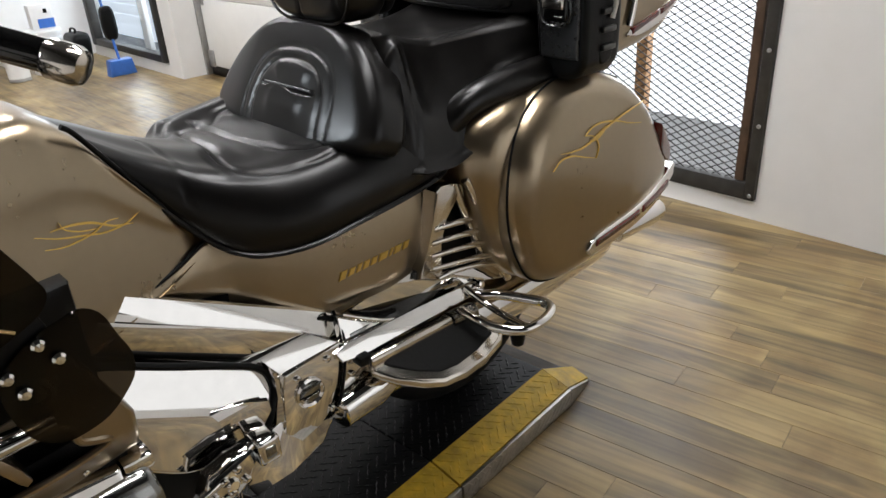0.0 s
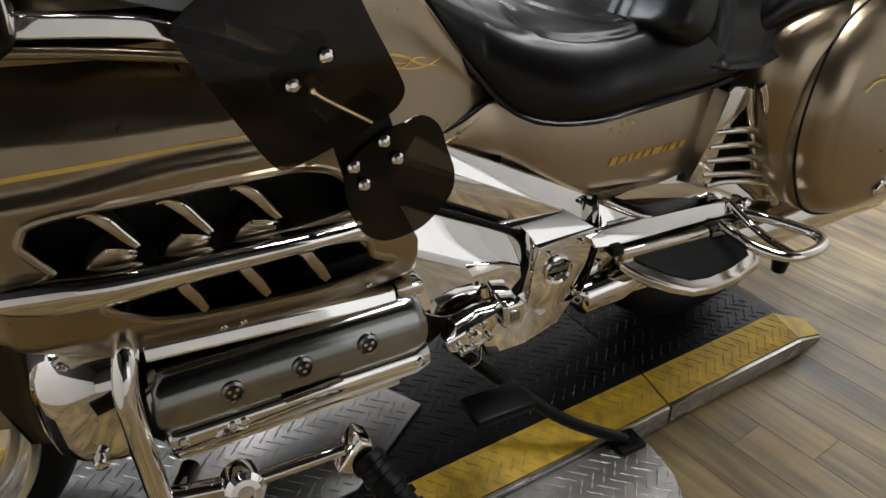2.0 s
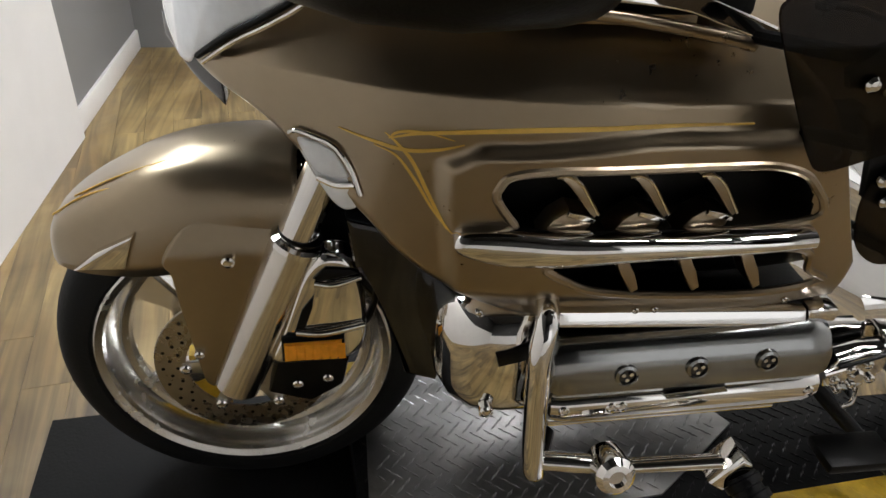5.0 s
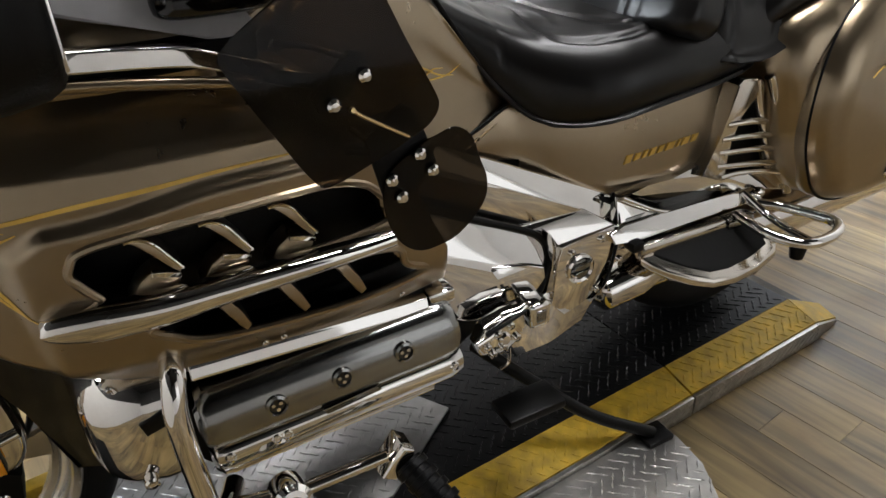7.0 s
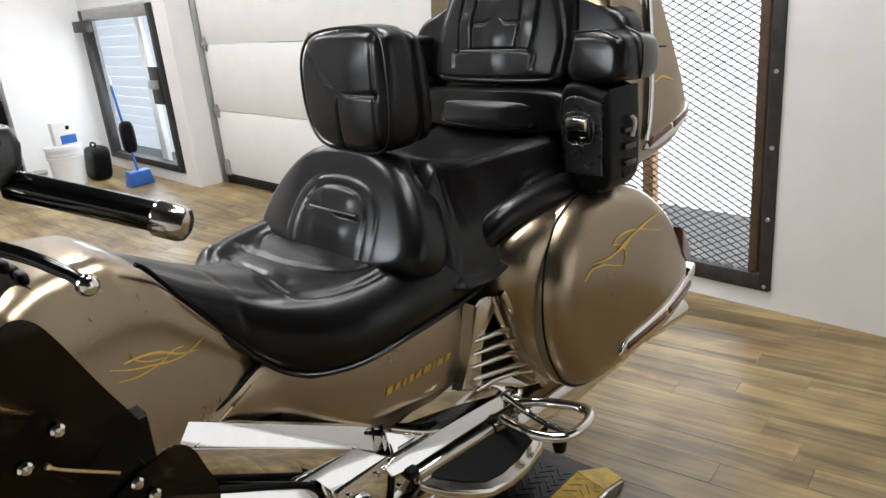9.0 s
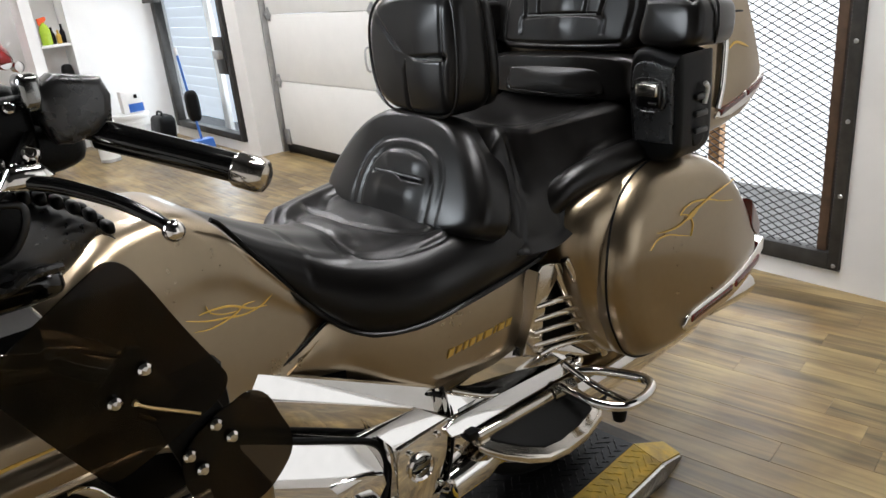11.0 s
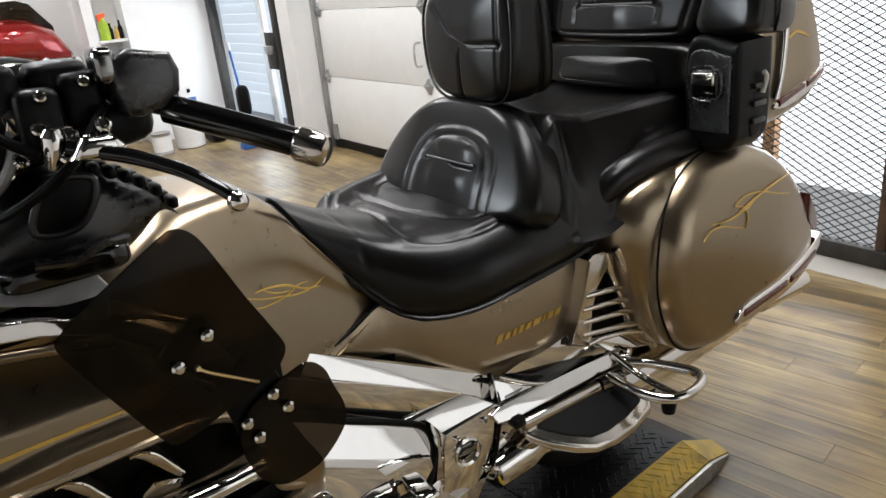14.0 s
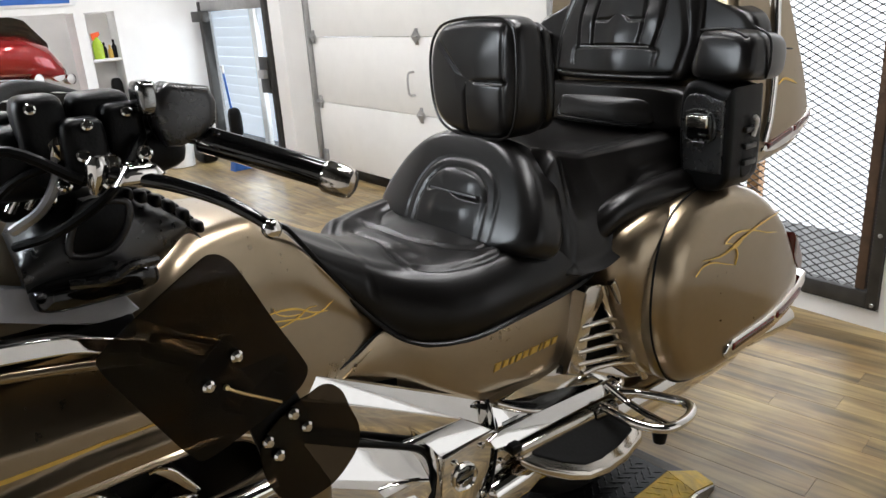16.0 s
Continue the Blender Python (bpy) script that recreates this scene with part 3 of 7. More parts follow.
def garage_door():
    t = thing("garage_door", "white sectional garage door with steel hinges", "garage door")
    h = 0.53
    for k in range(4):
        z0 = 0.075 + k * h
        box("door_panel", (EAST + 0.02, 1.76, z0), (EAST + 0.06, 4.545, z0 + h - 0.004), PANEL, t, "", 0.006)
        if k:
            for y in (4.50, 3.02, 1.9):
                hg = box("hinge_plate", (EAST + 0.012, y - 0.016, z0 - 0.055), (EAST + 0.0195, y + 0.016, z0 + 0.055), GALV, t, "", 0.002)
                prism("hinge_leaf", [(y - 0.055, z0), (y, z0 + 0.05), (y + 0.055, z0), (y, z0 - 0.05)], EAST + 0.004, EAST + 0.0115, "x", GALV, t, "", 0.001)
                tube("hinge_pin", [(EAST + 0.002, y - 0.03, z0), (EAST + 0.002, y + 0.03, z0)], 0.008, GALV, t, n=8, smooth_path=0)
    box("bottom_seal", (EAST + 0.02, 1.76, 0.0), (EAST + 0.06, 4.545, 0.074), BLACK, t, "black rubber bottom seal", 0.004)
    tube("pull_handle", [(EAST + 0.02, 3.09, 0.74), (EAST - 0.03, 3.09, 0.755), (EAST - 0.03, 3.09, 0.885), (EAST + 0.02, 3.09, 0.90)], 0.008, GALV, t, "bent steel pull handle", n=8, smooth_path=3)
    box("bottom_bracket", (EAST + 0.004, 4.46, 0.07), (EAST + 0.019, 4.54, 0.2), GALV, t, "", 0.002)
    box("track_left", (EAST - 0.02, 4.552, 0), (EAST + 0.05, 4.578, 2.3), GALV, t, "galvanised roller track", 0.002)
    box("track_right", (EAST - 0.02, 1.722, 0), (EAST + 0.05, 1.748, 2.3), GALV, t, "galvanised roller track", 0.002)


garage_door()


def glazed_door():
    t = thing("glazed_door", "grey framed glass door with a push latch and door closer", "door")
    y0, y1, z0, z1 = 4.83, 6.42, 0.10, 1.49
    x = JOG + 0.03
    for n_, lo, hi in (("frame_stile", (x - 0.05, y0, z0), (x + 0.03, y0 + 0.07, z1)), ("frame_stile", (x - 0.05, y1 - 0.09, z0), (x + 0.03, y1, z1)),
                       ("frame_rail", (x - 0.05, y0 + 0.07, z0), (x + 0.03, y1 - 0.09, z0 + 0.06)), ("frame_rail", (x - 0.05, y0 + 0.07, z1 - 0.10), (x + 0.03, y1 - 0.09, z1))):
        box(n_, lo, hi, DARKSTEEL if "rail" in n_ and z1 != hi[2] else GALV if "rail" in n_ else DARKSTEEL, t, "", 0.003)
    g = box("pane", (x, y0 + 0.07, z0 + 0.06), (x + 0.006, y1 - 0.09, z1 - 0.10), CLEAR, t, "clear glass pane", 0)
    g.visible_shadow = False
    box("lock_plate", (x - 0.06, y0 + 0.06, 0.68), (x - 0.051, y0 + 0.24, 0.99), DARKSTEEL, t, "", 0.003)
    box("push_latch", (x - 0.10, y0 + 0.075, 0.81), (x - 0.061, y0 + 0.20, 0.88), GALV, t, "steel push latch", 0.006)
    box("door_closer", (x - 0.13, 6.12, 1.30), (x - 0.051, 6.40, 1.40), DARKSTEEL, t, "dark door closer box", 0.008)
    box("mullion", (x + 0.05, 5.30, z0), (x + 0.09, 5.42, z1), TRIM, t, "weathered post outside the glass", 0.004)
    # wall and boards share the emissive siding, so their daylit look is built in
    structure("neighbour_wall", (JOG + 1.0, 4.9, -0.15), (JOG + 1.05, 9.5, 3.2), SIDINGGLOW, "pale blue house siding outside the glass door, self-glowing in place of daylight", "backdrop")
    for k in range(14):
        box("siding_board", (JOG + 0.975, 4.9, 0.0 + 0.12 * k), (JOG + 0.999, 9.5, 0.1185 + 0.12 * k), SIDINGGLOW, bpy.data.objects["neighbour_wall"], "", 0.004)


glazed_door()
lamp("glass_daylight", (JOG + 0.13, 5.6, 0.85), (1.5, 5.4, 0.6), 1.4, 1.2, 16.0, (0.86, 0.93, 1.0))

# floor: sheet below, planks above
base = structure("floor", (-1.1, SOUTH, -0.05), (EAST + 0.15, NORTH + 1.7, -0.006), BLACK, "oak-look vinyl plank floor in worn brown tones", "floor")


def planks():
    w, length, gap, turn = 0.104, 0.915, 0.0008, radians(9.5)
    me = bpy.data.meshes.new("plank")
    bm = box_bm(w - gap, length - gap, 0.006, None, 0.0005, 1)
    bm.to_mesh(me)
    bm.free()
    me.materials.append(PLANK)
    rng = random.Random(4)
    c, s = math.cos(turn), math.sin(turn)
    x0, x1, y0, y1 = -1.0, EAST + 0.05, SOUTH - 0.02, NORTH + 1.6
    spots = []
    u = -3.0
    while u < 6.5:
        v = -6.0 - rng.random() * length
        while v < 10:
            # keep the part of each board that lies within the room
            inner = [k for k in range(25) if x0 < u * c - (v + length * k / 24) * s < x1 and y0 < u * s + (v + length * k / 24) * c < y1]
            if len(inner) > 2:
                a, b = v + length * inner[0] / 24, v + length * inner[-1] / 24
                m = (a + b) / 2
                spots.append((u * c - m * s, u * s + m * c, (b - a) / length))
            v += length
        u += w
    spots.sort(key=lambda q: math.hypot(q[0] - 2.3, q[1] + 0.2))
    rest = bmesh.new()
    for i, (px, py, k) in enumerate(spots):
        m = Matrix.Translation((px, py, -0.003)) @ Matrix.Rotation(turn, 4, "Z") @ Matrix.Diagonal((1, k, 1, 1))
        if i < 300:
            ob = new("plank", me)
            ob.matrix_world = m
            ob.parent = base
        else:
            at = len(rest.verts)
            rest.from_mesh(me)
            rest.verts.ensure_lookup_table()
            bmesh.ops.transform(rest, matrix=m, verts=rest.verts[at:])
    far = part("far_planks", rest, PLANK, base, "oak-look planks further off", smooth=False)
    tagged(far, kind="stuff")


planks()

# ---- the lift platform ----
LIFT = 0.08
lift = thing("motorcycle_lift", "low black diamond-plate motorcycle lift with yellow edges", "motorcycle lift")
YE = -0.31     # outer edge


def lozenges(name, x0, x1, y0, y1, z, material, parent, inside_of=None, pitch=0.030, normal=(0, 0, 1), place=None, label=""):
    """Raised tread bars of diamond plate, turned to and fro."""
    verts, faces = [], []
    i = 0
    x = x0
    while x < x1:
        j = 0
        y = y0 + (pitch / 2 if i % 2 else 0)
        while y < y1:
            if inside_of is None or inside(inside_of, x, y):
                a = radians(45 if (i + j) % 2 else -45)
                c, s = math.cos(a), math.sin(a)
                k = len(verts)
                L, W, H = 0.0125, 0.0034, 0.0019
                pts = [(-L, 0, 0), (0, -W, 0), (L, 0, 0), (0, W, 0), (-L * 0.45, 0, H), (L * 0.45, 0, H)]
                for u, v, h in pts:
                    q = (x + u * c - v * s, y + u * s + v * c, z + h)
                    verts.append(place(*q) if place else q)
                faces += [(k, k + 1, k + 5, k + 4), (k + 1, k + 2, k + 5), (k + 2, k + 3, k + 4, k + 5), (k + 3, k, k + 4)]
            y += pitch
            j += 1
        x += pitch / 2
        i += 1
    ob = mesh_ob(name, verts, faces, material, parent, label, smooth=False)
    return tagged(ob, kind="stuff")


def lift_parts():
    # deck sections: black deck, sloped yellow border, bare edge
    xr, xs, xf = 1.975, 1.515, 0.25
    for n_, a, b in (("deck_section", xs + 0.002, xr), ("deck_section", xf, xs - 0.002)):
        prism(n_, [(a, -0.19), (b, -0.19), (b, 0.46), (a, 0.46)], 0.0, LIFT, "z", PLATE, lift, "black diamond-plate deck", 0.002)
    lozenges("deck_tread", xf + 0.02, xr - 0.02, -0.175, 0.45, LIFT, PLATE, lift)
    # yellow border strips on the near side
    for a, b in ((xs + 0.003, xr), (xf + 0.28, xs - 0.003)):
        verts = [(a, -0.19, LIFT - 0.001), (b, -0.19, LIFT - 0.001), (b, -0.275, LIFT - 0.025), (a, -0.275, LIFT - 0.025), (a, -0.275, 0), (b, -0.275, 0), (b, -0.19, 0), (a, -0.19, 0)]
        mesh_ob("yellow_edge", verts, [(0, 1, 2, 3), (4, 5, 6, 7), (0, 3, 4, 7), (1, 6, 5, 2), (2, 5, 4, 3), (0, 7, 6, 1)], YELLOW, lift, "worn yellow safety edge", smooth=False)

        def slope(x, y, z):
            return (x, y, LIFT + (y + 0.19) * 0.285 + (z - LIFT))
        lozenges("edge_tread", a + 0.015, b, -0.265, -0.195, LIFT - 0.0010, YELLOW, lift, place=slope)
        bare = box("edge_plate", (a, -0.287, 0.001), (b, -0.2765, LIFT - 0.027), EDGE, lift, "scuffed bare edge plate", 0.001)

        def side(x, y, z):
            return (x, -0.287 - (z - LIFT), y)
        lozenges("edge_plate_tread", a + 0.012, b, 0.008, LIFT - 0.03, LIFT, EDGE, lift, place=side, pitch=0.024)
    # the border runs down the rear slope and tapers to a point
    verts = [(xr + 0.001, -0.19, LIFT - 0.0005), (xr + 0.135, -0.205, 0.018), (xr + 0.125, -0.262, 0.010), (xr + 0.001, -0.275, LIFT - 0.025), (xr + 0.001, -0.19, 0), (xr + 0.135, -0.205, 0), (xr + 0.125, -0.262, 0), (xr + 0.001, -0.275, 0)]
    mesh_ob("yellow_corner", verts, [(0, 3, 2, 1), (4, 5, 6, 7), (0, 1, 5, 4), (1, 2, 6, 5), (2, 3, 7, 6), (3, 0, 4, 7)], YELLOW, lift, "worn yellow tip on the rear slope", smooth=False)
    verts = [(xr + 0.001, -0.2765, LIFT - 0.027), (xr + 0.118, -0.2635, 0.008), (xr + 0.118, -0.2635, 0.001), (xr + 0.001, -0.2765, 0.001), (xr + 0.001, -0.287, LIFT - 0.027), (xr + 0.118, -0.270, 0.008), (xr + 0.118, -0.270, 0.001), (xr + 0.001, -0.287, 0.001)]
    mesh_ob("edge_plate", verts, [(0, 1, 2, 3), (4, 7, 6, 5), (0, 4, 5, 1), (1, 5, 6, 2), (2, 6, 7, 3), (3, 7, 4, 0)], EDGE, lift, "scuffed bare edge plate", smooth=False)
    # rear ramp
    verts = [(xr + 0.001, -0.1885, LIFT - 0.001), (xr + 0.001, 0.46, LIFT - 0.001), (xr + 0.12, 0.46, 0.012), (xr + 0.12, -0.2, 0.012), (xr + 0.001, -0.1885, 0), (xr + 0.001, 0.46, 0), (xr + 0.12, 0.46, 0), (xr + 0.12, -0.2, 0)]
    mesh_ob("rear_ramp", verts, [(0, 1, 2, 3), (4, 7, 6, 5), (3, 2, 6, 7), (0, 3, 7, 4), (1, 5, 6, 2)], PLATE, lift, "black sloping rear ramp", smooth=False)
    # stand plate on the near side
    ring = [(0.62, -0.2885), (1.395, -0.2885), (1.40, -0.34), (1.385, -0.42), (1.34, -0.50), (1.25, -0.56), (0.75, -0.56), (0.66, -0.50), (0.62, -0.42)]
    prism("stand_plate", ring, 0.0, 0.042, "z", STANDPLATE, lift, "bare steel plate that bears the side stand", 0.002)
    lozenges("stand_plate_tread", 0.64, 1.39, -0.55, -0.295, 0.042, STANDPLATE, lift, inside_of=ring)
    # tray of bare plate under the engine
    prism("engine_plate", [(0.26, -0.14), (0.30, 0.30), (0.86, 0.30), (1.02, -0.02), (0.80, -0.16), (0.48, -0.16)], LIFT + 0.003, LIFT + 0.009, "z", BARE, lift, "bare diamond plate under the engine", 0.001)
    lozenges("engine_plate_tread", 0.28, 1.0, -0.14, 0.28, LIFT + 0.009, BARE, lift, inside_of=[(0.28, -0.13), (0.32, 0.28), (0.85, 0.28), (1.0, -0.02), (0.79, -0.15), (0.49, -0.15)])
    clamp = box("wheel_clamp", (-0.03, 0.12, 0.016), (0.28, 0.16, 0.05), YELLOW, lift, "yellow front wheel clamp", 0.004)
    box("clamp_arm", (-0.03, 0.123, 0.051), (0.03, 0.155, 0.30), YELLOW, clamp, "", 0.004)
    box("clamp_arm", (0.215, 0.123, 0.051), (0.275, 0.155, 0.215), YELLOW, clamp, "", 0.004)
    box("wheel_bay", (-0.36, -0.17, 0.0), (0.248, 0.30, 0.014), RUBBER, lift, "black rubber mat of the wheel bay", 0.003)


lift_parts()
lift.matrix_world = Matrix.Translation((1.52, -0.19, 0)) @ Matrix.Rotation(radians(5.0), 4, "Z") @ Matrix.Translation((-1.52, 0.19, 0))

# ---- the motorcycle: x runs from its nose to its tail, y = 0 is its middle ----
bike = thing("touring_motorcycle", "bronze metallic touring motorcycle with chrome trim and black leather seats", "motorcycle")
WX, WZ, WR = 0.06, 0.332, 0.318


def pad(name, lo, hi, material, parent, label="", p=4.0, q=3.0, lean=0.0, n=40, m=14, taper=0.0):
    """A stuffed cushion filling the box lo-hi; lean: metres backwards per metre of height; taper: narrowing towards the top."""
    c = [(a + b) / 2 for a, b in zip(lo, hi)]
    h = [(b - a) / 2 for a, b in zip(lo, hi)]
    rings = []
    for i in range(m + 1):
        t = math.cos(math.pi * (1 - i / m))
        s = max(0.03, (1 - abs(t) ** q) ** (1 / q))
        ring = oval(c[0] + h[0] * t, c[1], c[2], h[1] * s, h[2] * s, p, n)
        for v in ring:
            k = (v.z - c[2]) / h[2]
            v.y = c[1] + (v.y - c[1]) * (1 - taper * k)
            v.x += lean * (v.z - lo[2])
        rings.append(ring)
    return loft(name, rings, material, parent, label, sharp=60)


def front_wheel():
    w = lathe("front_wheel", [(0.235, -0.058), (0.246, -0.064), (0.250, -0.062), (0.250, -0.056), (0.232, -0.050), (0.222, -0.036), (0.214, -0.015), (0.214, 0.015), (0.222, 0.036), (0.232, 0.050), (0.250, 0.056), (0.250, 0.062), (0.246, 0.064), (0.235, 0.058), (0.228, 0.040), (0.219, 0.018), (0.204, 0.012), (0.200, 0.0), (0.204, -0.012), (0.219, -0.018), (0.228, -0.040), (0.235, -0.058)], (WX, 0, WZ), (0, 1, 0), POLISHED, bike, "polished cast alloy rim", 72)
    prof = [(0.249, -0.056)]
    for i in range(17):
        a = math.pi * i / 16
        prof.append((0.255 + 0.063 * math.sin(a) ** 0.75, -0.066 * math.cos(a)))
    prof.append((0.249, 0.056))
    lathe("tyre", prof, (WX, 0, WZ), (0, 1, 0), RUBBER, w, "black road tyre", 72, 60)
    for k in range(5):
        a = 2 * math.pi * k / 5 + 0.35
        m = Matrix.Translation((WX, 0, WZ)) @ Matrix.Rotation(a, 4, "Y")
        bm = bmesh.new()
        rows = [(0.03, 0.030, 0.030), (0.09, 0.024, 0.024), (0.15, 0.020, 0.018), (0.206, 0.034, 0.014)]
        vs = [[bm.verts.new((sx * hw, sy * hy, r)) for sx, sy in ((-1, -1), (1, -1), (1, 1), (-1, 1))] for r, hw, hy in rows]
        for i in range(3):
            for j in range(4):
                bm.faces.new((vs[i][j], vs[i][(j + 1) % 4], vs[i + 1][(j + 1) % 4], vs[i + 1][j]))
        bmesh.ops.transform(bm, matrix=m, verts=bm.verts)
        bmesh.ops.bevel(bm, geom=[e for e in bm.edges if not e.is_boundary and len(e.link_faces) == 2 and e.calc_face_angle(0) > 0.8], offset=0.006, segments=2, affect="EDGES")
        part("spoke", bm, POLISHED, w)
    lathe("hub", [(0, -0.05), (0.02, -0.05), (0.026, -0.045), (0.04, -0.04), (0.045, 0.04), (0.026, 0.045), (0, 0.05)], (WX, 0, WZ), (0, 1, 0), ALLOY, w, n=28)
    for s in (-1, 1):
        y = 0.078 * s
        d = lathe("brake_disc", [(0.098, -0.0025), (0.148, -0.0025), (0.150, 0), (0.148, 0.0025), (0.098, 0.0025), (0.098, -0.0025)], (WX, y, WZ), (0, 1, 0), STEEL, bike, "drilled steel brake disc", 60)
        lathe("disc_carrier", [(0.040, -0.004), (0.056, -0.004), (0.056, 0.004), (0.040, 0.004), (0.040, -0.004)], (WX, y, WZ), (0, 1, 0), ALLOY, d, n=40)
        for k in range(6):
            a = 2 * math.pi * k / 6
            c_, s_ = math.cos(a), math.sin(a)
            prism("carrier_arm", [(WX + r * c_ - w_ * s_, WZ + r * s_ + w_ * c_) for r, w_ in ((0.052, -0.014), (0.104, -0.011), (0.104, 0.011), (0.052, 0.014))], y - 0.004, y + 0.004, "y", ALLOY, d, "", 0.002, 2)
        if s < 0:
            for k in range(24):
                for r, o in ((0.112, 0), (0.124, 0.13), (0.136, 0.0)):
                    a = 2 * math.pi * k / 24 + o
                    lathe("drilled_hole", [(0, 0.0005), (0.0032, 0.0005), (0.0034, -0.001)], (WX + r * math.cos(a), y - 0.0026, WZ + r * math.sin(a)), (0, -1, 0), BLACK, d, n=8)
            for k in range(6):
                a = 2 * math.pi * k / 6
                screw((WX + 0.098 * math.cos(a), y - 0.005, WZ + 0.098 * math.sin(a)), 0.010, d)


front_wheel()


def fork():
    for s in (-1, 1):
        y = 0.128 * s
        leg = tube("fork_leg", [(0.052, y, 0.335), (0.111, y, 0.472), (0.170, y, 0.608)], lambda t: 0.037 + 0.004 * t, BRUSHED, bike, "wide brushed chrome lower fork leg", n=28, smooth_path=3, flat=1.0)
        lathe("leg_collar", [(0.030, -0.006), (0.0415, -0.005), (0.0415, 0.004), (0.036, 0.009), (0.030, 0.009)], (0.168, y, 0.608), (0.40, 0, 0.92), CHROME, leg, n=28)
        lathe("axle_cap", [(0, 0.006), (0.012, 0.006), (0.016, 0.002), (0.017, -0.012)], (0.050, y + 0.026 * s, 0.345), (0, s, 0), CHROME, leg, n=20)
        tube("fork_tube", [(0.160, y, 0.60), (0.215, y, 0.725), (0.27, y, 0.85)], 0.030, CHROME, bike, "chrome fork tube", n=24, smooth_path=2)
        lathe("dust_seal", [(0.028, -0.003), (0.034, -0.002), (0.034, 0.002), (0.028, 0.003)], (0.174, y, 0.622), (0.40, 0, 0.92), BLACK, leg, n=24)
    ring = [(0.170, 0.560), (0.186, 0.590), (0.205, 0.606), (0.228, 0.607), (0.247, 0.597), (0.258, 0.567), (0.265, 0.510), (0.264, 0.450), (0.250, 0.420), (0.228, 0.408), (0.180, 0.404), (0.130, 0.402), (0.116, 0.412), (0.140, 0.475)]

    def outwards(p, q, h):
        return Vector((p, -0.166 - h, q))
    cover = cushion("caliper_cover", ring, outwards, CHROME, bike, "chrome caliper cover with slots and amber reflector", 0.045, 0.004, 0.012, (), 0.004, 110, 16)
    prism("dark_slot", [(0.190, 0.572), (0.208, 0.590), (0.245, 0.586), (0.257, 0.578), (0.225, 0.573), (0.200, 0.566)], -0.1725, -0.160, "y", BLACK, cover, "dark slot in the cover", 0.002)
    prism("dark_slot", [(0.156, 0.472), (0.170, 0.515), (0.190, 0.543), (0.186, 0.520), (0.172, 0.476)], -0.1725, -0.160, "y", BLACK, cover, "dark slot in the cover", 0.002)
    tube("ridge", [(0.160, -0.171, 0.474), (0.20, -0.176, 0.474), (0.262, -0.169, 0.482)], 0.007, CHROME, cover, "", n=12)
    tube("ridge", [(0.192, -0.170, 0.562), (0.22, -0.175, 0.562), (0.259, -0.168, 0.570)], 0.005, CHROME, cover, "", n=12)
    prism("reflector_frame", [(0.135, 0.423), (0.232, 0.427), (0.231, 0.467), (0.136, 0.464)], -0.180, -0.164, "y", BLACK, cover, "", 0.003)
    prism("reflector", [(0.139, 0.427), (0.228, 0.431), (0.227, 0.463), (0.140, 0.460)], -0.186, -0.176, "y", AMBER, cover, "amber reflector", 0.003)
    for k in range(7):
        x = 0.146 + 0.0125 * k
        prism("lens_facet", [(x, 0.430), (x + 0.011, 0.4305), (x + 0.011, 0.4605), (x, 0.460)], -0.1875, -0.1855, "y", AMBER, cover, "", 0.0006, 1)
    prism("brake_caliper", [(0.10, 0.31), (0.17, 0.285), (0.225, 0.32), (0.235, 0.37), (0.19, 0.40), (0.12, 0.38)], -0.130, -0.065, "y", BLACK, bike, "black brake caliper", 0.008)
    screw((0.15, -0.131, 0.33), 0.009, bike, name="caliper_bolt")
    screw((0.20, -0.131, 0.34), 0.009, bike, name="caliper_bolt")
    tube("brake_hose", [(0.21, -0.10, 0.39), (0.27, -0.11, 0.45), (0.285, -0.12, 0.56), (0.26, -0.12, 0.68), (0.25, -0.10, 0.78)], 0.006, BLACK, bike, "black brake hose", n=8)


fork()


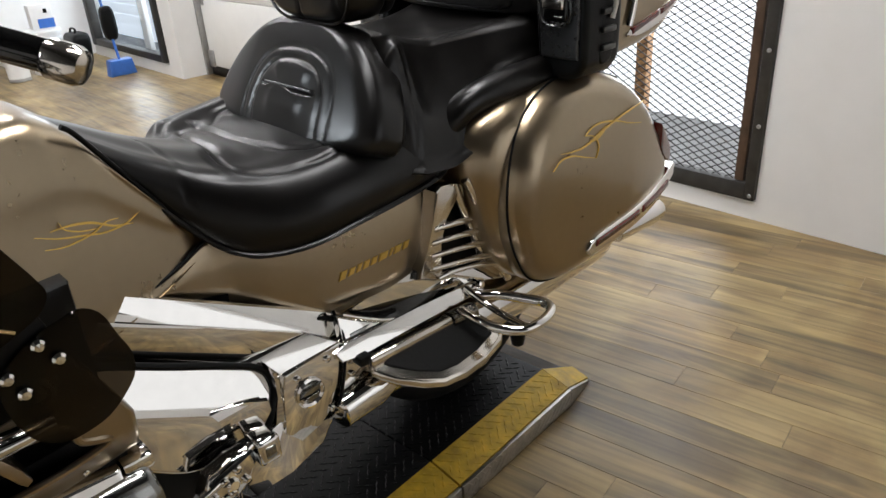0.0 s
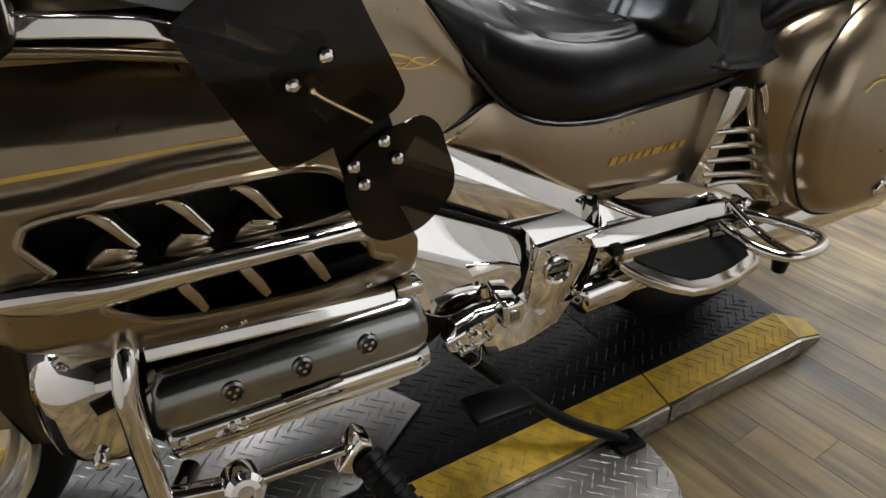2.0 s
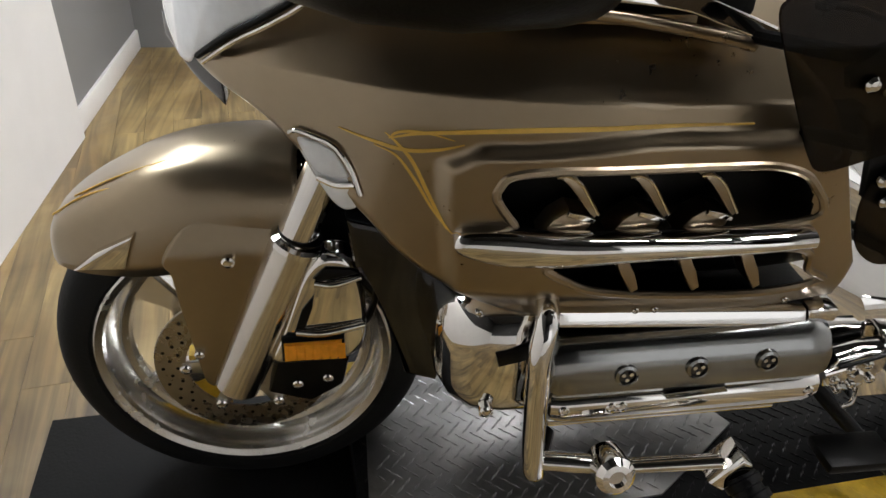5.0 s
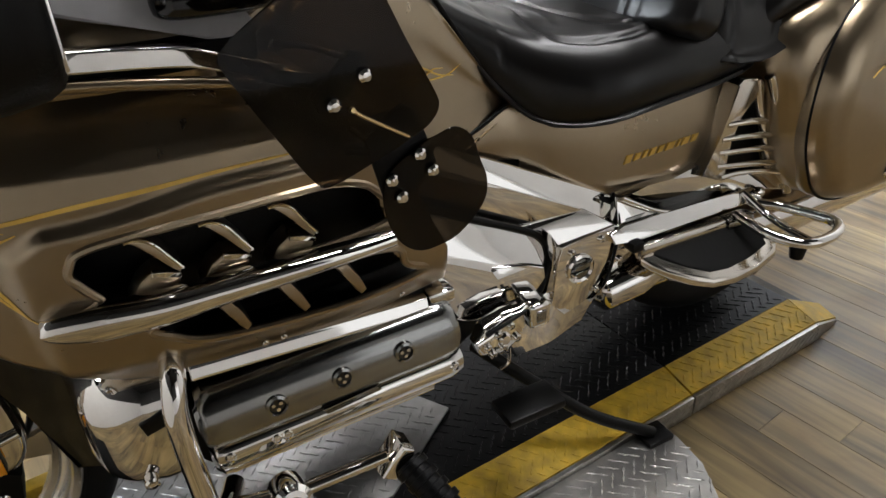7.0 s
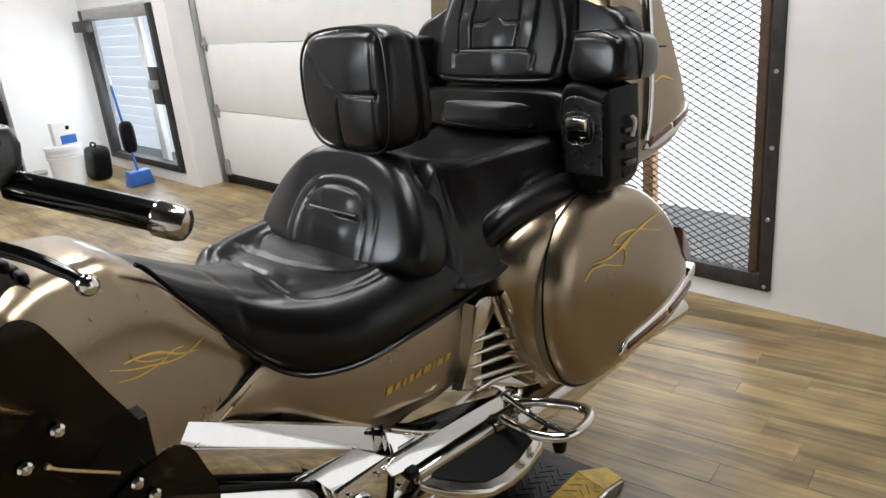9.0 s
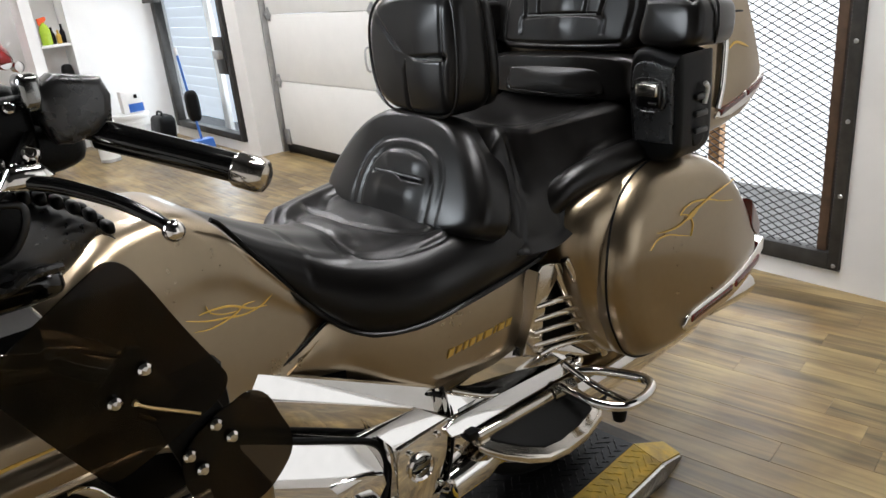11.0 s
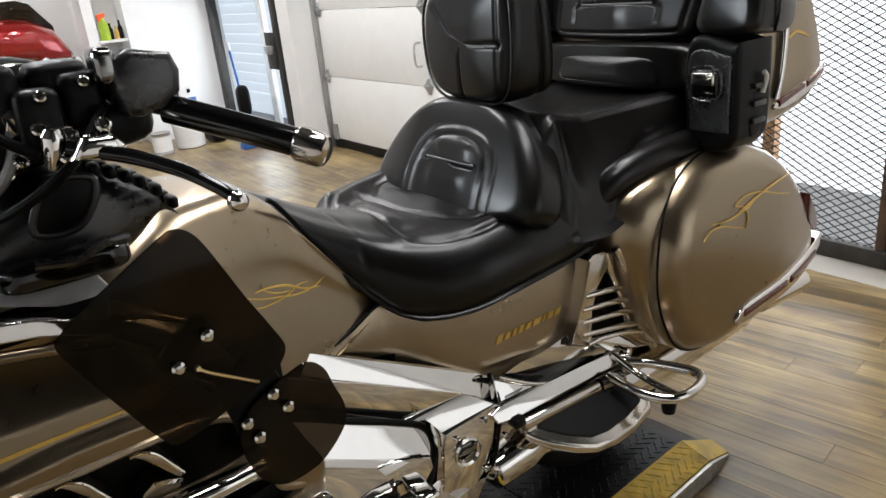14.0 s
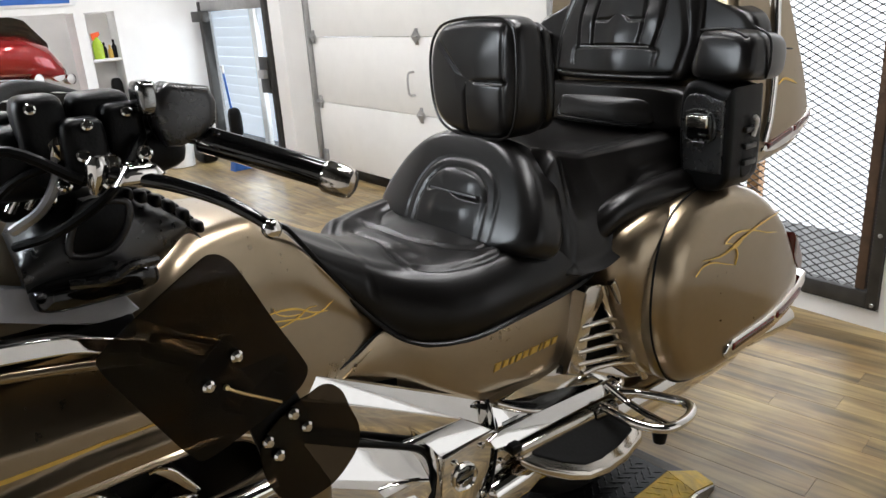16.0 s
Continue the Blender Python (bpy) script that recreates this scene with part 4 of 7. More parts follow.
def fender():
    top = hermite([(-0.212, 0.572), (-0.205, 0.600), (-0.190, 0.618), (-0.150, 0.648), (-0.104, 0.674), (-0.040, 0.704), (0.03, 0.722), (0.10, 0.727), (0.172, 0.722)])
    wide = hermite([(-0.212, 0.030), (-0.205, 0.056), (-0.190, 0.074), (-0.150, 0.094), (-0.08, 0.108), (0.0, 0.114), (0.172, 0.114)])
    low = hermite([(-0.212, 0.552), (-0.20, 0.545), (-0.08, 0.543), (-0.02, 0.548), (0.05, 0.560), (0.172, 0.590)])
    xs = [-0.212, -0.2105, -0.208] + [-0.205 + 0.377 * i / 40 for i in range(41)]
    n = 41
    verts = []
    for x in xs:
        zt, w, zb = top(x), wide(x), low(x)
        for j in range(n):
            b = math.pi * j / (n - 1)
            c = math.cos(b)
            verts.append(Vector((x, -w * math.copysign(abs(c) ** 0.62, c), zb + (zt - zb) * math.sin(b) ** 0.72)))
    faces = [(i * n + j, i * n + j + 1, (i + 1) * n + j + 1, (i + 1) * n + j) for i in range(len(xs) - 1) for j in range(n - 1)]
    f = mesh_ob("front_fender", verts, faces, PAINT, bike, "bronze front fender with gold pinstripe")
    so = f.modifiers.new("thick", "SOLIDIFY")
    so.thickness, so.offset = 0.004, -1
    skirt = [(-0.030, 0.580), (-0.022, 0.550), (-0.017, 0.483), (-0.008, 0.402), (-0.002, 0.345), (0.006, 0.326), (0.020, 0.326), (0.040, 0.372), (0.080, 0.462), (0.128, 0.574), (0.146, 0.625), (0.10, 0.645), (0.02, 0.640)]
    cushion("fender_skirt", skirt, lambda p, q, h: Vector((p, -0.1215 + 0.25 * max(0.0, q - 0.585) - h, q)), PAINT, f, "bronze skirt down to the axle", 0.012, 0.003, 0.006, (), 0.003, 110, 16)
    prism("chrome_blade", [(-0.158, 0.562), (-0.120, 0.592), (-0.065, 0.618), (-0.085, 0.562)], -0.116, -0.098, "y", CHROME, f, "chrome fender blade", 0.003)
    screw((0.066, -0.129, 0.578), 0.010, f)
    screw((0.000, -0.127, 0.400), 0.008, f)
    for pts in ([(-0.20, -0.030, 0.610), (-0.15, -0.046, 0.646), (-0.10, -0.058, 0.667), (-0.06, -0.068, 0.676), (-0.045, -0.078, 0.670), (-0.062, -0.080, 0.664), (-0.085, -0.070, 0.664)], [(-0.16, -0.034, 0.643), (-0.10, -0.044, 0.675), (-0.03, -0.050, 0.702), (0.02, -0.050, 0.715)], [(-0.12, -0.060, 0.655), (-0.09, -0.062, 0.668), (-0.06, -0.060, 0.683), (-0.03, -0.056, 0.697)]):
        tube("pinstripe", pts, 0.0016, GOLD, f, "gold pinstripe", n=6)


fender()

FY = hermite([(0.05, -0.14), (0.08, -0.18), (0.12, -0.22), (0.2, -0.272), (0.3, -0.322), (0.4, -0.347), (0.55, -0.366), (0.70, -0.368), (0.90, -0.355)])


def ease(t):
    t = min(1.0, max(0.0, t))
    return t * t * (3 - 2 * t)


def FAIR(x, z, v=0.5):
    y = FY(x)
    y -= 0.011 * ease((0.866 + 0.02 * ease((x - 0.40) / 0.2) - 0.02 * ease((0.40 - x) / 0.05) - z) / 0.016) * ease((x - 0.340 - 0.10 * max(0, 0.80 - z)) / 0.022) * ease((z - 0.64) / 0.04) * ease((0.86 - x) / 0.08)
    if z > 0.88:
        y += 0.10 * (z - 0.88) + 0.55 * max(0, z - 0.915) + 1.0 * max(0, z - 0.905) ** 2
    if z < 0.70:
        y += 3.5 * (0.70 - z) ** 2
    return y


UPPER = [(0.409, 0.803), (0.412, 0.820), (0.424, 0.833), (0.465, 0.841), (0.54, 0.845), (0.655, 0.848), (0.72, 0.846), (0.765, 0.825), (0.780, 0.775), (0.60, 0.760), (0.45, 0.752), (0.430, 0.772)]
LOWER = [(0.475, 0.720), (0.498, 0.697), (0.541, 0.681), (0.642, 0.670), (0.755, 0.667), (0.836, 0.674), (0.803, 0.700), (0.775, 0.735), (0.60, 0.738)]


def fairing():
    f = skin("side_fairing", [(0.055, 0.925), (0.10, 0.955), (0.17, 0.985), (0.30, 1.01), (0.50, 1.015), (0.66, 0.995), (0.76, 0.93), (0.82, 0.82), (0.88, 0.69)], [(0.055, 0.905), (0.08, 0.887), (0.128, 0.866), (0.16, 0.848), (0.178, 0.832), (0.215, 0.797), (0.266, 0.750), (0.298, 0.714), (0.339, 0.681), (0.374, 0.659), (0.412, 0.634), (0.474, 0.612), (0.60, 0.603), (0.75, 0.612), (0.88, 0.63)],
             FAIR, PAINT, bike, "bronze side fairing with pinstripes and louvred intake", 190, 96, 0.014, 0.03, holes=(UPPER, LOWER))
    for poly, nm in ((UPPER, "intake_lip"), (LOWER, "intake_lip")):
        tube(nm, [(x, FAIR(x, z) + 0.001, z) for x, z in poly], 0.0055, PAINT, f, "", n=8, closed=True, smooth_path=6)
    skin("intake_backing", [(0.38, 0.88), (0.86, 0.88)], [(0.38, 0.66), (0.86, 0.66)], lambda x, z, v: FAIR(x, z) + 0.055, BLACK, f, "black mesh behind the intake", 10, 8, 0.004, 0.03)
    for x in (0.516, 0.597, 0.678):
        y = FAIR(x, 0.80) + 0.016
        bl = [(x - 0.046, 0.835), (x - 0.034, 0.836), (x - 0.018, 0.826), (x - 0.004, 0.805), (x + 0.008, 0.786), (x + 0.003, 0.780), (x - 0.008, 0.795), (x - 0.018, 0.812), (x - 0.030, 0.826)]
        b = prism("upper_louvre", bl, y - 0.010, y + 0.035, "y", PAINT, f, "bronze louvre blade", 0.0018)
        tube("louvre_edge", [(p, y - 0.0105, q) for p, q in bl[:5]], 0.0022, CHROME, b, "bright louvre edge", n=6)
        prism("lower_louvre", [(x - 0.056, 0.757), (x - 0.042, 0.778), (x - 0.024, 0.790), (x - 0.006, 0.785), (x + 0.006, 0.779), (x + 0.002, 0.766), (x - 0.010, 0.757)], y - 0.006, y + 0.03, "y", PAINT, f, "bronze louvre scoop", 0.004)
        prism("scoop_lip", [(x - 0.026, 0.791), (x - 0.010, 0.786), (x + 0.006, 0.780), (x + 0.004, 0.774), (x - 0.012, 0.780), (x - 0.028, 0.784)], y - 0.011, y - 0.004, "y", CHROME, f, "bright lip of the scoop", 0.0015)
    for x in (0.560, 0.636, 0.714):
        y = FAIR(x, 0.70) + 0.006
        prism("small_louvre", [(x - 0.014, 0.732), (x + 0.004, 0.732), (x + 0.018, 0.708), (x + 0.026, 0.686), (x + 0.018, 0.680), (x + 0.010, 0.690), (x + 0.000, 0.710)], y - 0.008, y + 0.03, "y", PAINT, f, "bronze louvre", 0.003)
    # chrome spear between the two openings
    mid = hermite([(0.362, 0.752), (0.385, 0.750), (0.425, 0.747), (0.47, 0.747), (0.55, 0.7515), (0.66, 0.754), (0.780, 0.757)])
    tall = hermite([(0.362, 0.003), (0.366, 0.012), (0.385, 0.020), (0.425, 0.0245), (0.47, 0.0225), (0.55, 0.0185), (0.66, 0.0150), (0.780, 0.0120)])
    rings = []
    for i in range(33):
        x = 0.362 + 0.418 * (i / 32) ** 1.4
        rings.append(oval(x, FAIR(x, mid(x)) - 0.006, mid(x), 0.020, tall(x), 2.3, 20))
    loft("chrome_spear", rings, CHROME, f, "chrome spear across the intake")
    for x, z in ((0.405, 0.622), (0.60, 0.635), (0.625, 0.636), (0.80, 0.64)):
        screw((x, FAIR(x, z) - 0.003, z), 0.0045, f)
    # pinstripes
    for pts, w in (([(0.292, 0.862), (0.330, 0.872), (0.415, 0.881), (0.50, 0.887), (0.60, 0.892), (0.68, 0.893)], 0.0055), ([(0.238, 0.864), (0.274, 0.856), (0.310, 0.850), (0.345, 0.854), (0.372, 0.862)], 0.0045), ([(0.288, 0.868), (0.300, 0.858), (0.318, 0.836), (0.336, 0.797), (0.352, 0.766), (0.366, 0.752)], 0.0045), ([(0.276, 0.852), (0.300, 0.842), (0.320, 0.815), (0.340, 0.780), (0.356, 0.758)], 0.0035), ([(0.300, 0.858), (0.296, 0.866), (0.310, 0.872), (0.335, 0.872), (0.362, 0.866)], 0.003)):
        ribbon("pinstripe", pts, FAIR, w, GOLD, f, "gold pinstripe", 0.0012)
    # far side
    skin("side_fairing_far", [(0.055, 0.925), (0.30, 1.01), (0.66, 0.995), (0.88, 0.69)], [(0.055, 0.905), (0.18, 0.785), (0.36, 0.648), (0.60, 0.603), (0.88, 0.63)], lambda x, z, v: -FAIR(x, z), PAINT, bike, "bronze side fairing", 30, 16, 0.01, -0.03)
    # upper cowl, nose and headlight
    rings = []
    for i in range(19):
        t = i / 18
        x = 0.055 + 0.56 * t
        hw = abs(FAIR(x, 0.985)) + 0.004
        zt = 0.95 + 0.17 * math.sin(min(1.0, t * 2.2 + 0.12) * math.pi / 2)
        rings.append([Vector((x + 0.10 * math.sin(math.pi * j / 24) * (1 - t), -hw * math.cos(math.pi * j / 24), 0.93 + 0.03 * t + (zt - 0.93) * math.sin(math.pi * j / 24) ** 0.6)) for j in range(25)])
    verts = [p for r in rings for p in r]
    faces = [(i * 25 + j, i * 25 + j + 1, (i + 1) * 25 + j + 1, (i + 1) * 25 + j) for i in range(18) for j in range(24)]
    c = mesh_ob("upper_cowl", verts, faces, PAINT, bike, "bronze upper cowl")
    c.modifiers.new("thick", "SOLIDIFY").thickness = 0.006
    def lens(p, q, h):
        return Vector((p, FY(max(p, 0.05)) + 2.2 * max(0.0, 0.05 - p) - 0.010 + 0.22 * max(0.0, q - 0.92) - h, q))
    edge = [(0.079, 0.910), (0.120, 0.944), (0.161, 0.969), (0.198, 0.993), (0.218, 1.012), (0.226, 1.030), (0.222, 1.060)]
    hl = cushion("headlight", [(0.026, 0.920), (0.042, 0.893), (0.062, 0.890)] + edge + [(0.19, 1.085), (0.10, 1.080), (0.04, 1.050), (0.024, 0.99), (0.022, 0.955)], lens, LENS, bike, "large pale headlight lens", 0.05, 0.008, 0.012, (), 0.004, 120, 20)
    tube("lens_gasket", [lens(p, q, 0.003) for p, q in edge], 0.0042, BLACK, hl, "black gasket along the lens", n=8)
    tube("lens_trim", [lens(p + 0.006, q - 0.006, 0.001) for p, q in edge], 0.0030, CHROME, hl, "bright trim along the lens", n=8)
    for k in range(4):
        p = 0.186 + 0.009 * k
        lathe("lens_stud", [(0, 0.002), (0.0022, 0.002), (0.003, 0)], lens(p, 1.012 + 0.009 * k, 0.008), (0.3, -1, 0.2), SATIN, hl, n=8)
    skin("nose_panel", [(0.02, 0.93), (0.06, 0.91), (0.10, 0.90)], [(0.02, 0.90), (0.06, 0.86), (0.10, 0.84)], lambda x, z, v: -0.08 - 1.2 * (x - 0.02), GLOSSBLACK, bike, "dark nose panel", 8, 6, 0.006, 0.08)
    ring = [(0.179, 0.847), (0.190, 0.853), (0.212, 0.850), (0.234, 0.844), (0.254, 0.818), (0.264, 0.785), (0.260, 0.765), (0.244, 0.753), (0.226, 0.762), (0.199, 0.805)]

    def sig(p, q, h):
        return Vector((p, FY(p) + 0.004 - h, q))
    sc = cushion("turn_signal", ring, sig, LENS, bike, "chrome-rimmed clear turn signal at the fairing edge", 0.06, 0.006, 0.010, (), 0.004, 90, 14)
    cushion("signal_lens", [(0.190, 0.838), (0.206, 0.841), (0.230, 0.834), (0.245, 0.812), (0.247, 0.803), (0.222, 0.799), (0.206, 0.806)], lambda p, q, h: sig(p, q, h + 0.006), LENS, sc, "clear signal lens", 0.006, 0.004, 0.003, (), 0.001, 70, 8)
    tube("lens_bar", [sig(0.212, 0.797, 0.010), sig(0.232, 0.793, 0.011), sig(0.254, 0.796, 0.008)], 0.004, CHROME, sc, "", n=8)
    tube("lens_rim", [sig(p, q, 0.008) for p, q in ((0.182, 0.845), (0.190, 0.850), (0.212, 0.847), (0.233, 0.840), (0.250, 0.816), (0.260, 0.785))], 0.0032, CHROME, sc, "", n=8)
    # mirror housing beside the screen
    mh = loft("mirror_housing", [oval(x, yc, zc, hw, hh, 3.0, 36) for x, yc, zc, hw, hh in ((0.170, -0.36, 1.085, 0.010, 0.010), (0.176, -0.365, 1.086, 0.045, 0.035), (0.20, -0.375, 1.090, 0.085, 0.058), (0.26, -0.395, 1.100, 0.115, 0.078), (0.34, -0.41, 1.108, 0.128, 0.088), (0.42, -0.405, 1.112, 0.122, 0.090), (0.450, -0.402, 1.113, 0.114, 0.087), (0.463, -0.402, 1.113, 0.106, 0.080), (0.468, -0.402, 1.113, 0.096, 0.072))], BLACK, bike, "dark mirror housing beside the screen")
    prism("mirror_glass", [(-0.488, 1.058), (-0.318, 1.058), (-0.312, 1.11), (-0.322, 1.168), (-0.480, 1.168), (-0.492, 1.11)], 0.4665, 0.471, "x", CHROME, mh, "silvered mirror glass", 0.0015)
    rings = []
    for i in range(13):
        t = i / 12
        rings.append([Vector((0.18 + 0.26 * t + 0.08 * (1 - math.cos(math.pi * (j / 16 - 0.5))), 0.31 * (1 - 0.25 * t) * math.sin(math.pi * (j / 16 - 0.5)), 1.09 + 0.36 * t)) for j in range(17)])
    verts = [p for r in rings for p in r]
    faces = [(i * 17 + j, i * 17 + j + 1, (i + 1) * 17 + j + 1, (i + 1) * 17 + j) for i in range(12) for j in range(16)]
    ws = mesh_ob("windshield", verts, faces, CLEAR, bike, "clear windshield")
    ws.visible_shadow = False
    # radiator side, dark body behind the wheel
    prism("lower_cowl", [(0.24, 0.70), (0.36, 0.66), (0.40, 0.55), (0.37, 0.40), (0.32, 0.42), (0.30, 0.55), (0.25, 0.62)], -0.22, 0.22, "y", GLOSSBLACK, bike, "black cowl behind the front wheel", 0.01)
    prism("inner_frame", [(0.30, 0.95), (0.70, 0.95), (0.95, 0.72), (1.60, 0.60), (1.60, 0.42), (1.0, 0.36), (0.42, 0.42), (0.40, 0.62)], -0.155, 0.155, "y", BLACK, bike, "black frame and airbox within", 0.01)


fairing()


def engine():
    def sl(x):
        return 0.030 * (x - 0.5)
    rings = []
    for x, k in ((0.490, 0.55), (0.496, 0.85), (0.506, 0.97), (0.53, 1.0), (0.69, 1.0), (0.84, 1.0), (0.862, 0.97), (0.872, 0.85), (0.877, 0.55)):
        zc = 0.560 + sl(x)
        prof = [(-0.24, 0.020), (-0.29, 0.030), (-0.335, 0.038), (-0.360, 0.034), (-0.373, 0.024), (-0.382, 0.006), (-0.387, -0.015), (-0.388, -0.035), (-0.380, -0.048), (-0.36, -0.053), (-0.30, -0.053), (-0.24, -0.05)]
        rings.append([Vector((x, -0.24 + (y + 0.24) * (0.9 + 0.1 * k), zc + z * k)) for y, z in prof])
    v = loft("valve_cover", rings, SATIN, bike, "satin grey valve cover with dark bolts", sharp=30)
    for x in (0.593, 0.688, 0.783):
        z = 0.5533 + 0.062 * (x - 0.593)
        lathe("bolt_ring", [(0.016, -0.004), (0.0155, 0.003), (0.0115, 0.0045), (0.011, -0.004)], (x, -0.3855, z), (0, -1, 0.12), SATIN, v, n=24)
        lathe("bolt", [(0, 0.0), (0.0112, 0.0), (0.0112, -0.004)], (x, -0.387, z), (0, -1, 0.12), GLOSSBLACK, v, "dark recessed bolt", n=20)
        for a in (0.6, 2.7, 4.8):
            lathe("bolt_tab", [(0, 0.002), (0.0028, 0.002), (0.003, 0)], (x + 0.006 * math.cos(a), -0.3875, z + 0.006 * math.sin(a)), (0, -1, 0.12), CHROME, v, n=8)
    rings = [oval(x, -0.335, 0.482 + sl(x), 0.046 * k, 0.027 * k, 3.0, 24) for x, k in ((0.497, 0.5), (0.503, 0.9), (0.52, 1), (0.7, 1), (0.86, 1), (0.884, 0.85), (0.892, 0.4))]
    c = loft("chrome_rail", rings, CHROME, bike, "chrome rail under the valve cover")
    prism("badge_bar", [(0.66, 0.500), (0.745, 0.508), (0.737, 0.518), (0.655, 0.510)], -0.3815, -0.374, "y", SATIN, c, "dark worn badge", 0.001)
    for x in (0.52, 0.585, 0.60, 0.865):
        screw((x, -0.378, 0.487 + sl(x)), 0.008, c, (0, -1, 0.25))
    rings = [oval(x, -0.32, 0.440 + sl(x), 0.036 * k, 0.016 * k, 2.4, 20) for x, k in ((0.50, 0.6), (0.51, 1), (0.7, 1), (0.84, 1), (0.86, 0.5))]
    loft("exhaust_header_guard", rings, CHROME, bike, "chrome guard below the rail")
    skin("chrome_strip", [(0.50, 0.631), (0.84, 0.618)], [(0.50, 0.611), (0.84, 0.597)], lambda x, z, v: -0.354 + 0.36 * (z - 0.611), CHROME, bike, "flat chrome strip above the valve cover", 10, 4, 0.002, 0.03)
    box("strip_end", (0.842, -0.356, 0.598), (0.885, -0.30, 0.622), CHROME, bike, "chrome strip end", 0.006)
    box("head_gap", (0.50, -0.33, 0.605), (0.86, -0.20, 0.632), BLACK, bike, "dark gap below the fairing", 0.004)
    prism("engine_block", [(0.42, 0.60), (1.02, 0.63), (1.05, 0.40), (0.90, 0.30), (0.50, 0.30), (0.42, 0.40)], -0.185, 0.185, "y", BLACK, bike, "black engine block", 0.012)
    rings = []
    for x, hh, yo in ((0.352, 0.03, -0.26), (0.358, 0.062, -0.30), (0.372, 0.082, -0.33), (0.40, 0.095, -0.350), (0.44, 0.100, -0.358), (0.482, 0.100, -0.358)):
        rings.append(oval(x, (yo - 0.12) / 2, 0.535, abs(yo + 0.12) / 2, hh, 3.6, 32))
    f = loft("front_engine_cover", rings, CHROME, bike, "chrome front engine cover")
    prism("cover_slot", [(0.425, 0.575), (0.470, 0.592), (0.470, 0.565), (0.430, 0.555)], -0.361, -0.35, "y", BLACK, f, "dark slot", 0.003)
    screw((0.418, -0.360, 0.478), 0.010, f)
    # crash bar and highway peg
    tube("crash_bar", [(0.490, -0.30, 0.665), (0.480, -0.375, 0.650), (0.470, -0.400, 0.60), (0.473, -0.405, 0.50), (0.478, -0.408, 0.42), (0.490, -0.39, 0.395), (0.52, -0.32, 0.38)], 0.0155, CHROME, bike, "chrome crash bar", n=16)
    p = tube("highway_peg", [(0.490, -0.405, 0.425), (0.60, -0.425, 0.425)], 0.0135, CHROME, bike, "chrome folding highway peg with rubber pad", n=14, smooth_path=0)
    lathe("clamp", [(0, -0.030), (0.020, -0.030), (0.027, -0.022), (0.028, 0.0), (0.027, 0.022), (0.020, 0.030), (0.012, 0.031), (0.012, 0.026), (0, 0.026)], (0.578, -0.428, 0.428), (0, -1, 0.35), CHROME, p, n=24)
    tube("peg_arm", [(0.585, -0.43, 0.430), (0.715, -0.455, 0.458)], 0.0095, CHROME, p, n=12, smooth_path=0)
    tube("peg_arm", [(0.585, -0.41, 0.414), (0.715, -0.435, 0.440)], 0.0075, CHROME, p, n=12, smooth_path=0)
    prism("peg_hinge", [(0.700, 0.43), (0.735, 0.475), (0.752, 0.46), (0.748, 0.425), (0.72, 0.415)], -0.470, -0.425, "y", CHROME, p, "", 0.006, 3)
    pegr = tube("peg_pad", [(0.742, -0.462, 0.435), (0.765, -0.52, 0.40), (0.785, -0.565, 0.375)], 0.022, BLACK, p, "ribbed black rubber peg pad", n=14, smooth_path=4)
    for k in range(6):
        t = (k + 0.5) / 6
        lathe("pad_rib", [(0.022, -0.006), (0.0255, -0.005), (0.0255, 0.005), (0.022, 0.006)], (0.742 + 0.043 * t, -0.462 - 0.103 * t, 0.435 - 0.060 * t), (0.36, -0.86, -0.5), BLACK, p, n=14)
    lathe("peg_cap", [(0, 0.006), (0.016, 0.006), (0.021, 0.0), (0.021, -0.008)], (0.789, -0.572, 0.371), (0.36, -0.86, -0.5), CHROME, p, n=16)
    # side stand
    s = tube("side_stand", [(1.00, -0.20, 0.36), (1.10, -0.24, 0.26), (1.22, -0.29, 0.15), (1.36, -0.325, 0.062)], 0.013, BLACK, bike, "black side stand", n=12)
    box("stand_foot", (1.335, -0.352, 0.0435), (1.40, -0.298, 0.058), BLACK, s, "", 0.004)
    box("foot_peg", (0.98, -0.36, 0.285), (1.10, -0.29, 0.305), BLACK, bike, "black rubber foot peg", 0.006)


engine()


COVER_LINE = hermite([(0.95, -0.180), (1.0, -0.172), (1.1, -0.160), (1.2, -0.188), (1.3, -0.212), (1.4, -0.225), (1.56, -0.242)])


def COVERY(x, z, v=0.5):
    return COVER_LINE(x) + 0.11 * max(0, z - 0.60) - 0.004 * math.sin(math.pi * min(max(v, 0), 1))


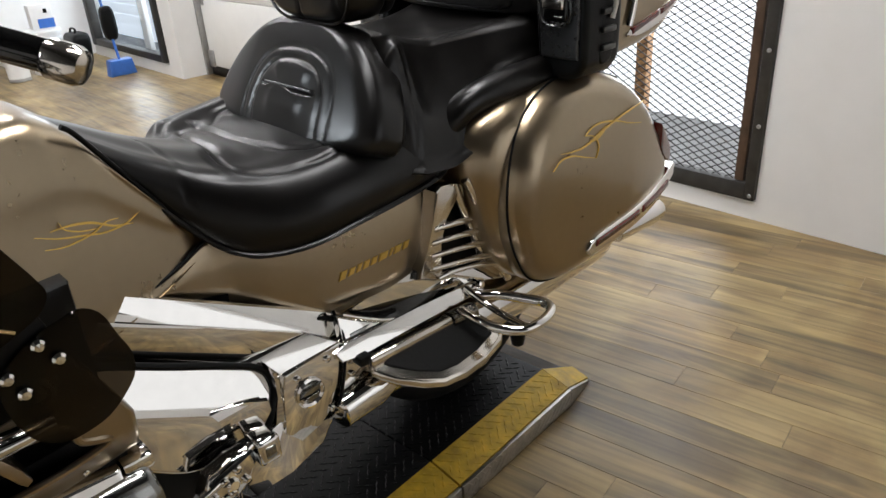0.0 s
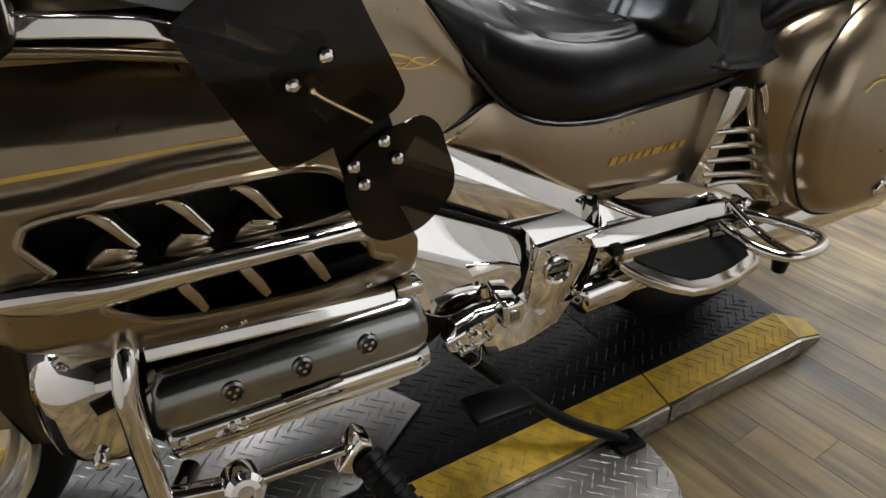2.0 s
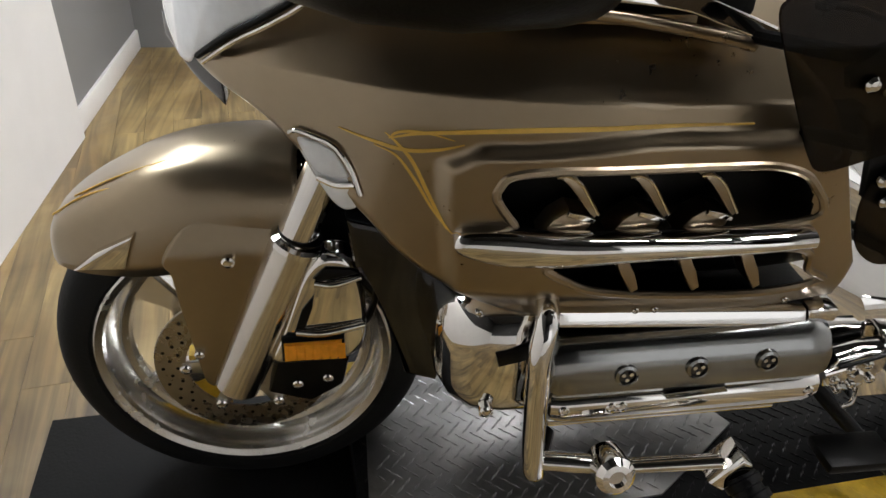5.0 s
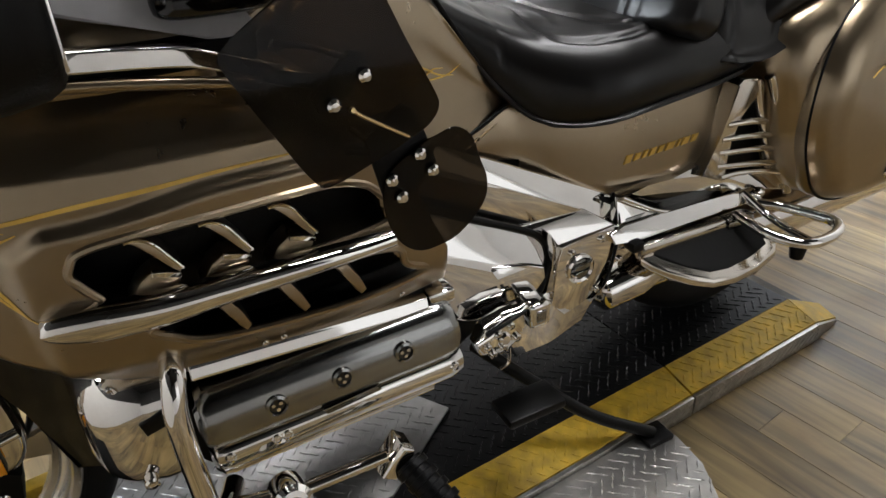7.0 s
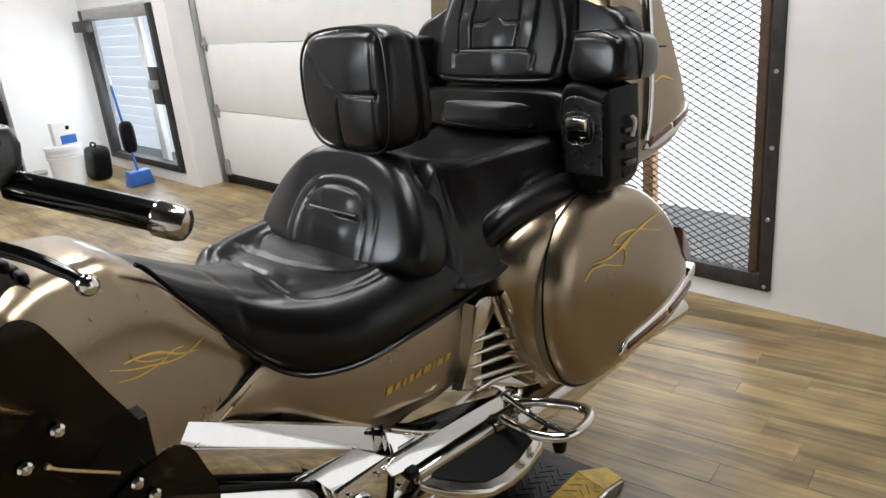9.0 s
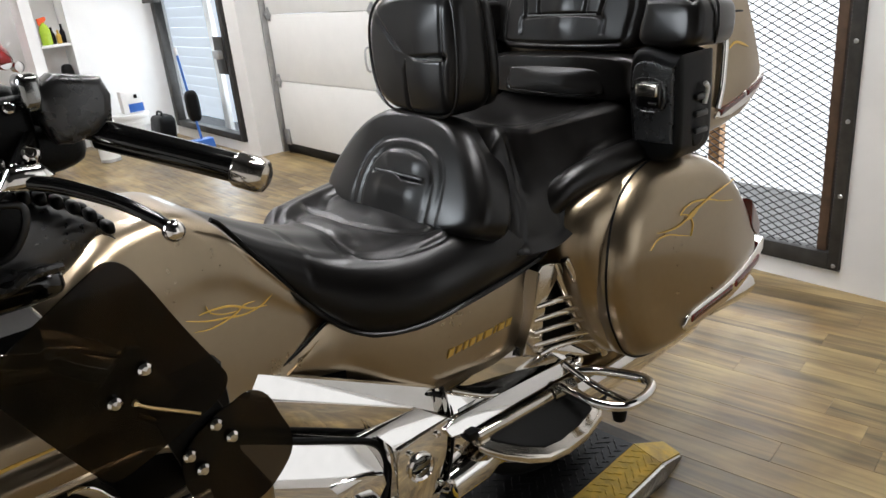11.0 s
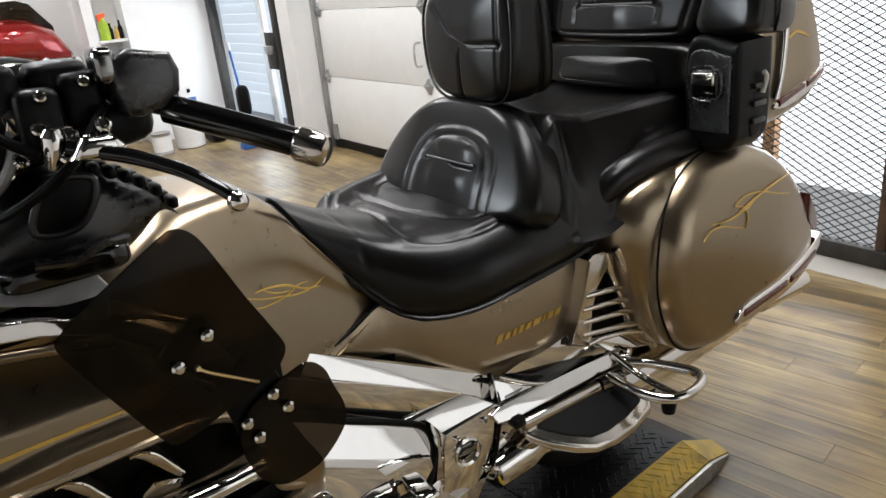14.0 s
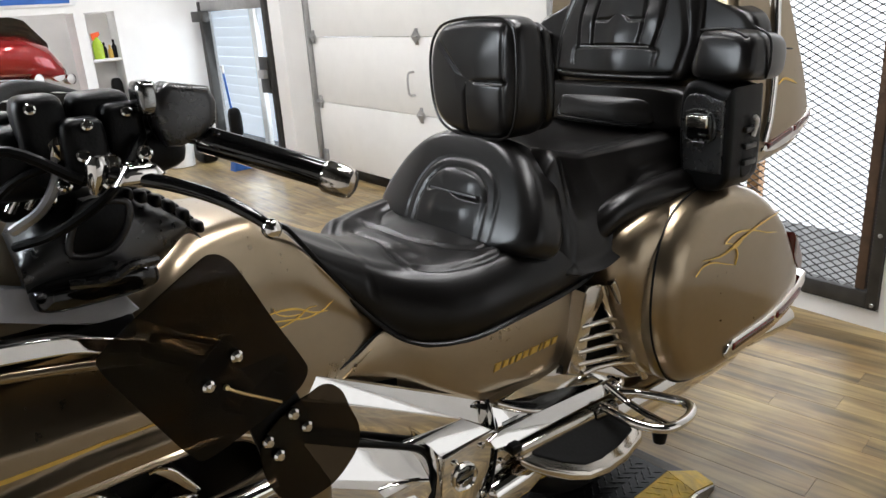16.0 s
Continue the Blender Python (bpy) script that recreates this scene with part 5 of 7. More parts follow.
def midriff():
    c = skin("side_cover", [(0.975, 0.738), (1.00, 0.747), (1.055, 0.764), (1.112, 0.789), (1.16, 0.80), (1.30, 0.80), (1.43, 0.80), (1.555, 0.80)], [(0.975, 0.734), (1.007, 0.728), (1.103, 0.683), (1.196, 0.640), (1.30, 0.586), (1.36, 0.568), (1.435, 0.580), (1.493, 0.600), (1.525, 0.66), (1.555, 0.75)], COVERY, PAINT, bike, "bronze side cover with a gold badge", 60, 20, 0.004, 0.03)
    # the gold badge, as plain slanted bars
    x = 1.312
    for w, h in ((0.015, 0.016), (0.013, 0.013), (0.010, 0.014), (0.013, 0.014), (0.013, 0.013), (0.020, 0.014), (0.006, 0.013), (0.016, 0.014), (0.013, 0.014)):
        z = 0.665 + 0.105 * (x - 1.312)
        y = COVERY(x, z, 0.5) - 0.001
        bar = prism("badge_bar", [(x, z - h / 2), (x + w, z - h / 2 + 0.001), (x + w + 0.007, z + h / 2 + 0.001), (x + 0.007, z + h / 2)], y - 0.003, y + 0.004, "y", GOLD, c, "raised gold badge bar", 0.001, 1)
        x += w + 0.0045
    # chrome frame cover: flat mirror facets that meet at creases
    def slant(x):
        return -0.184 - 0.13 * (x - 1.02)

    def band_y(x, z):
        return slant(x) - 0.36 * (0.728 - 0.485 * (x - 1.007) - z)

    def wedge_y(x, z):
        return slant(x) - 0.018

    def panel_y(x, z, v=0.5):
        d = 0.671 - 0.53 * (x - 0.941) - z
        return wedge_y(x, z) - 0.010 - 0.12 * d - 0.30 * (0.085 - math.log1p(math.exp(90 * (0.085 - d))) / 90)
    f = facet("chrome_frame_cover", [(1.150, 0.554), (1.205, 0.560), (1.268, 0.566), (1.256, 0.507), (1.240, 0.449), (1.205, 0.420), (1.160, 0.408), (1.132, 0.440), (1.136, 0.470), (1.142, 0.520)], lambda x, z: -0.258 + 0.02 * (z - 0.5), CHROME, bike, "large mirror-chrome frame cover in flat facets", 0.03)
    facet("upper_band", [(0.86, 0.812), (0.96, 0.764), (1.106, 0.692), (1.287, 0.603), (1.281, 0.555), (1.221, 0.595), (1.046, 0.681), (0.86, 0.772)], band_y, CHROME, f, "bright upper band of the cover")
    facet("wedge_facet", [(0.86, 0.773), (1.046, 0.682), (1.219, 0.597), (1.098, 0.588), (0.941, 0.671), (0.86, 0.712)], wedge_y, CHROME, f, "mirror facet tapering to a point")
    facet("lower_facet", [(1.090, 0.594), (1.217, 0.599), (1.281, 0.556), (1.268, 0.562), (1.205, 0.556), (1.150, 0.550), (1.125, 0.575)], lambda x, z: wedge_y(x, z) - 0.55 * (0.600 - z), CHROME, f, "bright lower facet", 0.014, 0.0004)
    facet("side_strip", [(1.122, 0.592), (1.154, 0.548), (1.145, 0.514), (1.136, 0.467), (1.112, 0.477), (1.129, 0.523), (1.130, 0.558)], lambda x, z: -0.254 + 0.35 * (x - 1.145), CHROME, f, "narrow chrome strip beside the gasket", 0.03)
    ring = [(0.86, 0.700), (0.905, 0.680), (0.931, 0.668), (0.982, 0.643), (1.068, 0.603), (1.122, 0.572), (1.133, 0.539), (1.116, 0.507), (1.096, 0.481), (1.048, 0.471), (0.996, 0.457)]
    tube("gasket", [(x, panel_y(x, z) - 0.002, z) for x, z in ring], 0.0065, BLACK, f, "black gasket line")
    skin("lower_chrome_panel", [(0.865, 0.696), (0.931, 0.666), (0.982, 0.641), (1.068, 0.601), (1.120, 0.570), (1.131, 0.539)], [(0.865, 0.55), (0.90, 0.500), (0.98, 0.460), (1.048, 0.473), (1.096, 0.484), (1.131, 0.536)], panel_y, CHROME, f, "bulging chrome side panel", 50, 40, 0.006, 0.05)
    facet("panel_pocket", [(0.965, 0.512), (0.981, 0.540), (1.016, 0.552), (1.076, 0.543), (1.108, 0.534), (1.110, 0.512), (1.088, 0.486), (1.038, 0.478), (0.982, 0.488)], lambda x, z: panel_y(1.04, 0.515) - 0.12 * (0.515 - z) - 0.19 * (x - 1.04) - 0.002, CHROME, f, "raised pocket plate", 0.008, 0.003)
    facet("lower_plate", [(1.069, 0.415), (1.104, 0.458), (1.135, 0.462), (1.160, 0.420), (1.241, 0.419), (1.204, 0.374), (1.13, 0.355), (1.055, 0.349), (1.039, 0.388)], lambda x, z: -0.252 - 0.12 * (0.42 - z), CHROME, f, "mirror-chrome lower plate", 0.02, 0.004)
    lathe("emblem_ring", [(0.022, -0.002), (0.0275, 0.0), (0.029, 0.004), (0.0255, 0.006), (0.021, 0.003), (0.020, -0.002)], (1.190, -0.260, 0.500), (0, -1, 0.02), CHROME, f, "chrome emblem ring", n=32)
    for wing in ([(1.170, 0.503), (1.180, 0.511), (1.197, 0.510), (1.212, 0.516), (1.206, 0.503), (1.190, 0.500)], [(1.172, 0.494), (1.188, 0.497), (1.207, 0.499), (1.200, 0.488), (1.184, 0.484)]):
        prism("emblem_wing", wing, -0.268, -0.255, "y", SATIN, f, "", 0.0015)
    for x, z in ((1.171, 0.538), (1.236, 0.548), (1.232, 0.44)):
        screw((x, -0.260, z), 0.0065, f)
    tube("seam", [(1.285, -0.222, 0.612), (1.283, -0.250, 0.556), (1.262, -0.262, 0.487), (1.243, -0.262, 0.430), (1.252, -0.258, 0.392), (1.285, -0.25, 0.375)], 0.0032, BLACK, f, "black seam")
    facet("rear_plate", [(1.288, 0.560), (1.330, 0.536), (1.335, 0.470), (1.300, 0.425), (1.258, 0.440), (1.268, 0.487)], lambda x, z: -0.252, CHROME, bike, "mirror-chrome plate behind the seam", 0.02)
    screw((1.288, -0.254, 0.485), 0.0065, bike, name="plate_screw")
    # black rail below the side cover
    tube("cover_seam", [(x, COVERY(x, z) - 0.001, z) for x, z in ((0.965, 0.735), (1.007, 0.724), (1.103, 0.679), (1.196, 0.636), (1.270, 0.598), (1.288, 0.590))], 0.0080, BLACK, bike, "black seam under the side cover")
    tube("cover_tip_seam", [(x, COVERY(x, z) + 0.002, z) for x, z in ((0.968, 0.741), (1.00, 0.752), (1.05, 0.766), (1.10, 0.788), (1.118, 0.797))], 0.004, BLACK, bike, "black seam between tank cover and side cover")
    # shift linkage
    lk = prism("shift_linkage", [(0.926, 0.462), (0.942, 0.494), (0.985, 0.504), (1.018, 0.507), (1.024, 0.472), (1.008, 0.446), (0.980, 0.426), (0.933, 0.440)], -0.318, -0.285, "y", CHROME, bike, "chrome shift linkage with bolts", 0.006, 3)
    tube("linkage_rod", [(0.925, -0.315, 0.466), (0.965, -0.312, 0.476), (1.03, -0.300, 0.500)], 0.0080, CHROME, lk, n=12, smooth_path=3)
    tube("linkage_cap", [(0.940, -0.322, 0.484), (0.975, -0.324, 0.496), (1.02, -0.320, 0.506)], 0.0035, BLACK, lk, "black edge", n=8, smooth_path=3)
    box("linkage_block", (1.033, -0.318, 0.455), (1.075, -0.27, 0.505), CHROME, lk, "", 0.008, 3)
    box("block_recess", (1.044, -0.3205, 0.468), (1.064, -0.312, 0.492), SATIN, lk, "", 0.003, 2)
    for x, z in ((0.945, 0.455), (0.965, 0.475), (0.99, 0.485), (1.003, 0.455), (0.975, 0.445), (0.955, 0.437)):
        screw((x, -0.320, z), 0.0075, lk)
    lathe("pivot", [(0, 0.008), (0.008, 0.008), (0.012, 0.004), (0.013, -0.01)], (0.978, -0.318, 0.462), (0, -1, 0.1), CHROME, lk, n=20)
    tube("lever", [(0.985, -0.322, 0.440), (0.975, -0.336, 0.424), (0.958, -0.338, 0.418)], 0.0035, CHROME, lk, n=8)
    for ob in (lk, *lk.children):
        for q in ob.data.vertices:
            q.co += Vector((0.022, 0.012, -0.014))
    # swoosh and louvred cowl
    def sw_y(x, z):
        return -0.250 - 0.02 * (x - 1.5)
    s = facet("chrome_swoosh", [(1.285, 0.614), (1.345, 0.618), (1.40, 0.617), (1.440, 0.620), (1.462, 0.632), (1.500, 0.612), (1.508, 0.597), (1.553, 0.596), (1.620, 0.584), (1.684, 0.568), (1.712, 0.520), (1.620, 0.545), (1.548, 0.560), (1.464, 0.580), (1.39, 0.594), (1.33, 0.603)], lambda x, z: sw_y(x, z) - 0.30 * (0.60 - z) * 0.5, CHROME, bike, "chrome swoosh under the side cover", 0.02, 0.004)
    facet("swoosh_recess", [(1.31, 0.602), (1.39, 0.592), (1.464, 0.578), (1.548, 0.558), (1.545, 0.535), (1.434, 0.546), (1.37, 0.562)], lambda x, z: -0.243, GLOSSBLACK, s, "dark recess", 0.01)
    tube("lower_rim", [(1.288, -0.246, 0.610), (1.325, -0.250, 0.588), (1.375, -0.254, 0.562), (1.434, -0.256, 0.546), (1.52, -0.256, 0.532), (1.58, -0.255, 0.524)], 0.0048, CHROME, s, "bright lower rim", n=10)
    v = prism("vent_backing", [(1.530, 0.735), (1.600, 0.750), (1.680, 0.575), (1.510, 0.610)], -0.238, -0.20, "y", BLACK, bike, "chrome louvred cowl with black openings", 0.004)
    prism("cowl_side", [(1.519, 0.779), (1.533, 0.788), (1.570, 0.783), (1.582, 0.755), (1.571, 0.738), (1.551, 0.734), (1.537, 0.718), (1.526, 0.67), (1.516, 0.628), (1.530, 0.606), (1.509, 0.592), (1.459, 0.614), (1.483, 0.640), (1.505, 0.690)], -0.262, -0.225, "y", BRUSHED, v, "", 0.006, 3)
    tube("cowl_rail", [(1.596, -0.262, 0.782), (1.606, -0.264, 0.768), (1.640, -0.268, 0.690), (1.672, -0.268, 0.618), (1.714, -0.262, 0.516)], 0.0095, BRUSHED, v, n=14)
    tube("cowl_rail", [(1.575, -0.252, 0.778), (1.586, -0.254, 0.740), (1.604, -0.256, 0.690), (1.630, -0.256, 0.625), (1.650, -0.254, 0.585)], 0.0095, BRUSHED, v, n=14)
    tube("cowl_rail", [(1.597, -0.246, 0.770), (1.624, -0.248, 0.700), (1.652, -0.248, 0.630), (1.672, -0.248, 0.580)], 0.006, SATIN, v, n=10)
    tube("cowl_base", [(1.512, -0.262, 0.598), (1.555, -0.266, 0.599), (1.62, -0.268, 0.588), (1.686, -0.266, 0.567)], 0.006, CHROME, v, n=12)
    for (xa, za), (xb, zb) in (((1.512, 0.704), (1.604, 0.694)), ((1.503, 0.677), (1.622, 0.662)), ((1.500, 0.650), (1.643, 0.630)), ((1.500, 0.622), (1.664, 0.594))):
        tube("louvre", [(xa, -0.258, za), ((xa + xb) / 2, -0.270, (za + zb) / 2 + 0.006), (xb, -0.266, zb)], 0.0064, BRUSHED, v, n=12)
    # passenger floorboard, hanging a little outwards
    ring = [(1.314, -0.268), (1.309, -0.288), (1.318, -0.302), (1.345, -0.325), (1.380, -0.350), (1.42, -0.368), (1.47, -0.374), (1.53, -0.369), (1.590, -0.357), (1.605, -0.345), (1.600, -0.320), (1.585, -0.262), (1.40, -0.258), (1.325, -0.258)]
    b = prism("passenger_floorboard", ring, 0.488, 0.508, "z", BRUSHED, bike, "chrome passenger floorboard with black rubber mat", 0.007, 3)
    mt = prism("rubber_mat", [(1.330, -0.284), (1.345, -0.301), (1.385, -0.331), (1.423, -0.352), (1.465, -0.357), (1.525, -0.352), (1.578, -0.341), (1.582, -0.328), (1.565, -0.284), (1.45, -0.277), (1.345, -0.274)], 0.507, 0.512, "z", RUBBER, b, "black ribbed rubber mat", 0.002)
    for ob in (b, mt):
        for q in ob.data.vertices:
            q.co.z += 0.55 * (q.co.y + 0.27)
    a = facet("board_bracket", [(1.250, 0.552), (1.284, 0.561), (1.45, 0.557), (1.608, 0.553), (1.628, 0.528), (1.45, 0.531), (1.30, 0.530), (1.258, 0.534)], lambda x, z: -0.262 - 0.55 * (0.556 - z), CHROME, bike, "bright chrome floorboard bar", 0.02, 0.003)
    loft("hinge_tube", [oval(x, -0.278, z, hw, 0.0155, 3, 20) for x, z, hw in ((1.308, 0.507, 0.004), (1.312, 0.508, 0.014), (1.40, 0.506, 0.015), (1.515, 0.503, 0.015))], BRUSHED, a, "satin hinge barrel")
    loft("hinge_tube", [oval(x, -0.280, z, hw, 0.0175, 3, 20) for x, z, hw in ((1.519, 0.503, 0.017), (1.55, 0.501, 0.018), (1.586, 0.498, 0.018), (1.592, 0.497, 0.006))], SATIN, a, "satin hinge end")
    box("bracket_end", (1.285, -0.292, 0.515), (1.312, -0.262, 0.535), BLACK, a, "", 0.005)
    lathe("bracket_bolt", [(0, 0.006), (0.006, 0.006), (0.010, 0.003), (0.010, -0.008)], (1.618, -0.275, 0.545), (0.3, -1, 0.2), CHROME, a, n=16)
    facet("corner_plate", [(1.284, 0.608), (1.372, 0.562), (1.380, 0.548), (1.326, 0.553), (1.284, 0.541), (1.280, 0.560)], lambda x, z: -0.236 - 0.35 * (0.60 - z), CHROME, bike, "chrome corner plate", 0.02)
    facet("plate_slot", [(1.298, 0.566), (1.345, 0.566), (1.318, 0.556), (1.294, 0.548)], lambda x, z: -0.2375 - 0.35 * (0.60 - z), SATIN, bike, "dark slot in the corner plate", 0.01, 0.001)
    # bag guard loop
    tube("bag_guard", [(1.600, -0.245, 0.535), (1.605, -0.275, 0.526), (1.64, -0.305, 0.521), (1.665, -0.355, 0.520), (1.680, -0.395, 0.519), (1.670, -0.420, 0.516), (1.63, -0.430, 0.512), (1.58, -0.418, 0.510), (1.548, -0.365, 0.513), (1.54, -0.29, 0.525)], 0.0105, CHROME, bike, "chrome bag guard loop", n=16)
    tube("bag_guard_stay", [(1.58, -0.265, 0.55), (1.595, -0.31, 0.522), (1.60, -0.36, 0.51), (1.60, -0.418, 0.508)], 0.0075, CHROME, bike, "chrome bag guard stay", n=14)
    lathe("guard_foot", [(0, -0.02), (0.013, -0.02), (0.016, 0.0), (0.013, 0.012)], (1.585, -0.405, 0.492), (0, 0, 1), BLACK, bike, "black rubber stop", n=14)
    # exhaust
    m = loft("muffler", [oval(x, -0.205, z, r, r, 2.2, 28) for x, z, r in ((1.255, 0.425, 0.03), (1.262, 0.425, 0.052), (1.30, 0.425, 0.055), (1.40, 0.42, 0.055), (1.8, 0.43, 0.056), (2.10, 0.44, 0.050), (2.14, 0.442, 0.040))], CHROME, bike, "chrome muffler")
    loft("muffler_front", [oval(x, -0.24, z, r, r * 0.8, 2.4, 24) for x, z, r in ((1.235, 0.42, 0.02), (1.25, 0.42, 0.046), (1.33, 0.43, 0.05), (1.375, 0.445, 0.046), (1.385, 0.45, 0.02))], CHROME, m, "chrome muffler shield")
    loft("rear_tip", [oval(x, -0.235, z, r, r * 0.8, 2.4, 24) for x, z, r in ((2.16, 0.455, 0.03), (2.30, 0.462, 0.042), (2.345, 0.465, 0.040), (2.35, 0.465, 0.02))], CHROME, m, "chrome exhaust tip")
    # rear wheel
    prof = [(0.20, -0.08)] + [(0.215 + 0.095 * math.sin(math.pi * i / 14) ** 0.7, -0.09 * math.cos(math.pi * i / 14)) for i in range(15)] + [(0.20, 0.08)]
    w = lathe("rear_wheel", prof, (1.75, 0, LIFT + 0.312), (0, 1, 0), RUBBER, bike, "black rear tyre", 48, 60)
    lathe("rim", [(0.05, -0.05), (0.20, -0.06), (0.21, -0.08), (0.20, -0.085), (0.18, 0.0), (0.20, 0.085), (0.05, 0.05)], (1.75, 0, LIFT + 0.312), (0, 1, 0), ALLOY, w, n=40)


midriff()


def tank_and_seat():
    top = hermite([(0.66, 0.985), (0.72, 1.03), (0.80, 1.055), (0.90, 1.05), (0.955, 1.020), (1.0, 0.957), (1.06, 0.872), (1.130, 0.782)])
    bot = hermite([(0.66, 0.72), (0.85, 0.715), (0.965, 0.732), (1.00, 0.739), (1.05, 0.752), (1.09, 0.766), (1.130, 0.777)])

    def TY(x, z, v=0.5):
        return -(0.170 - 0.26 * (x - 0.96)) + 0.13 * (z - 0.77) - 0.30 * max(0.0, 0.90 - x) ** 1.3
    rings = []
    for i in range(37):
        x = 0.66 + 0.470 * i / 36
        zt, zb = top(x), bot(x)
        h = zt - zb
        w = [-TY(x, z) for z in (zt - 0.10 * h, zt - 0.30 * h, zt - 0.6 * h, zb + 0.02 * h)]
        k = ease((x - 0.93) / 0.08)
        half = [(0, zt), (0.45 * w[0], zt - 0.002), ((0.74 + 0.22 * k) * w[0], zt - 0.03 * h), ((0.90 + 0.095 * k) * w[0], zt - 0.10 * h), ((0.975 + 0.024 * k) * w[1], zt - 0.26 * h), (w[1], zt - 0.40 * h), (w[2], zt - 0.65 * h), (w[3], zb + 0.02 * h), (w[3] - 0.003, zb), (0, zb)]
        pts = [(x, -y, z) for y, z in half] + [(x, y, z) for y, z in half[-2:0:-1]]
        rings.append(spline(pts, 4, True))
    t = loft("fuel_tank", rings, PAINT, bike, "bronze fuel tank cover with gold pinstripe")

    def TS(x, z, v=0.5):
        return TY(x, z) + 0.001
    for pts, w in (([(0.862, 0.902), (0.895, 0.886), (0.93, 0.876), (0.96, 0.868), (0.995, 0.868), (1.022, 0.878)], 0.0022), ([(0.885, 0.900), (0.915, 0.897), (0.945, 0.889), (0.975, 0.872), (1.005, 0.864)], 0.0032), ([(0.870, 0.880), (0.90, 0.872), (0.94, 0.874), (0.965, 0.882), (0.985, 0.880)], 0.0018), ([(0.90, 0.908), (0.905, 0.895), (0.925, 0.884), (0.95, 0.878)], 0.0018)):
        ribbon("pinstripe", pts, TS, w, GOLD, t, "gold pinstripe", 0.0016)
    tube("tank_seam", [(x, TY(x, z) + 0.002, z) for x, z in ((0.945, 1.028), (0.962, 1.012), (1.008, 0.945), (1.06, 0.868), (1.120, 0.787))], 0.0042, BLACK, bike, "black seam round the tank")
    # rider seat: narrow nose, wide hips
    st = [(0.950, 1.000, 1.022, 1.016, 0.070), (0.970, 0.975, 1.010, 1.004, 0.088), (1.00, 0.940, 0.994, 0.984, 0.106), (1.05, 0.872, 0.966, 0.952, 0.130), (1.10, 0.806, 0.942, 0.926, 0.158), (1.135, 0.772, 0.928, 0.908, 0.185), (1.17, 0.756, 0.918, 0.898, 0.212), (1.23, 0.757, 0.908, 0.894, 0.245), (1.30, 0.768, 0.902, 0.900, 0.264), (1.38, 0.778, 0.905, 0.908, 0.268), (1.48, 0.786, 0.915, 0.912, 0.262), (1.56, 0.798, 0.925, 0.92, 0.252), (1.62, 0.830, 0.92, 0.915, 0.215)]
    fs = [hermite([(s[0], s[k]) for s in st]) for k in range(1, 5)]
    rings = []
    for i in range(111):
        x = 0.950 + 0.670 * i / 110
        zb, zc, ze, w = (f(x) for f in fs)
        e = ze - zb
        half = [(0, zc), (0.26 * w, zc - 0.10 * (zc - ze)), (0.50 * w, ze + 0.25 * (zc - ze)), (0.66 * w, ze - 0.001), (0.80 * w, ze - 0.10 * e), (0.91 * w, ze - 0.30 * e), (0.965 * w, ze - 0.52 * e), (0.975 * w, zb + 0.24 * e), (0.945 * w, zb + 0.07 * e), (0.90 * w, zb), (0, zb)]
        pts = [(x, -y, z) for y, z in half] + [(x, y, z) for y, z in half[-2:0:-1]]
        rings.append(spline(pts, 6, True))
    s = loft("rider_seat", rings, LEATHER, bike, "black leather rider saddle with sewn panels", sharp=80)
    edge = [(1.215, 0.12), (1.190, 0.05), (1.192, -0.03), (1.180, -0.10), (1.190, -0.150), (1.240, -0.185), (1.31, -0.205), (1.42, -0.20)]
    mid = [(1.262, 0.16), (1.258, 0.06), (1.262, -0.03), (1.280, -0.11), (1.322, -0.165), (1.40, -0.175)]
    bead = [(x - 0.011, y) for x, y in edge[:5]]
    up = lambda x, y, z: z > 0.86
    far = [[(x, -y) for x, y in q] for q in (edge[3:], mid[3:])]
    crease(s, [(edge, 0.0045, 0.007), (bead, 0.004, -0.004), (mid, 0.005, 0.008), (far[0], 0.0045, 0.006), (far[1], 0.005, 0.006), ([(1.30, -0.10), (1.34, 0.0), (1.30, 0.10)], 0.05, -0.006), ([(1.215, -0.10), (1.22, 0.0), (1.215, 0.08)], 0.016, -0.004), ([(1.085, -0.02), (1.10, -0.09), (1.095, -0.16)], 0.003, 0.0025), ([(1.22, 0.200), (1.30, 0.222), (1.40, 0.222)], 0.045, -0.035)], (0, 1), up)
    tube("seat_welt", [(x, -0.955 * fs[3](x), fs[0](x) + 0.004) for x in (0.962, 1.0, 1.05, 1.10, 1.14, 1.19, 1.26, 1.34, 1.44, 1.54)], 0.0045, LEATHER, s, "glossy welt along the saddle edge", n=8)

    # lumbar bolster: a reclined arch with wings
    def lean_back(a, b, h):
        return Vector((1.362 + 0.58 * (b - 0.935) + 0.35 * max(0.0, abs(a) - 0.12) ** 1.5 - h * 0.86, a, b + h * 0.40 - 0.0))
    half = [(0.0, 1.097), (0.085, 1.093), (0.150, 1.072), (0.202, 1.035), (0.240, 0.988), (0.262, 0.942), (0.260, 0.912), (0.225, 0.896), (0.12, 0.892)]
    ring = half + [(-y, z) for y, z in half[:0:-1]]
    arch = [(-0.165, 0.900), (-0.165, 0.950), (-0.150, 0.998), (-0.105, 1.030), (-0.030, 1.040), (0.045, 1.030), (0.085, 0.998), (0.098, 0.950), (0.098, 0.900)]
    inner = [(y * 0.80 - 0.006, 0.905 + (z - 0.905) * 0.86) for y, z in arch]
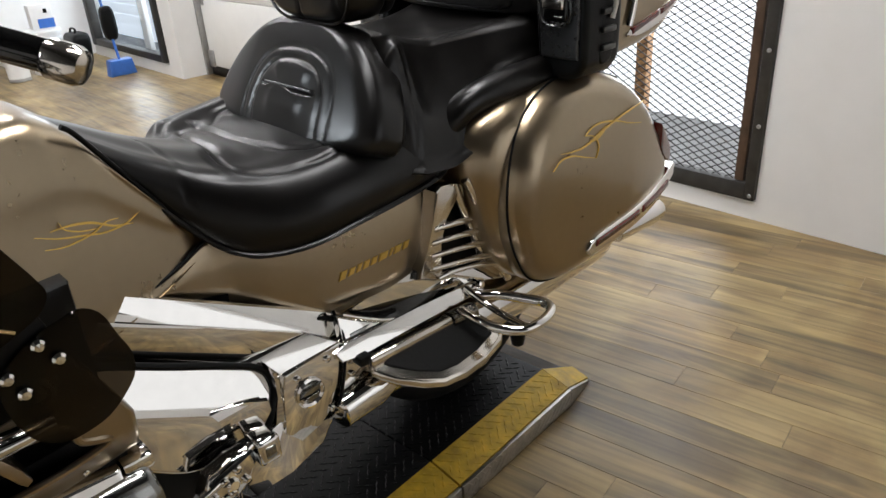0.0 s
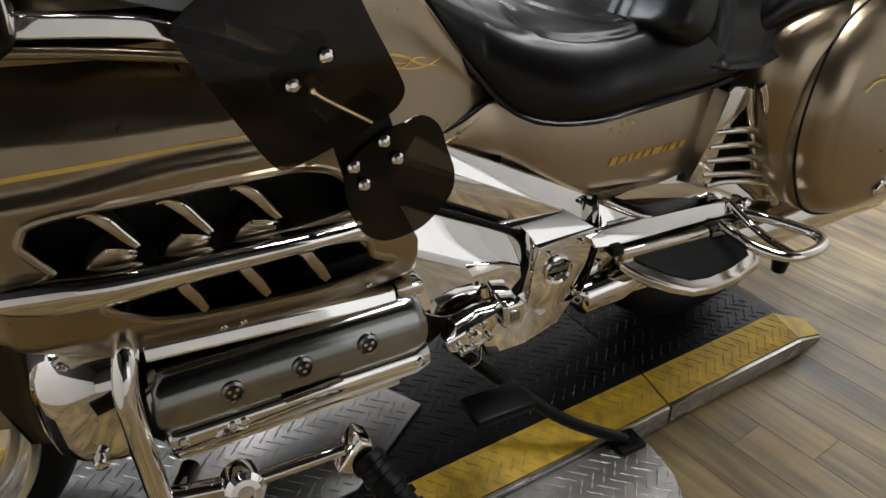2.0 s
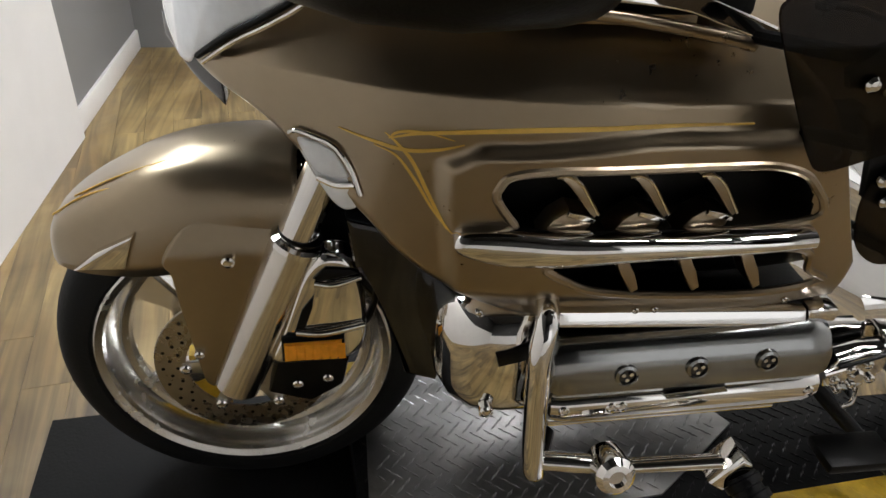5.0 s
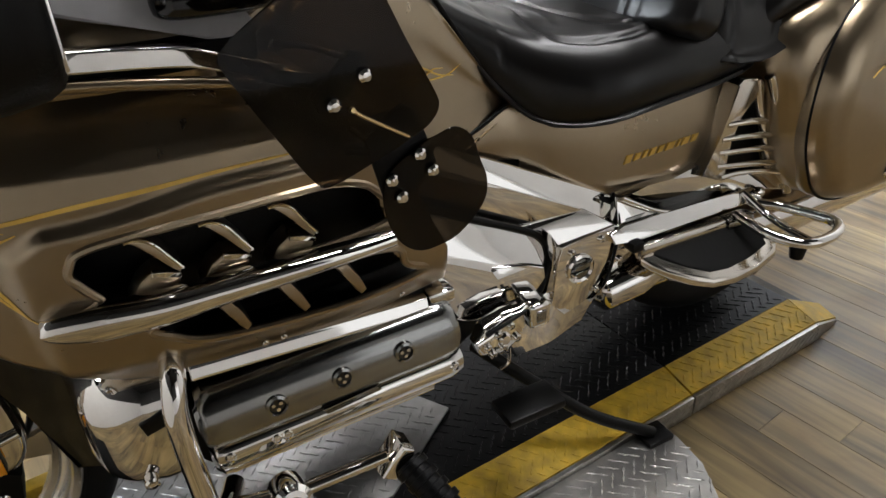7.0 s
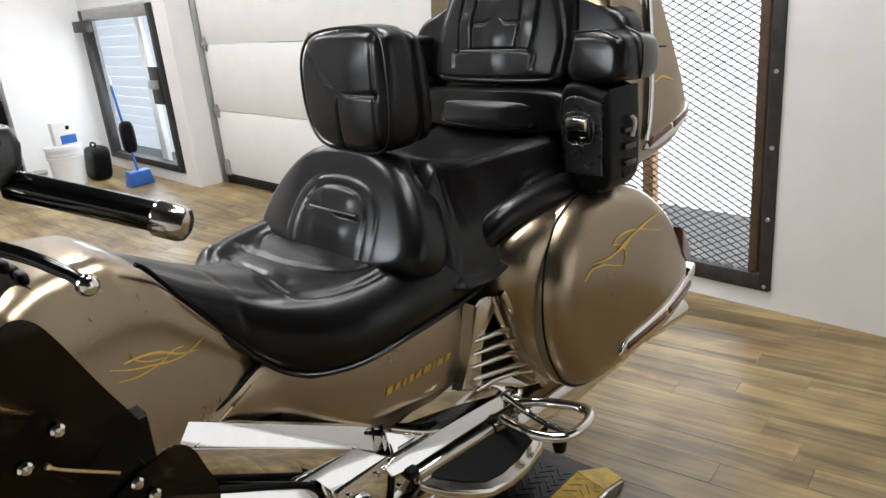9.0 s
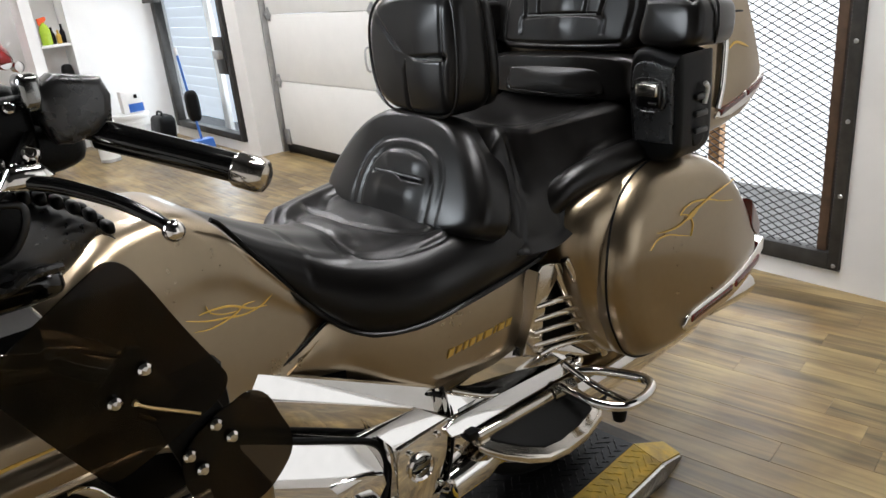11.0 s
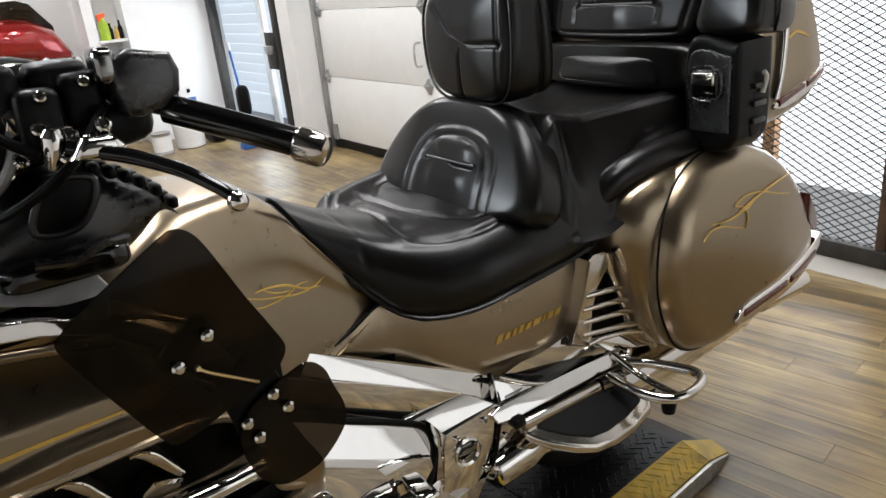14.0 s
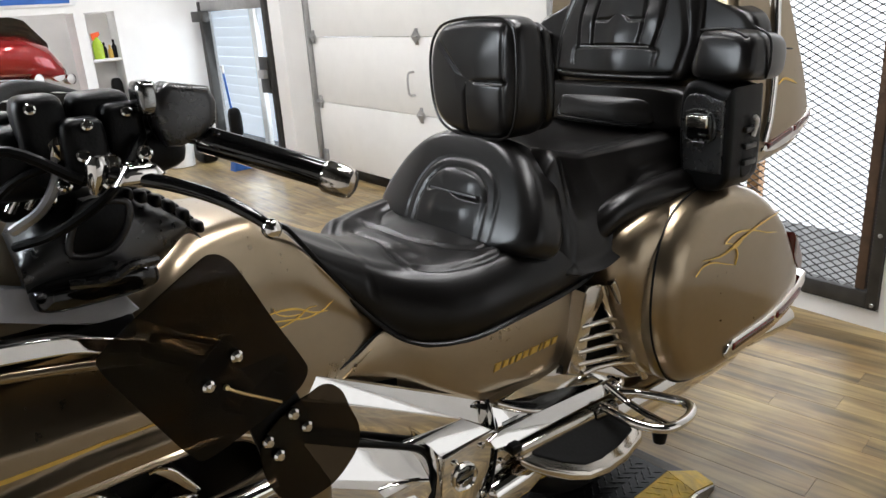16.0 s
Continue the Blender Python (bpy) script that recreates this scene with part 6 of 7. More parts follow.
    b = cushion("lumbar_bolster", ring, lean_back, LEATHER, bike, "black leather lumbar bolster with arched sewn panel", 0.105, 0.014, 0.030,
                [(arch, 0.004, 0.0028), (inner, 0.0035, 0.0045), ([(-0.112, 0.972), (0.048, 0.972)], 0.0035, 0.007), ([(-0.070, 1.0), (0.01, 1.0)], 0.018, -0.005), ([(-0.070, 0.945), (0.01, 0.945)], 0.018, -0.004)], 0.03)
    # highlight on the bolster seam, laid on as a thin grey tube
    tube("bright_seam", [lean_back(y, 0.975, 0.0135) for y in (-0.108, -0.03, 0.044)], 0.0022, SEAMSHINE, b, "grey line painted as a seam's highlight", n=8, smooth_path=3)

    # rider backrest
    def upright(a, b, h):
        k = (1.315 - b) / 0.235
        back = min(1.0, max(0.0, -h / 0.07))
        return Vector((1.440 + 0.012 * (1 - k) - h + 0.028 * k * back, a, b))
    ring = [(-0.146, 1.285), (-0.128, 1.310), (-0.09, 1.319), (0.0, 1.320), (0.075, 1.310), (0.112, 1.285), (0.129, 1.245), (0.130, 1.19), (0.120, 1.140), (0.096, 1.104), (0.055, 1.086), (-0.03, 1.080), (-0.095, 1.082), (-0.130, 1.096), (-0.146, 1.13), (-0.152, 1.20)]
    r = cushion("rider_backrest", ring, upright, LEATHER, bike, "upright black leather rider backrest", 0.085, 0.012, 0.030,
                [([(0.095, 1.285), (-0.012, 1.197)], 0.004, 0.004), ([(-0.012, 1.197), (-0.125, 1.197)], 0.004, 0.008), ([(-0.012, 1.197), (-0.008, 1.095)], 0.004, 0.007), ([(-0.118, 1.300), (-0.120, 1.10)], 0.004, 0.003), ([(-0.067, 1.15), (-0.067, 1.15)], 0.05, -0.005), ([(-0.06, 1.25), (-0.06, 1.25)], 0.05, -0.004)], 0.03)
    # grey tube drawn as the glint on the backrest seam
    tube("bright_seam", [upright(y, 1.194, 0.008) for y in (-0.012, -0.07, -0.125)], 0.0024, SEAMSHINE, r, "grey line painted as a seam's highlight", n=8, smooth_path=2)
    tube("backrest_piping", [upright(y * 0.985 - 0.0002, 1.2 + (z - 1.2) * 0.985, -0.006) for y, z in ring], 0.003, LEATHER, r, "sewn edge of the backrest", n=8, closed=True)
    cushion("back_shell", [(y * 0.93 - 0.001, 1.195 + (z - 1.2) * 0.93) for y, z in ring], lambda a, b_, h: upright(a, b_, h - 0.080), LEATHER, r, "rear shell of the backrest", 0.030, 0.0, 0.012)
    tube("backrest_stem", [(1.50, 0, 1.02), (1.505, 0, 1.12)], 0.018, BLACK, r, "", n=10, smooth_path=0)
    # passenger seat: its front wraps the bolster, its flanks flow down to the bags
    st = [(1.440, 0.83, 1.060, 0.195, 0.215), (1.50, 0.82, 1.066, 0.195, 0.254), (1.56, 0.815, 1.048, 0.172, 0.254), (1.64, 0.835, 1.030, 0.160, 0.252), (1.74, 0.85, 1.030, 0.165, 0.255), (1.82, 0.87, 1.036, 0.185, 0.258), (1.90, 0.88, 1.05, 0.205, 0.258)]
    fs = [hermite([(q[0], q[k]) for q in st]) for k in range(1, 5)]
    rings = []
    for i in range(81):
        x = 1.44 + 0.46 * i / 80
        zb, zt, wt, w = (f(x) for f in fs)
        if x < 1.56:
            zt -= 0.10 * (1 - (x - 1.44) / 0.12) ** 3
        half = [(0, zt - 0.008), (0.5 * wt, zt - 0.005), (0.82 * wt, zt + 0.001), (0.95 * wt, zt - 0.006), (1.02 * wt, zt - 0.022), (0.6 * wt + 0.4 * w, zt - 0.38 * (zt - zb)), (0.2 * wt + 0.8 * w, zt - 0.62 * (zt - zb)), (w, zb + 0.12 * (zt - zb)), (w, zb), (0, zb)]
        pts = [(x, -y, z) for y, z in half] + [(x, y, z) for y, z in half[-2:0:-1]]
        rings.append(spline(pts, 6, True))
    p = loft("passenger_seat", rings, LEATHER, bike, "black leather passenger seat with sloping flanks", sharp=80)
    crease(p, [([(1.62, 0.12), (1.60, 0.0), (1.615, -0.11), (1.66, -0.135), (1.78, -0.138), (1.86, -0.14)], 0.0045, 0.006), ([(1.655, 0.10), (1.645, 0.0), (1.655, -0.085), (1.70, -0.110), (1.86, -0.112)], 0.004, 0.005), ([(1.75, 0.0), (1.75, -0.03)], 0.05, -0.004)], (0, 1), lambda x, y, z: z > 0.98)
    crease(p, [([(1.518, 1.05), (1.522, 1.0), (1.515, 0.95), (1.495, 0.86), (1.47, 0.79)], 0.003, 0.004), ([(1.60, 0.86), (1.68, 0.93), (1.78, 0.975), (1.88, 0.99)], 0.004, 0.005)], (0, 2), lambda x, y, z: y < -0.15)
    c = cushion("lower_cushion", [(0.215, 1.05), (0.22, 1.09), (0.212, 1.135), (0.0, 1.142), (-0.205, 1.138), (-0.225, 1.09), (-0.21, 1.048), (0.0, 1.040)], lambda a, b_, h: Vector((1.868 - h, a, b_)), LEATHER, bike, "black leather lower back cushion", 0.06, 0.006, 0.018)
    cushion("cushion_roll", [(0.142, 1.058), (0.146, 1.09), (0.138, 1.118), (0.0, 1.124), (-0.138, 1.120), (-0.148, 1.09), (-0.140, 1.056), (0.0, 1.051)], lambda a, b_, h: Vector((1.846 - h + 0.35 * (b_ - 1.05), a, b_)), LEATHER, c, "padded roll", 0.03, 0.014, 0.014, [([(0.125, 1.062), (0.128, 1.113), (-0.125, 1.115), (-0.128, 1.060), (0.125, 1.062)], 0.0025, 0.003)])

    # passenger backrest with wings
    def tall(a, b_, h):
        return Vector((1.893 + 0.32 * (b_ - 1.17) - h + 0.25 * max(0.0, abs(a) - 0.13) ** 1.4, a, b_))
    half = [(0.0, 1.50), (0.09, 1.49), (0.15, 1.45), (0.185, 1.385), (0.205, 1.30), (0.212, 1.22), (0.200, 1.160), (0.14, 1.148)]
    ring = half + [(0.0, 1.146)] + [(-y, z) for y, z in half[:0:-1]]
    lines = [([(-0.17, 1.166), (0.0, 1.163), (0.17, 1.166)], 0.004, 0.007), ([(-0.122, 1.188), (-0.106, 1.224), (0.106, 1.224), (0.122, 1.188)], 0.0035, 0.006), ([(-0.068, 1.226), (-0.074, 1.29), (-0.062, 1.40)], 0.0035, 0.006), ([(0.068, 1.226), (0.074, 1.29), (0.062, 1.40)], 0.0035, 0.006), ([(-0.070, 1.287), (0.070, 1.287)], 0.0035, 0.006), ([(-0.066, 1.346), (0.066, 1.346)], 0.0035, 0.006),
             ([(-0.112, 1.226), (-0.122, 1.29), (-0.110, 1.37), (-0.07, 1.41), (0.0, 1.42), (0.07, 1.41), (0.110, 1.37), (0.122, 1.29), (0.112, 1.226)], 0.004, 0.007)]
    for py, pz in ((0, 1.256), (0, 1.317), (0, 1.205), (0.094, 1.29), (-0.094, 1.29)):
        lines.append(([(py, pz), (py, pz)], 0.026, -0.005))
    for sg in (-1, 1):
        lines.append(([(sg * 0.185, 1.18), (sg * 0.19, 1.25), (sg * 0.160, 1.34), (sg * 0.13, 1.40)], 0.006, 0.005))
    k = cushion("passenger_backrest", ring, tall, LEATHER, bike, "tall black leather passenger backrest with sewn panels", 0.09, 0.012, 0.028, lines, 0.03, 190, 64)
    # painted highlight line along the passenger backrest seam
    tube("bright_seam", [tall(y, 1.225 + 0.001, 0.0095) for y in (-0.104, 0.0, 0.104)], 0.002, SEAMSHINE, k, "grey line painted as a seam's highlight", n=8, smooth_path=3)
    wing = [(0.0, 1.44), (0.10, 1.42), (0.165, 1.365), (0.25, 1.315), (0.315, 1.285), (0.335, 1.23), (0.30, 1.17), (0.15, 1.15), (0.0, 1.15)]
    cushion("backrest_wing", wing + [(-y, z) for y, z in wing[-2:0:-1]], lambda a, b_, h: Vector((1.935 + 0.25 * (b_ - 1.17) - h, a, b_)), LEATHER, k, "black leather wings behind the backrest", 0.07, 0.004, 0.02)


tank_and_seat()


def rear():
    lid_ring = [(1.672, 0.600), (1.652, 0.665), (1.648, 0.735), (1.662, 0.805), (1.700, 0.868), (1.765, 0.914), (1.86, 0.938), (1.96, 0.930), (2.05, 0.898), (2.125, 0.840), (2.190, 0.762), (2.248, 0.690), (2.286, 0.640), (2.268, 0.596), (2.18, 0.553), (2.05, 0.520), (1.90, 0.500), (1.79, 0.498), (1.715, 0.530)]
    body_ring = [(1.660, 0.575), (1.628, 0.640), (1.606, 0.720), (1.592, 0.800), (1.608, 0.862), (1.66, 0.902), (1.75, 0.925), (1.90, 0.930), (2.05, 0.890), (2.15, 0.790), (2.18, 0.680), (2.10, 0.560), (1.90, 0.512), (1.74, 0.512)]

    def BY(x, z, v=0.5):
        return -0.366 + 0.35 * max(0.0, x - 2.02) ** 1.6 + 1.0 * max(0, z - 0.74) ** 2
    for s in (1, -1):
        def outer(a, b_, h):
            return Vector((a, s * (BY(a, b_) + 0.010 - h), b_))

        def inner(a, b_, h):
            return Vector((a, s * (-0.316 + 0.22 * max(0.0, 1.70 - a) + 0.9 * max(0, b_ - 0.76) ** 2 - h), b_))
        bag = cushion("saddlebag", lid_ring, outer, PAINT, bike, "bronze hard saddlebag with gold pinstripe and chrome strip", 0.070, 0.010, 0.062, (), 0.004, 160, 30)
        cushion("bag_body", body_ring, inner, PAINT, bag, "bronze bag body before the lid", 0.21, 0.004, 0.060, (), 0.02, 130, 16)
        tube("lid_seam", [outer(1.86 + (x - 1.86) * 0.982, 0.72 + (z - 0.72) * 0.982, -0.034) for x, z in lid_ring[-3:] + lid_ring[:9]], 0.0024, BLACK, bag, "dark gap between lid and body", n=8)
        if s > 0:
            def stripe(pts, w):
                ribbon("pinstripe", pts, BY, w, GOLD, bag, "gold pinstripe", 0.0015)
            stripe([(1.742, 0.778), (1.768, 0.793), (1.805, 0.793), (1.845, 0.780), (1.882, 0.768)], 0.0032)
            stripe([(1.884, 0.767), (1.894, 0.788), (1.888, 0.806), (1.872, 0.818), (1.852, 0.822)], 0.0036)
            stripe([(1.768, 0.806), (1.81, 0.801), (1.85, 0.802), (1.90, 0.815), (1.95, 0.828), (2.01, 0.838), (2.075, 0.846)], 0.0040)
            stripe([(1.852, 0.822), (1.875, 0.833), (1.91, 0.836), (1.96, 0.828), (2.01, 0.812), (2.055, 0.802)], 0.0034)
            stripe([(1.868, 0.806), (1.895, 0.812), (1.925, 0.824)], 0.010)
            fr = skin("chrome_strip", [(1.862, 0.560), (1.880, 0.578), (2.00, 0.594), (2.14, 0.613), (2.272, 0.640)], [(1.862, 0.554), (1.876, 0.541), (2.00, 0.551), (2.14, 0.570), (2.272, 0.610)], lambda x, z, v: BY(x, 0.6) - 0.004, CHROME, bag, "chrome frame of the side light", 30, 6, 0.006, 0.03)
            for p, q in ((1.890, 2.060), (2.078, 2.225)):
                o, e = 0.558 + 0.100 * (p - 1.875), 0.558 + 0.112 * (q - 1.875)
                skin("side_light", [(p, o + 0.017), (q, e + 0.014)], [(p, o + 0.0), (q, e - 0.002)], lambda x, z, v: BY(x, 0.6) - 0.008, REDLENS, fr, "dark red side light", 12, 5, 0.004, 0.02)
            skin("tail_lens", [(2.180, 0.765), (2.215, 0.728), (2.255, 0.680)], [(2.180, 0.70), (2.215, 0.664), (2.255, 0.646)], lambda x, z, v: BY(x, 0.7) + 0.004, REDLENS, bag, "red tail lens", 10, 8, 0.006, 0.02)
    for s in (1, -1):
        tube("side_fillet", [(1.575, -s * 0.205, 0.845), (1.61, -s * 0.225, 0.895), (1.66, -s * 0.236, 0.922), (1.76, -s * 0.242, 0.935), (1.90, -s * 0.245, 0.938), (2.0, -s * 0.24, 0.93)], lambda t: 0.026 + 0.012 * t, LEATHER, bike, "black arched fillet between seat and bag", n=18)
    # trunk
    ring = [(1.975, 1.02), (1.972, 1.20), (1.985, 1.42), (2.06, 1.455), (2.13, 1.425), (2.19, 1.330), (2.245, 1.215), (2.300, 1.110), (2.332, 1.035), (2.310, 0.995), (2.24, 0.962), (2.12, 0.940), (2.01, 0.940)]

    def TRY(x, z):
        return -0.288 + 0.06 * max(0.0, z - 1.05) + 1.3 * max(0, x - 2.20) ** 2
    t = cushion("trunk", ring, lambda a, b_, h: Vector((a, TRY(a, b_) - h if h > -0.2 else -TRY(a, b_), b_)), PAINT, bike, "bronze top trunk with chrome trim", 0.56, 0.006, 0.030, (), 0.03, 150, 20)
    tube("trunk_trim", [(2.115, TRY(2.11, 1.4) - 0.004, 1.415), (2.118, TRY(2.12, 1.3) - 0.008, 1.30), (2.110, -0.292, 1.17), (2.098, -0.296, 1.06), (2.085, -0.294, 1.00)], 0.010, CHROME, t, "chrome trunk trim", n=12)
    tube("lid_line", [(2.13, TRY(2.13, 1.22) - 0.004, 1.205), (2.19, TRY(2.19, 1.2) - 0.004, 1.20), (2.235, TRY(2.235, 1.2) + 0.012, 1.195)], 0.0022, BLACK, t, "dark line of the lid", n=8)
    fr = skin("light_frame", [(2.080, 0.985), (2.12, 0.998), (2.22, 1.022), (2.318, 1.048)], [(2.080, 0.976), (2.12, 0.972), (2.22, 0.990), (2.318, 1.024)], lambda x, z, v: TRY(x, z) - 0.010, CHROME, t, "chrome light frame", 18, 6, 0.006, 0.03)
    for p, q in ((2.098, 2.198), (2.210, 2.296)):
        o, e = 0.980 + 0.235 * (p - 2.098), 0.980 + 0.235 * (q - 2.098)
        skin("trunk_light", [(p, o + 0.013), (q, e + 0.013)], [(p, o), (q, e + 0.002)], lambda x, z, v: TRY(x, z) - 0.0135, REDLENS, fr, "red trunk light", 12, 5, 0.003, 0.02)
    skin("trunk_lens", [(2.235, 1.19), (2.265, 1.135), (2.292, 1.085)], [(2.235, 1.12), (2.265, 1.085), (2.292, 1.068)], lambda x, z, v: TRY(x, z) + 0.010, REDLENS, t, "red trunk lens", 10, 6, 0.004, 0.02)
    ribbon("pinstripe", [(2.135, 1.125), (2.16, 1.135), (2.19, 1.128), (2.215, 1.118)], lambda x, z, v: TRY(x, z) - 0.007, 0.006, GOLD, t, "gold pinstripe", 0.0016)
    # luggage rack on the trunk
    for pts in ([(1.99, -0.22, 1.44), (2.0, -0.22, 1.475), (2.10, -0.21, 1.475), (2.17, -0.12, 1.465), (2.19, 0.0, 1.46), (2.17, 0.12, 1.465), (2.10, 0.21, 1.475), (2.0, 0.22, 1.475), (1.99, 0.22, 1.44)], [(2.01, -0.22, 1.475), (2.01, 0.22, 1.475)], [(2.09, -0.21, 1.475), (2.09, 0.21, 1.475)]):
        tube("rack_rail", pts, 0.009, CHROME, t, "chrome rack rail", n=10)
    tube("rack_post", [(2.08, -0.255, 1.20), (2.10, -0.27, 1.32), (2.10, -0.25, 1.44), (2.06, -0.22, 1.47)], 0.009, CHROME, t, "chrome rack post", n=10)
    # armrest pods over plastic side boxes
    for s in (1, -1):
        def front(a, b_, h, x0=1.845, lean=0.0):
            return Vector((x0 + lean * (b_ - 1.15) - h, s * a, b_))
        pod = [(-0.245, 1.175), (-0.250, 1.235), (-0.262, 1.262), (-0.33, 1.262), (-0.375, 1.246), (-0.385, 1.20), (-0.372, 1.168), (-0.31, 1.160)]
        a = cushion("armrest", pod, lambda p, q, h: Vector((1.852 - h + 0.16 * (q - 1.16) + 0.10 * max(0.0, -h - 0.13) * 0, s * (p + 0.25 * max(0.0, -h - 0.08) * (1 if p < -0.3 else 0)), q - 0.10 * max(0.0, -h - 0.05))), LEATHER, bike, "black padded armrest", 0.21, 0.008, 0.022, (), 0.05, 110, 20)
        tube("seam", [(1.868, s * -0.262, 1.264), (1.864, s * -0.33, 1.2655), (1.861, s * -0.372, 1.250)], 0.0028, LEATHER, a, n=8)
        tube("seam", [(1.93, s * -0.345, 1.266), (1.925, s * -0.382, 1.246), (1.922, s * -0.389, 1.20), (1.925, s * -0.380, 1.165)], 0.0028, LEATHER, a, n=8)
        ring = [(-0.240, 1.150), (-0.345, 1.150), (-0.356, 1.138), (-0.356, 0.985), (-0.346, 0.950), (-0.322, 0.932), (-0.262, 0.930), (-0.240, 0.950)]
        b = cushion("side_box", ring, lambda p, q, h: front(p, q, h, 1.846), BLACK, bike, "black plastic side box with latch", 0.125, 0.002, 0.014, (), 0.02, 110, 16)
        cushion("latch_plate", [(-0.252, 1.128), (-0.340, 1.128), (-0.344, 1.12), (-0.342, 0.99), (-0.335, 0.975), (-0.262, 0.975), (-0.252, 0.985)], lambda p, q, h: front(p, q, h, 1.839), DASH, b, "satin black lid of the box", 0.012, 0.001, 0.004, (), 0.002, 90, 6)
        box("latch_recess", (1.830, min(s * -0.322, s * -0.262), 1.046), (1.842, max(s * -0.322, s * -0.262), 1.100), GLOSSBLACK, b, "dark latch recess", 0.005, 3)
        tube("recess_rim", [(1.831, s * p, q) for p, q in ((-0.261, 1.045), (-0.323, 1.045), (-0.323, 1.101), (-0.261, 1.101))], 0.0022, DASH, b, "rim of the latch recess", n=6, closed=True, smooth_path=3)
        box("latch_tab", (1.822, min(s * -0.318, s * -0.266), 1.070), (1.834, max(s * -0.318, s * -0.266), 1.096), BRUSHED, b, "bright latch tab", 0.004, 3)
        tube("latch_hook", [(1.827, s * -0.316, 1.056), (1.826, s * -0.300, 1.056), (1.826, s * -0.296, 1.060)], 0.003, SATIN, b, n=6)
        cushion("side_bracket", [(1.892, 1.085), (1.938, 1.090), (1.945, 1.02), (1.935, 0.965), (1.900, 0.960), (1.888, 1.02)], lambda p, q, h: Vector((p, s * (-0.356 - h), q)), BLACK, b, "black hinge bracket", 0.02, 0.002, 0.005, (), 0.002, 60, 6)
        for q in (1.055, 1.02, 0.985):
            box("bracket_rib", (1.896, min(s * -0.365, s * -0.356), q), (1.938, max(s * -0.365, s * -0.356), q + 0.012), DASH, b, "", 0.003, 2)
        tube("bracket_tab", [(1.925, s * -0.362, 1.045), (1.928, s * -0.367, 1.075), (1.918, s * -0.367, 1.088)], 0.005, WHITEPL, b, "pale tab", n=8)


rear()


def deflectors():
    up = [(0.584, 1.050), (0.592, 1.064), (0.623, 1.085), (0.688, 1.123), (0.706, 1.130), (0.722, 1.122), (0.736, 1.098), (0.760, 1.044), (0.786, 0.991), (0.792, 0.972), (0.783, 0.956), (0.762, 0.944), (0.72, 0.928), (0.668, 0.912), (0.650, 0.924), (0.625, 0.968), (0.600, 1.015)]
    lo = [(0.770, 0.925), (0.795, 0.932), (0.817, 0.937), (0.836, 0.924), (0.846, 0.895), (0.855, 0.866), (0.850, 0.838), (0.822, 0.810), (0.796, 0.800), (0.765, 0.800), (0.740, 0.822), (0.728, 0.865), (0.735, 0.900)]
    for nm, ring, y, lab in (("upper_deflector", up, -0.512, "smoked acrylic upper wind deflector"), ("lower_deflector", lo, -0.499, "smoked acrylic lower wind deflector")):
        path = [(p.x, p.z) for p in spline([(x, 0, z) for x, z in ring], 4, True)]
        prism(nm, path, y - 0.002, y + 0.002, "y", SMOKE, bike, lab, 0.0)
    for x, y, z in ((0.714, -0.516, 1.017), (0.680, -0.516, 0.994), (0.772, -0.503, 0.918), (0.786, -0.503, 0.896), (0.738, -0.503, 0.896), (0.748, -0.503, 0.874)):
        lathe("deflector_screw", [(0, 0.0065), (0.0045, 0.006), (0.0072, 0.003), (0.0072, 0)], (x, y, z), (0, -1, 0), CHROME, bike, "domed chrome screw", n=14)
    b1 = facet("deflector_bracket", [(0.662, 1.002), (0.706, 1.040), (0.718, 1.036), (0.722, 1.020), (0.684, 0.984), (0.668, 0.986)], lambda x, z: -0.508, BLACK, bike, "black clamp bar of the upper deflector", 0.008, 0.002)
    b2 = facet("deflector_bracket", [(0.716, 0.944), (0.760, 0.972), (0.776, 0.962), (0.796, 0.900), (0.752, 0.862), (0.732, 0.872)], lambda x, z: -0.495, BLACK, bike, "black clamp plate of the lower deflector", 0.008, 0.002)
    tube("adjusting_rod", [(0.698, -0.518, 0.986), (0.712, -0.518, 0.975), (0.756, -0.514, 0.945)], 0.0018, BRASS, b1, "brassy adjusting rod", n=8, smooth_path=3)
    lathe("rod_end", [(0, 0.004), (0.0025, 0.004), (0.0035, 0.0), (0.0025, -0.004), (0, -0.004)], (0.698, -0.516, 0.986), (0, -1, 0.2), BRASS, b1, n=12)
    tube("adjusting_rod", [(0.640, -0.47, 1.045), (0.665, -0.49, 1.048), (0.700, -0.505, 1.034)], 0.0032, BRASS, b1, "brassy adjusting rod", n=8, smooth_path=3)
    lathe("rod_end", [(0, 0.008), (0.005, 0.008), (0.0065, 0.0), (0.005, -0.008), (0, -0.008)], (0.645, -0.475, 1.048), (0, -1, 0.2), BRASS, b1, n=12)
    tube("adjusting_rod", [(0.704, -0.485, 0.956), (0.722, -0.490, 0.938)], 0.0032, BRASS, b2, "brassy adjusting rod", n=8, smooth_path=0)
    for p in ([(0.66, -0.36, 0.985), (0.68, -0.45, 1.0), (0.690, -0.50, 1.012)], [(0.74, -0.36, 0.88), (0.75, -0.43, 0.90), (0.757, -0.488, 0.92)]):
        tube("deflector_stay", p, 0.008, BLACK, bike, "black deflector stay", n=8)


deflectors()


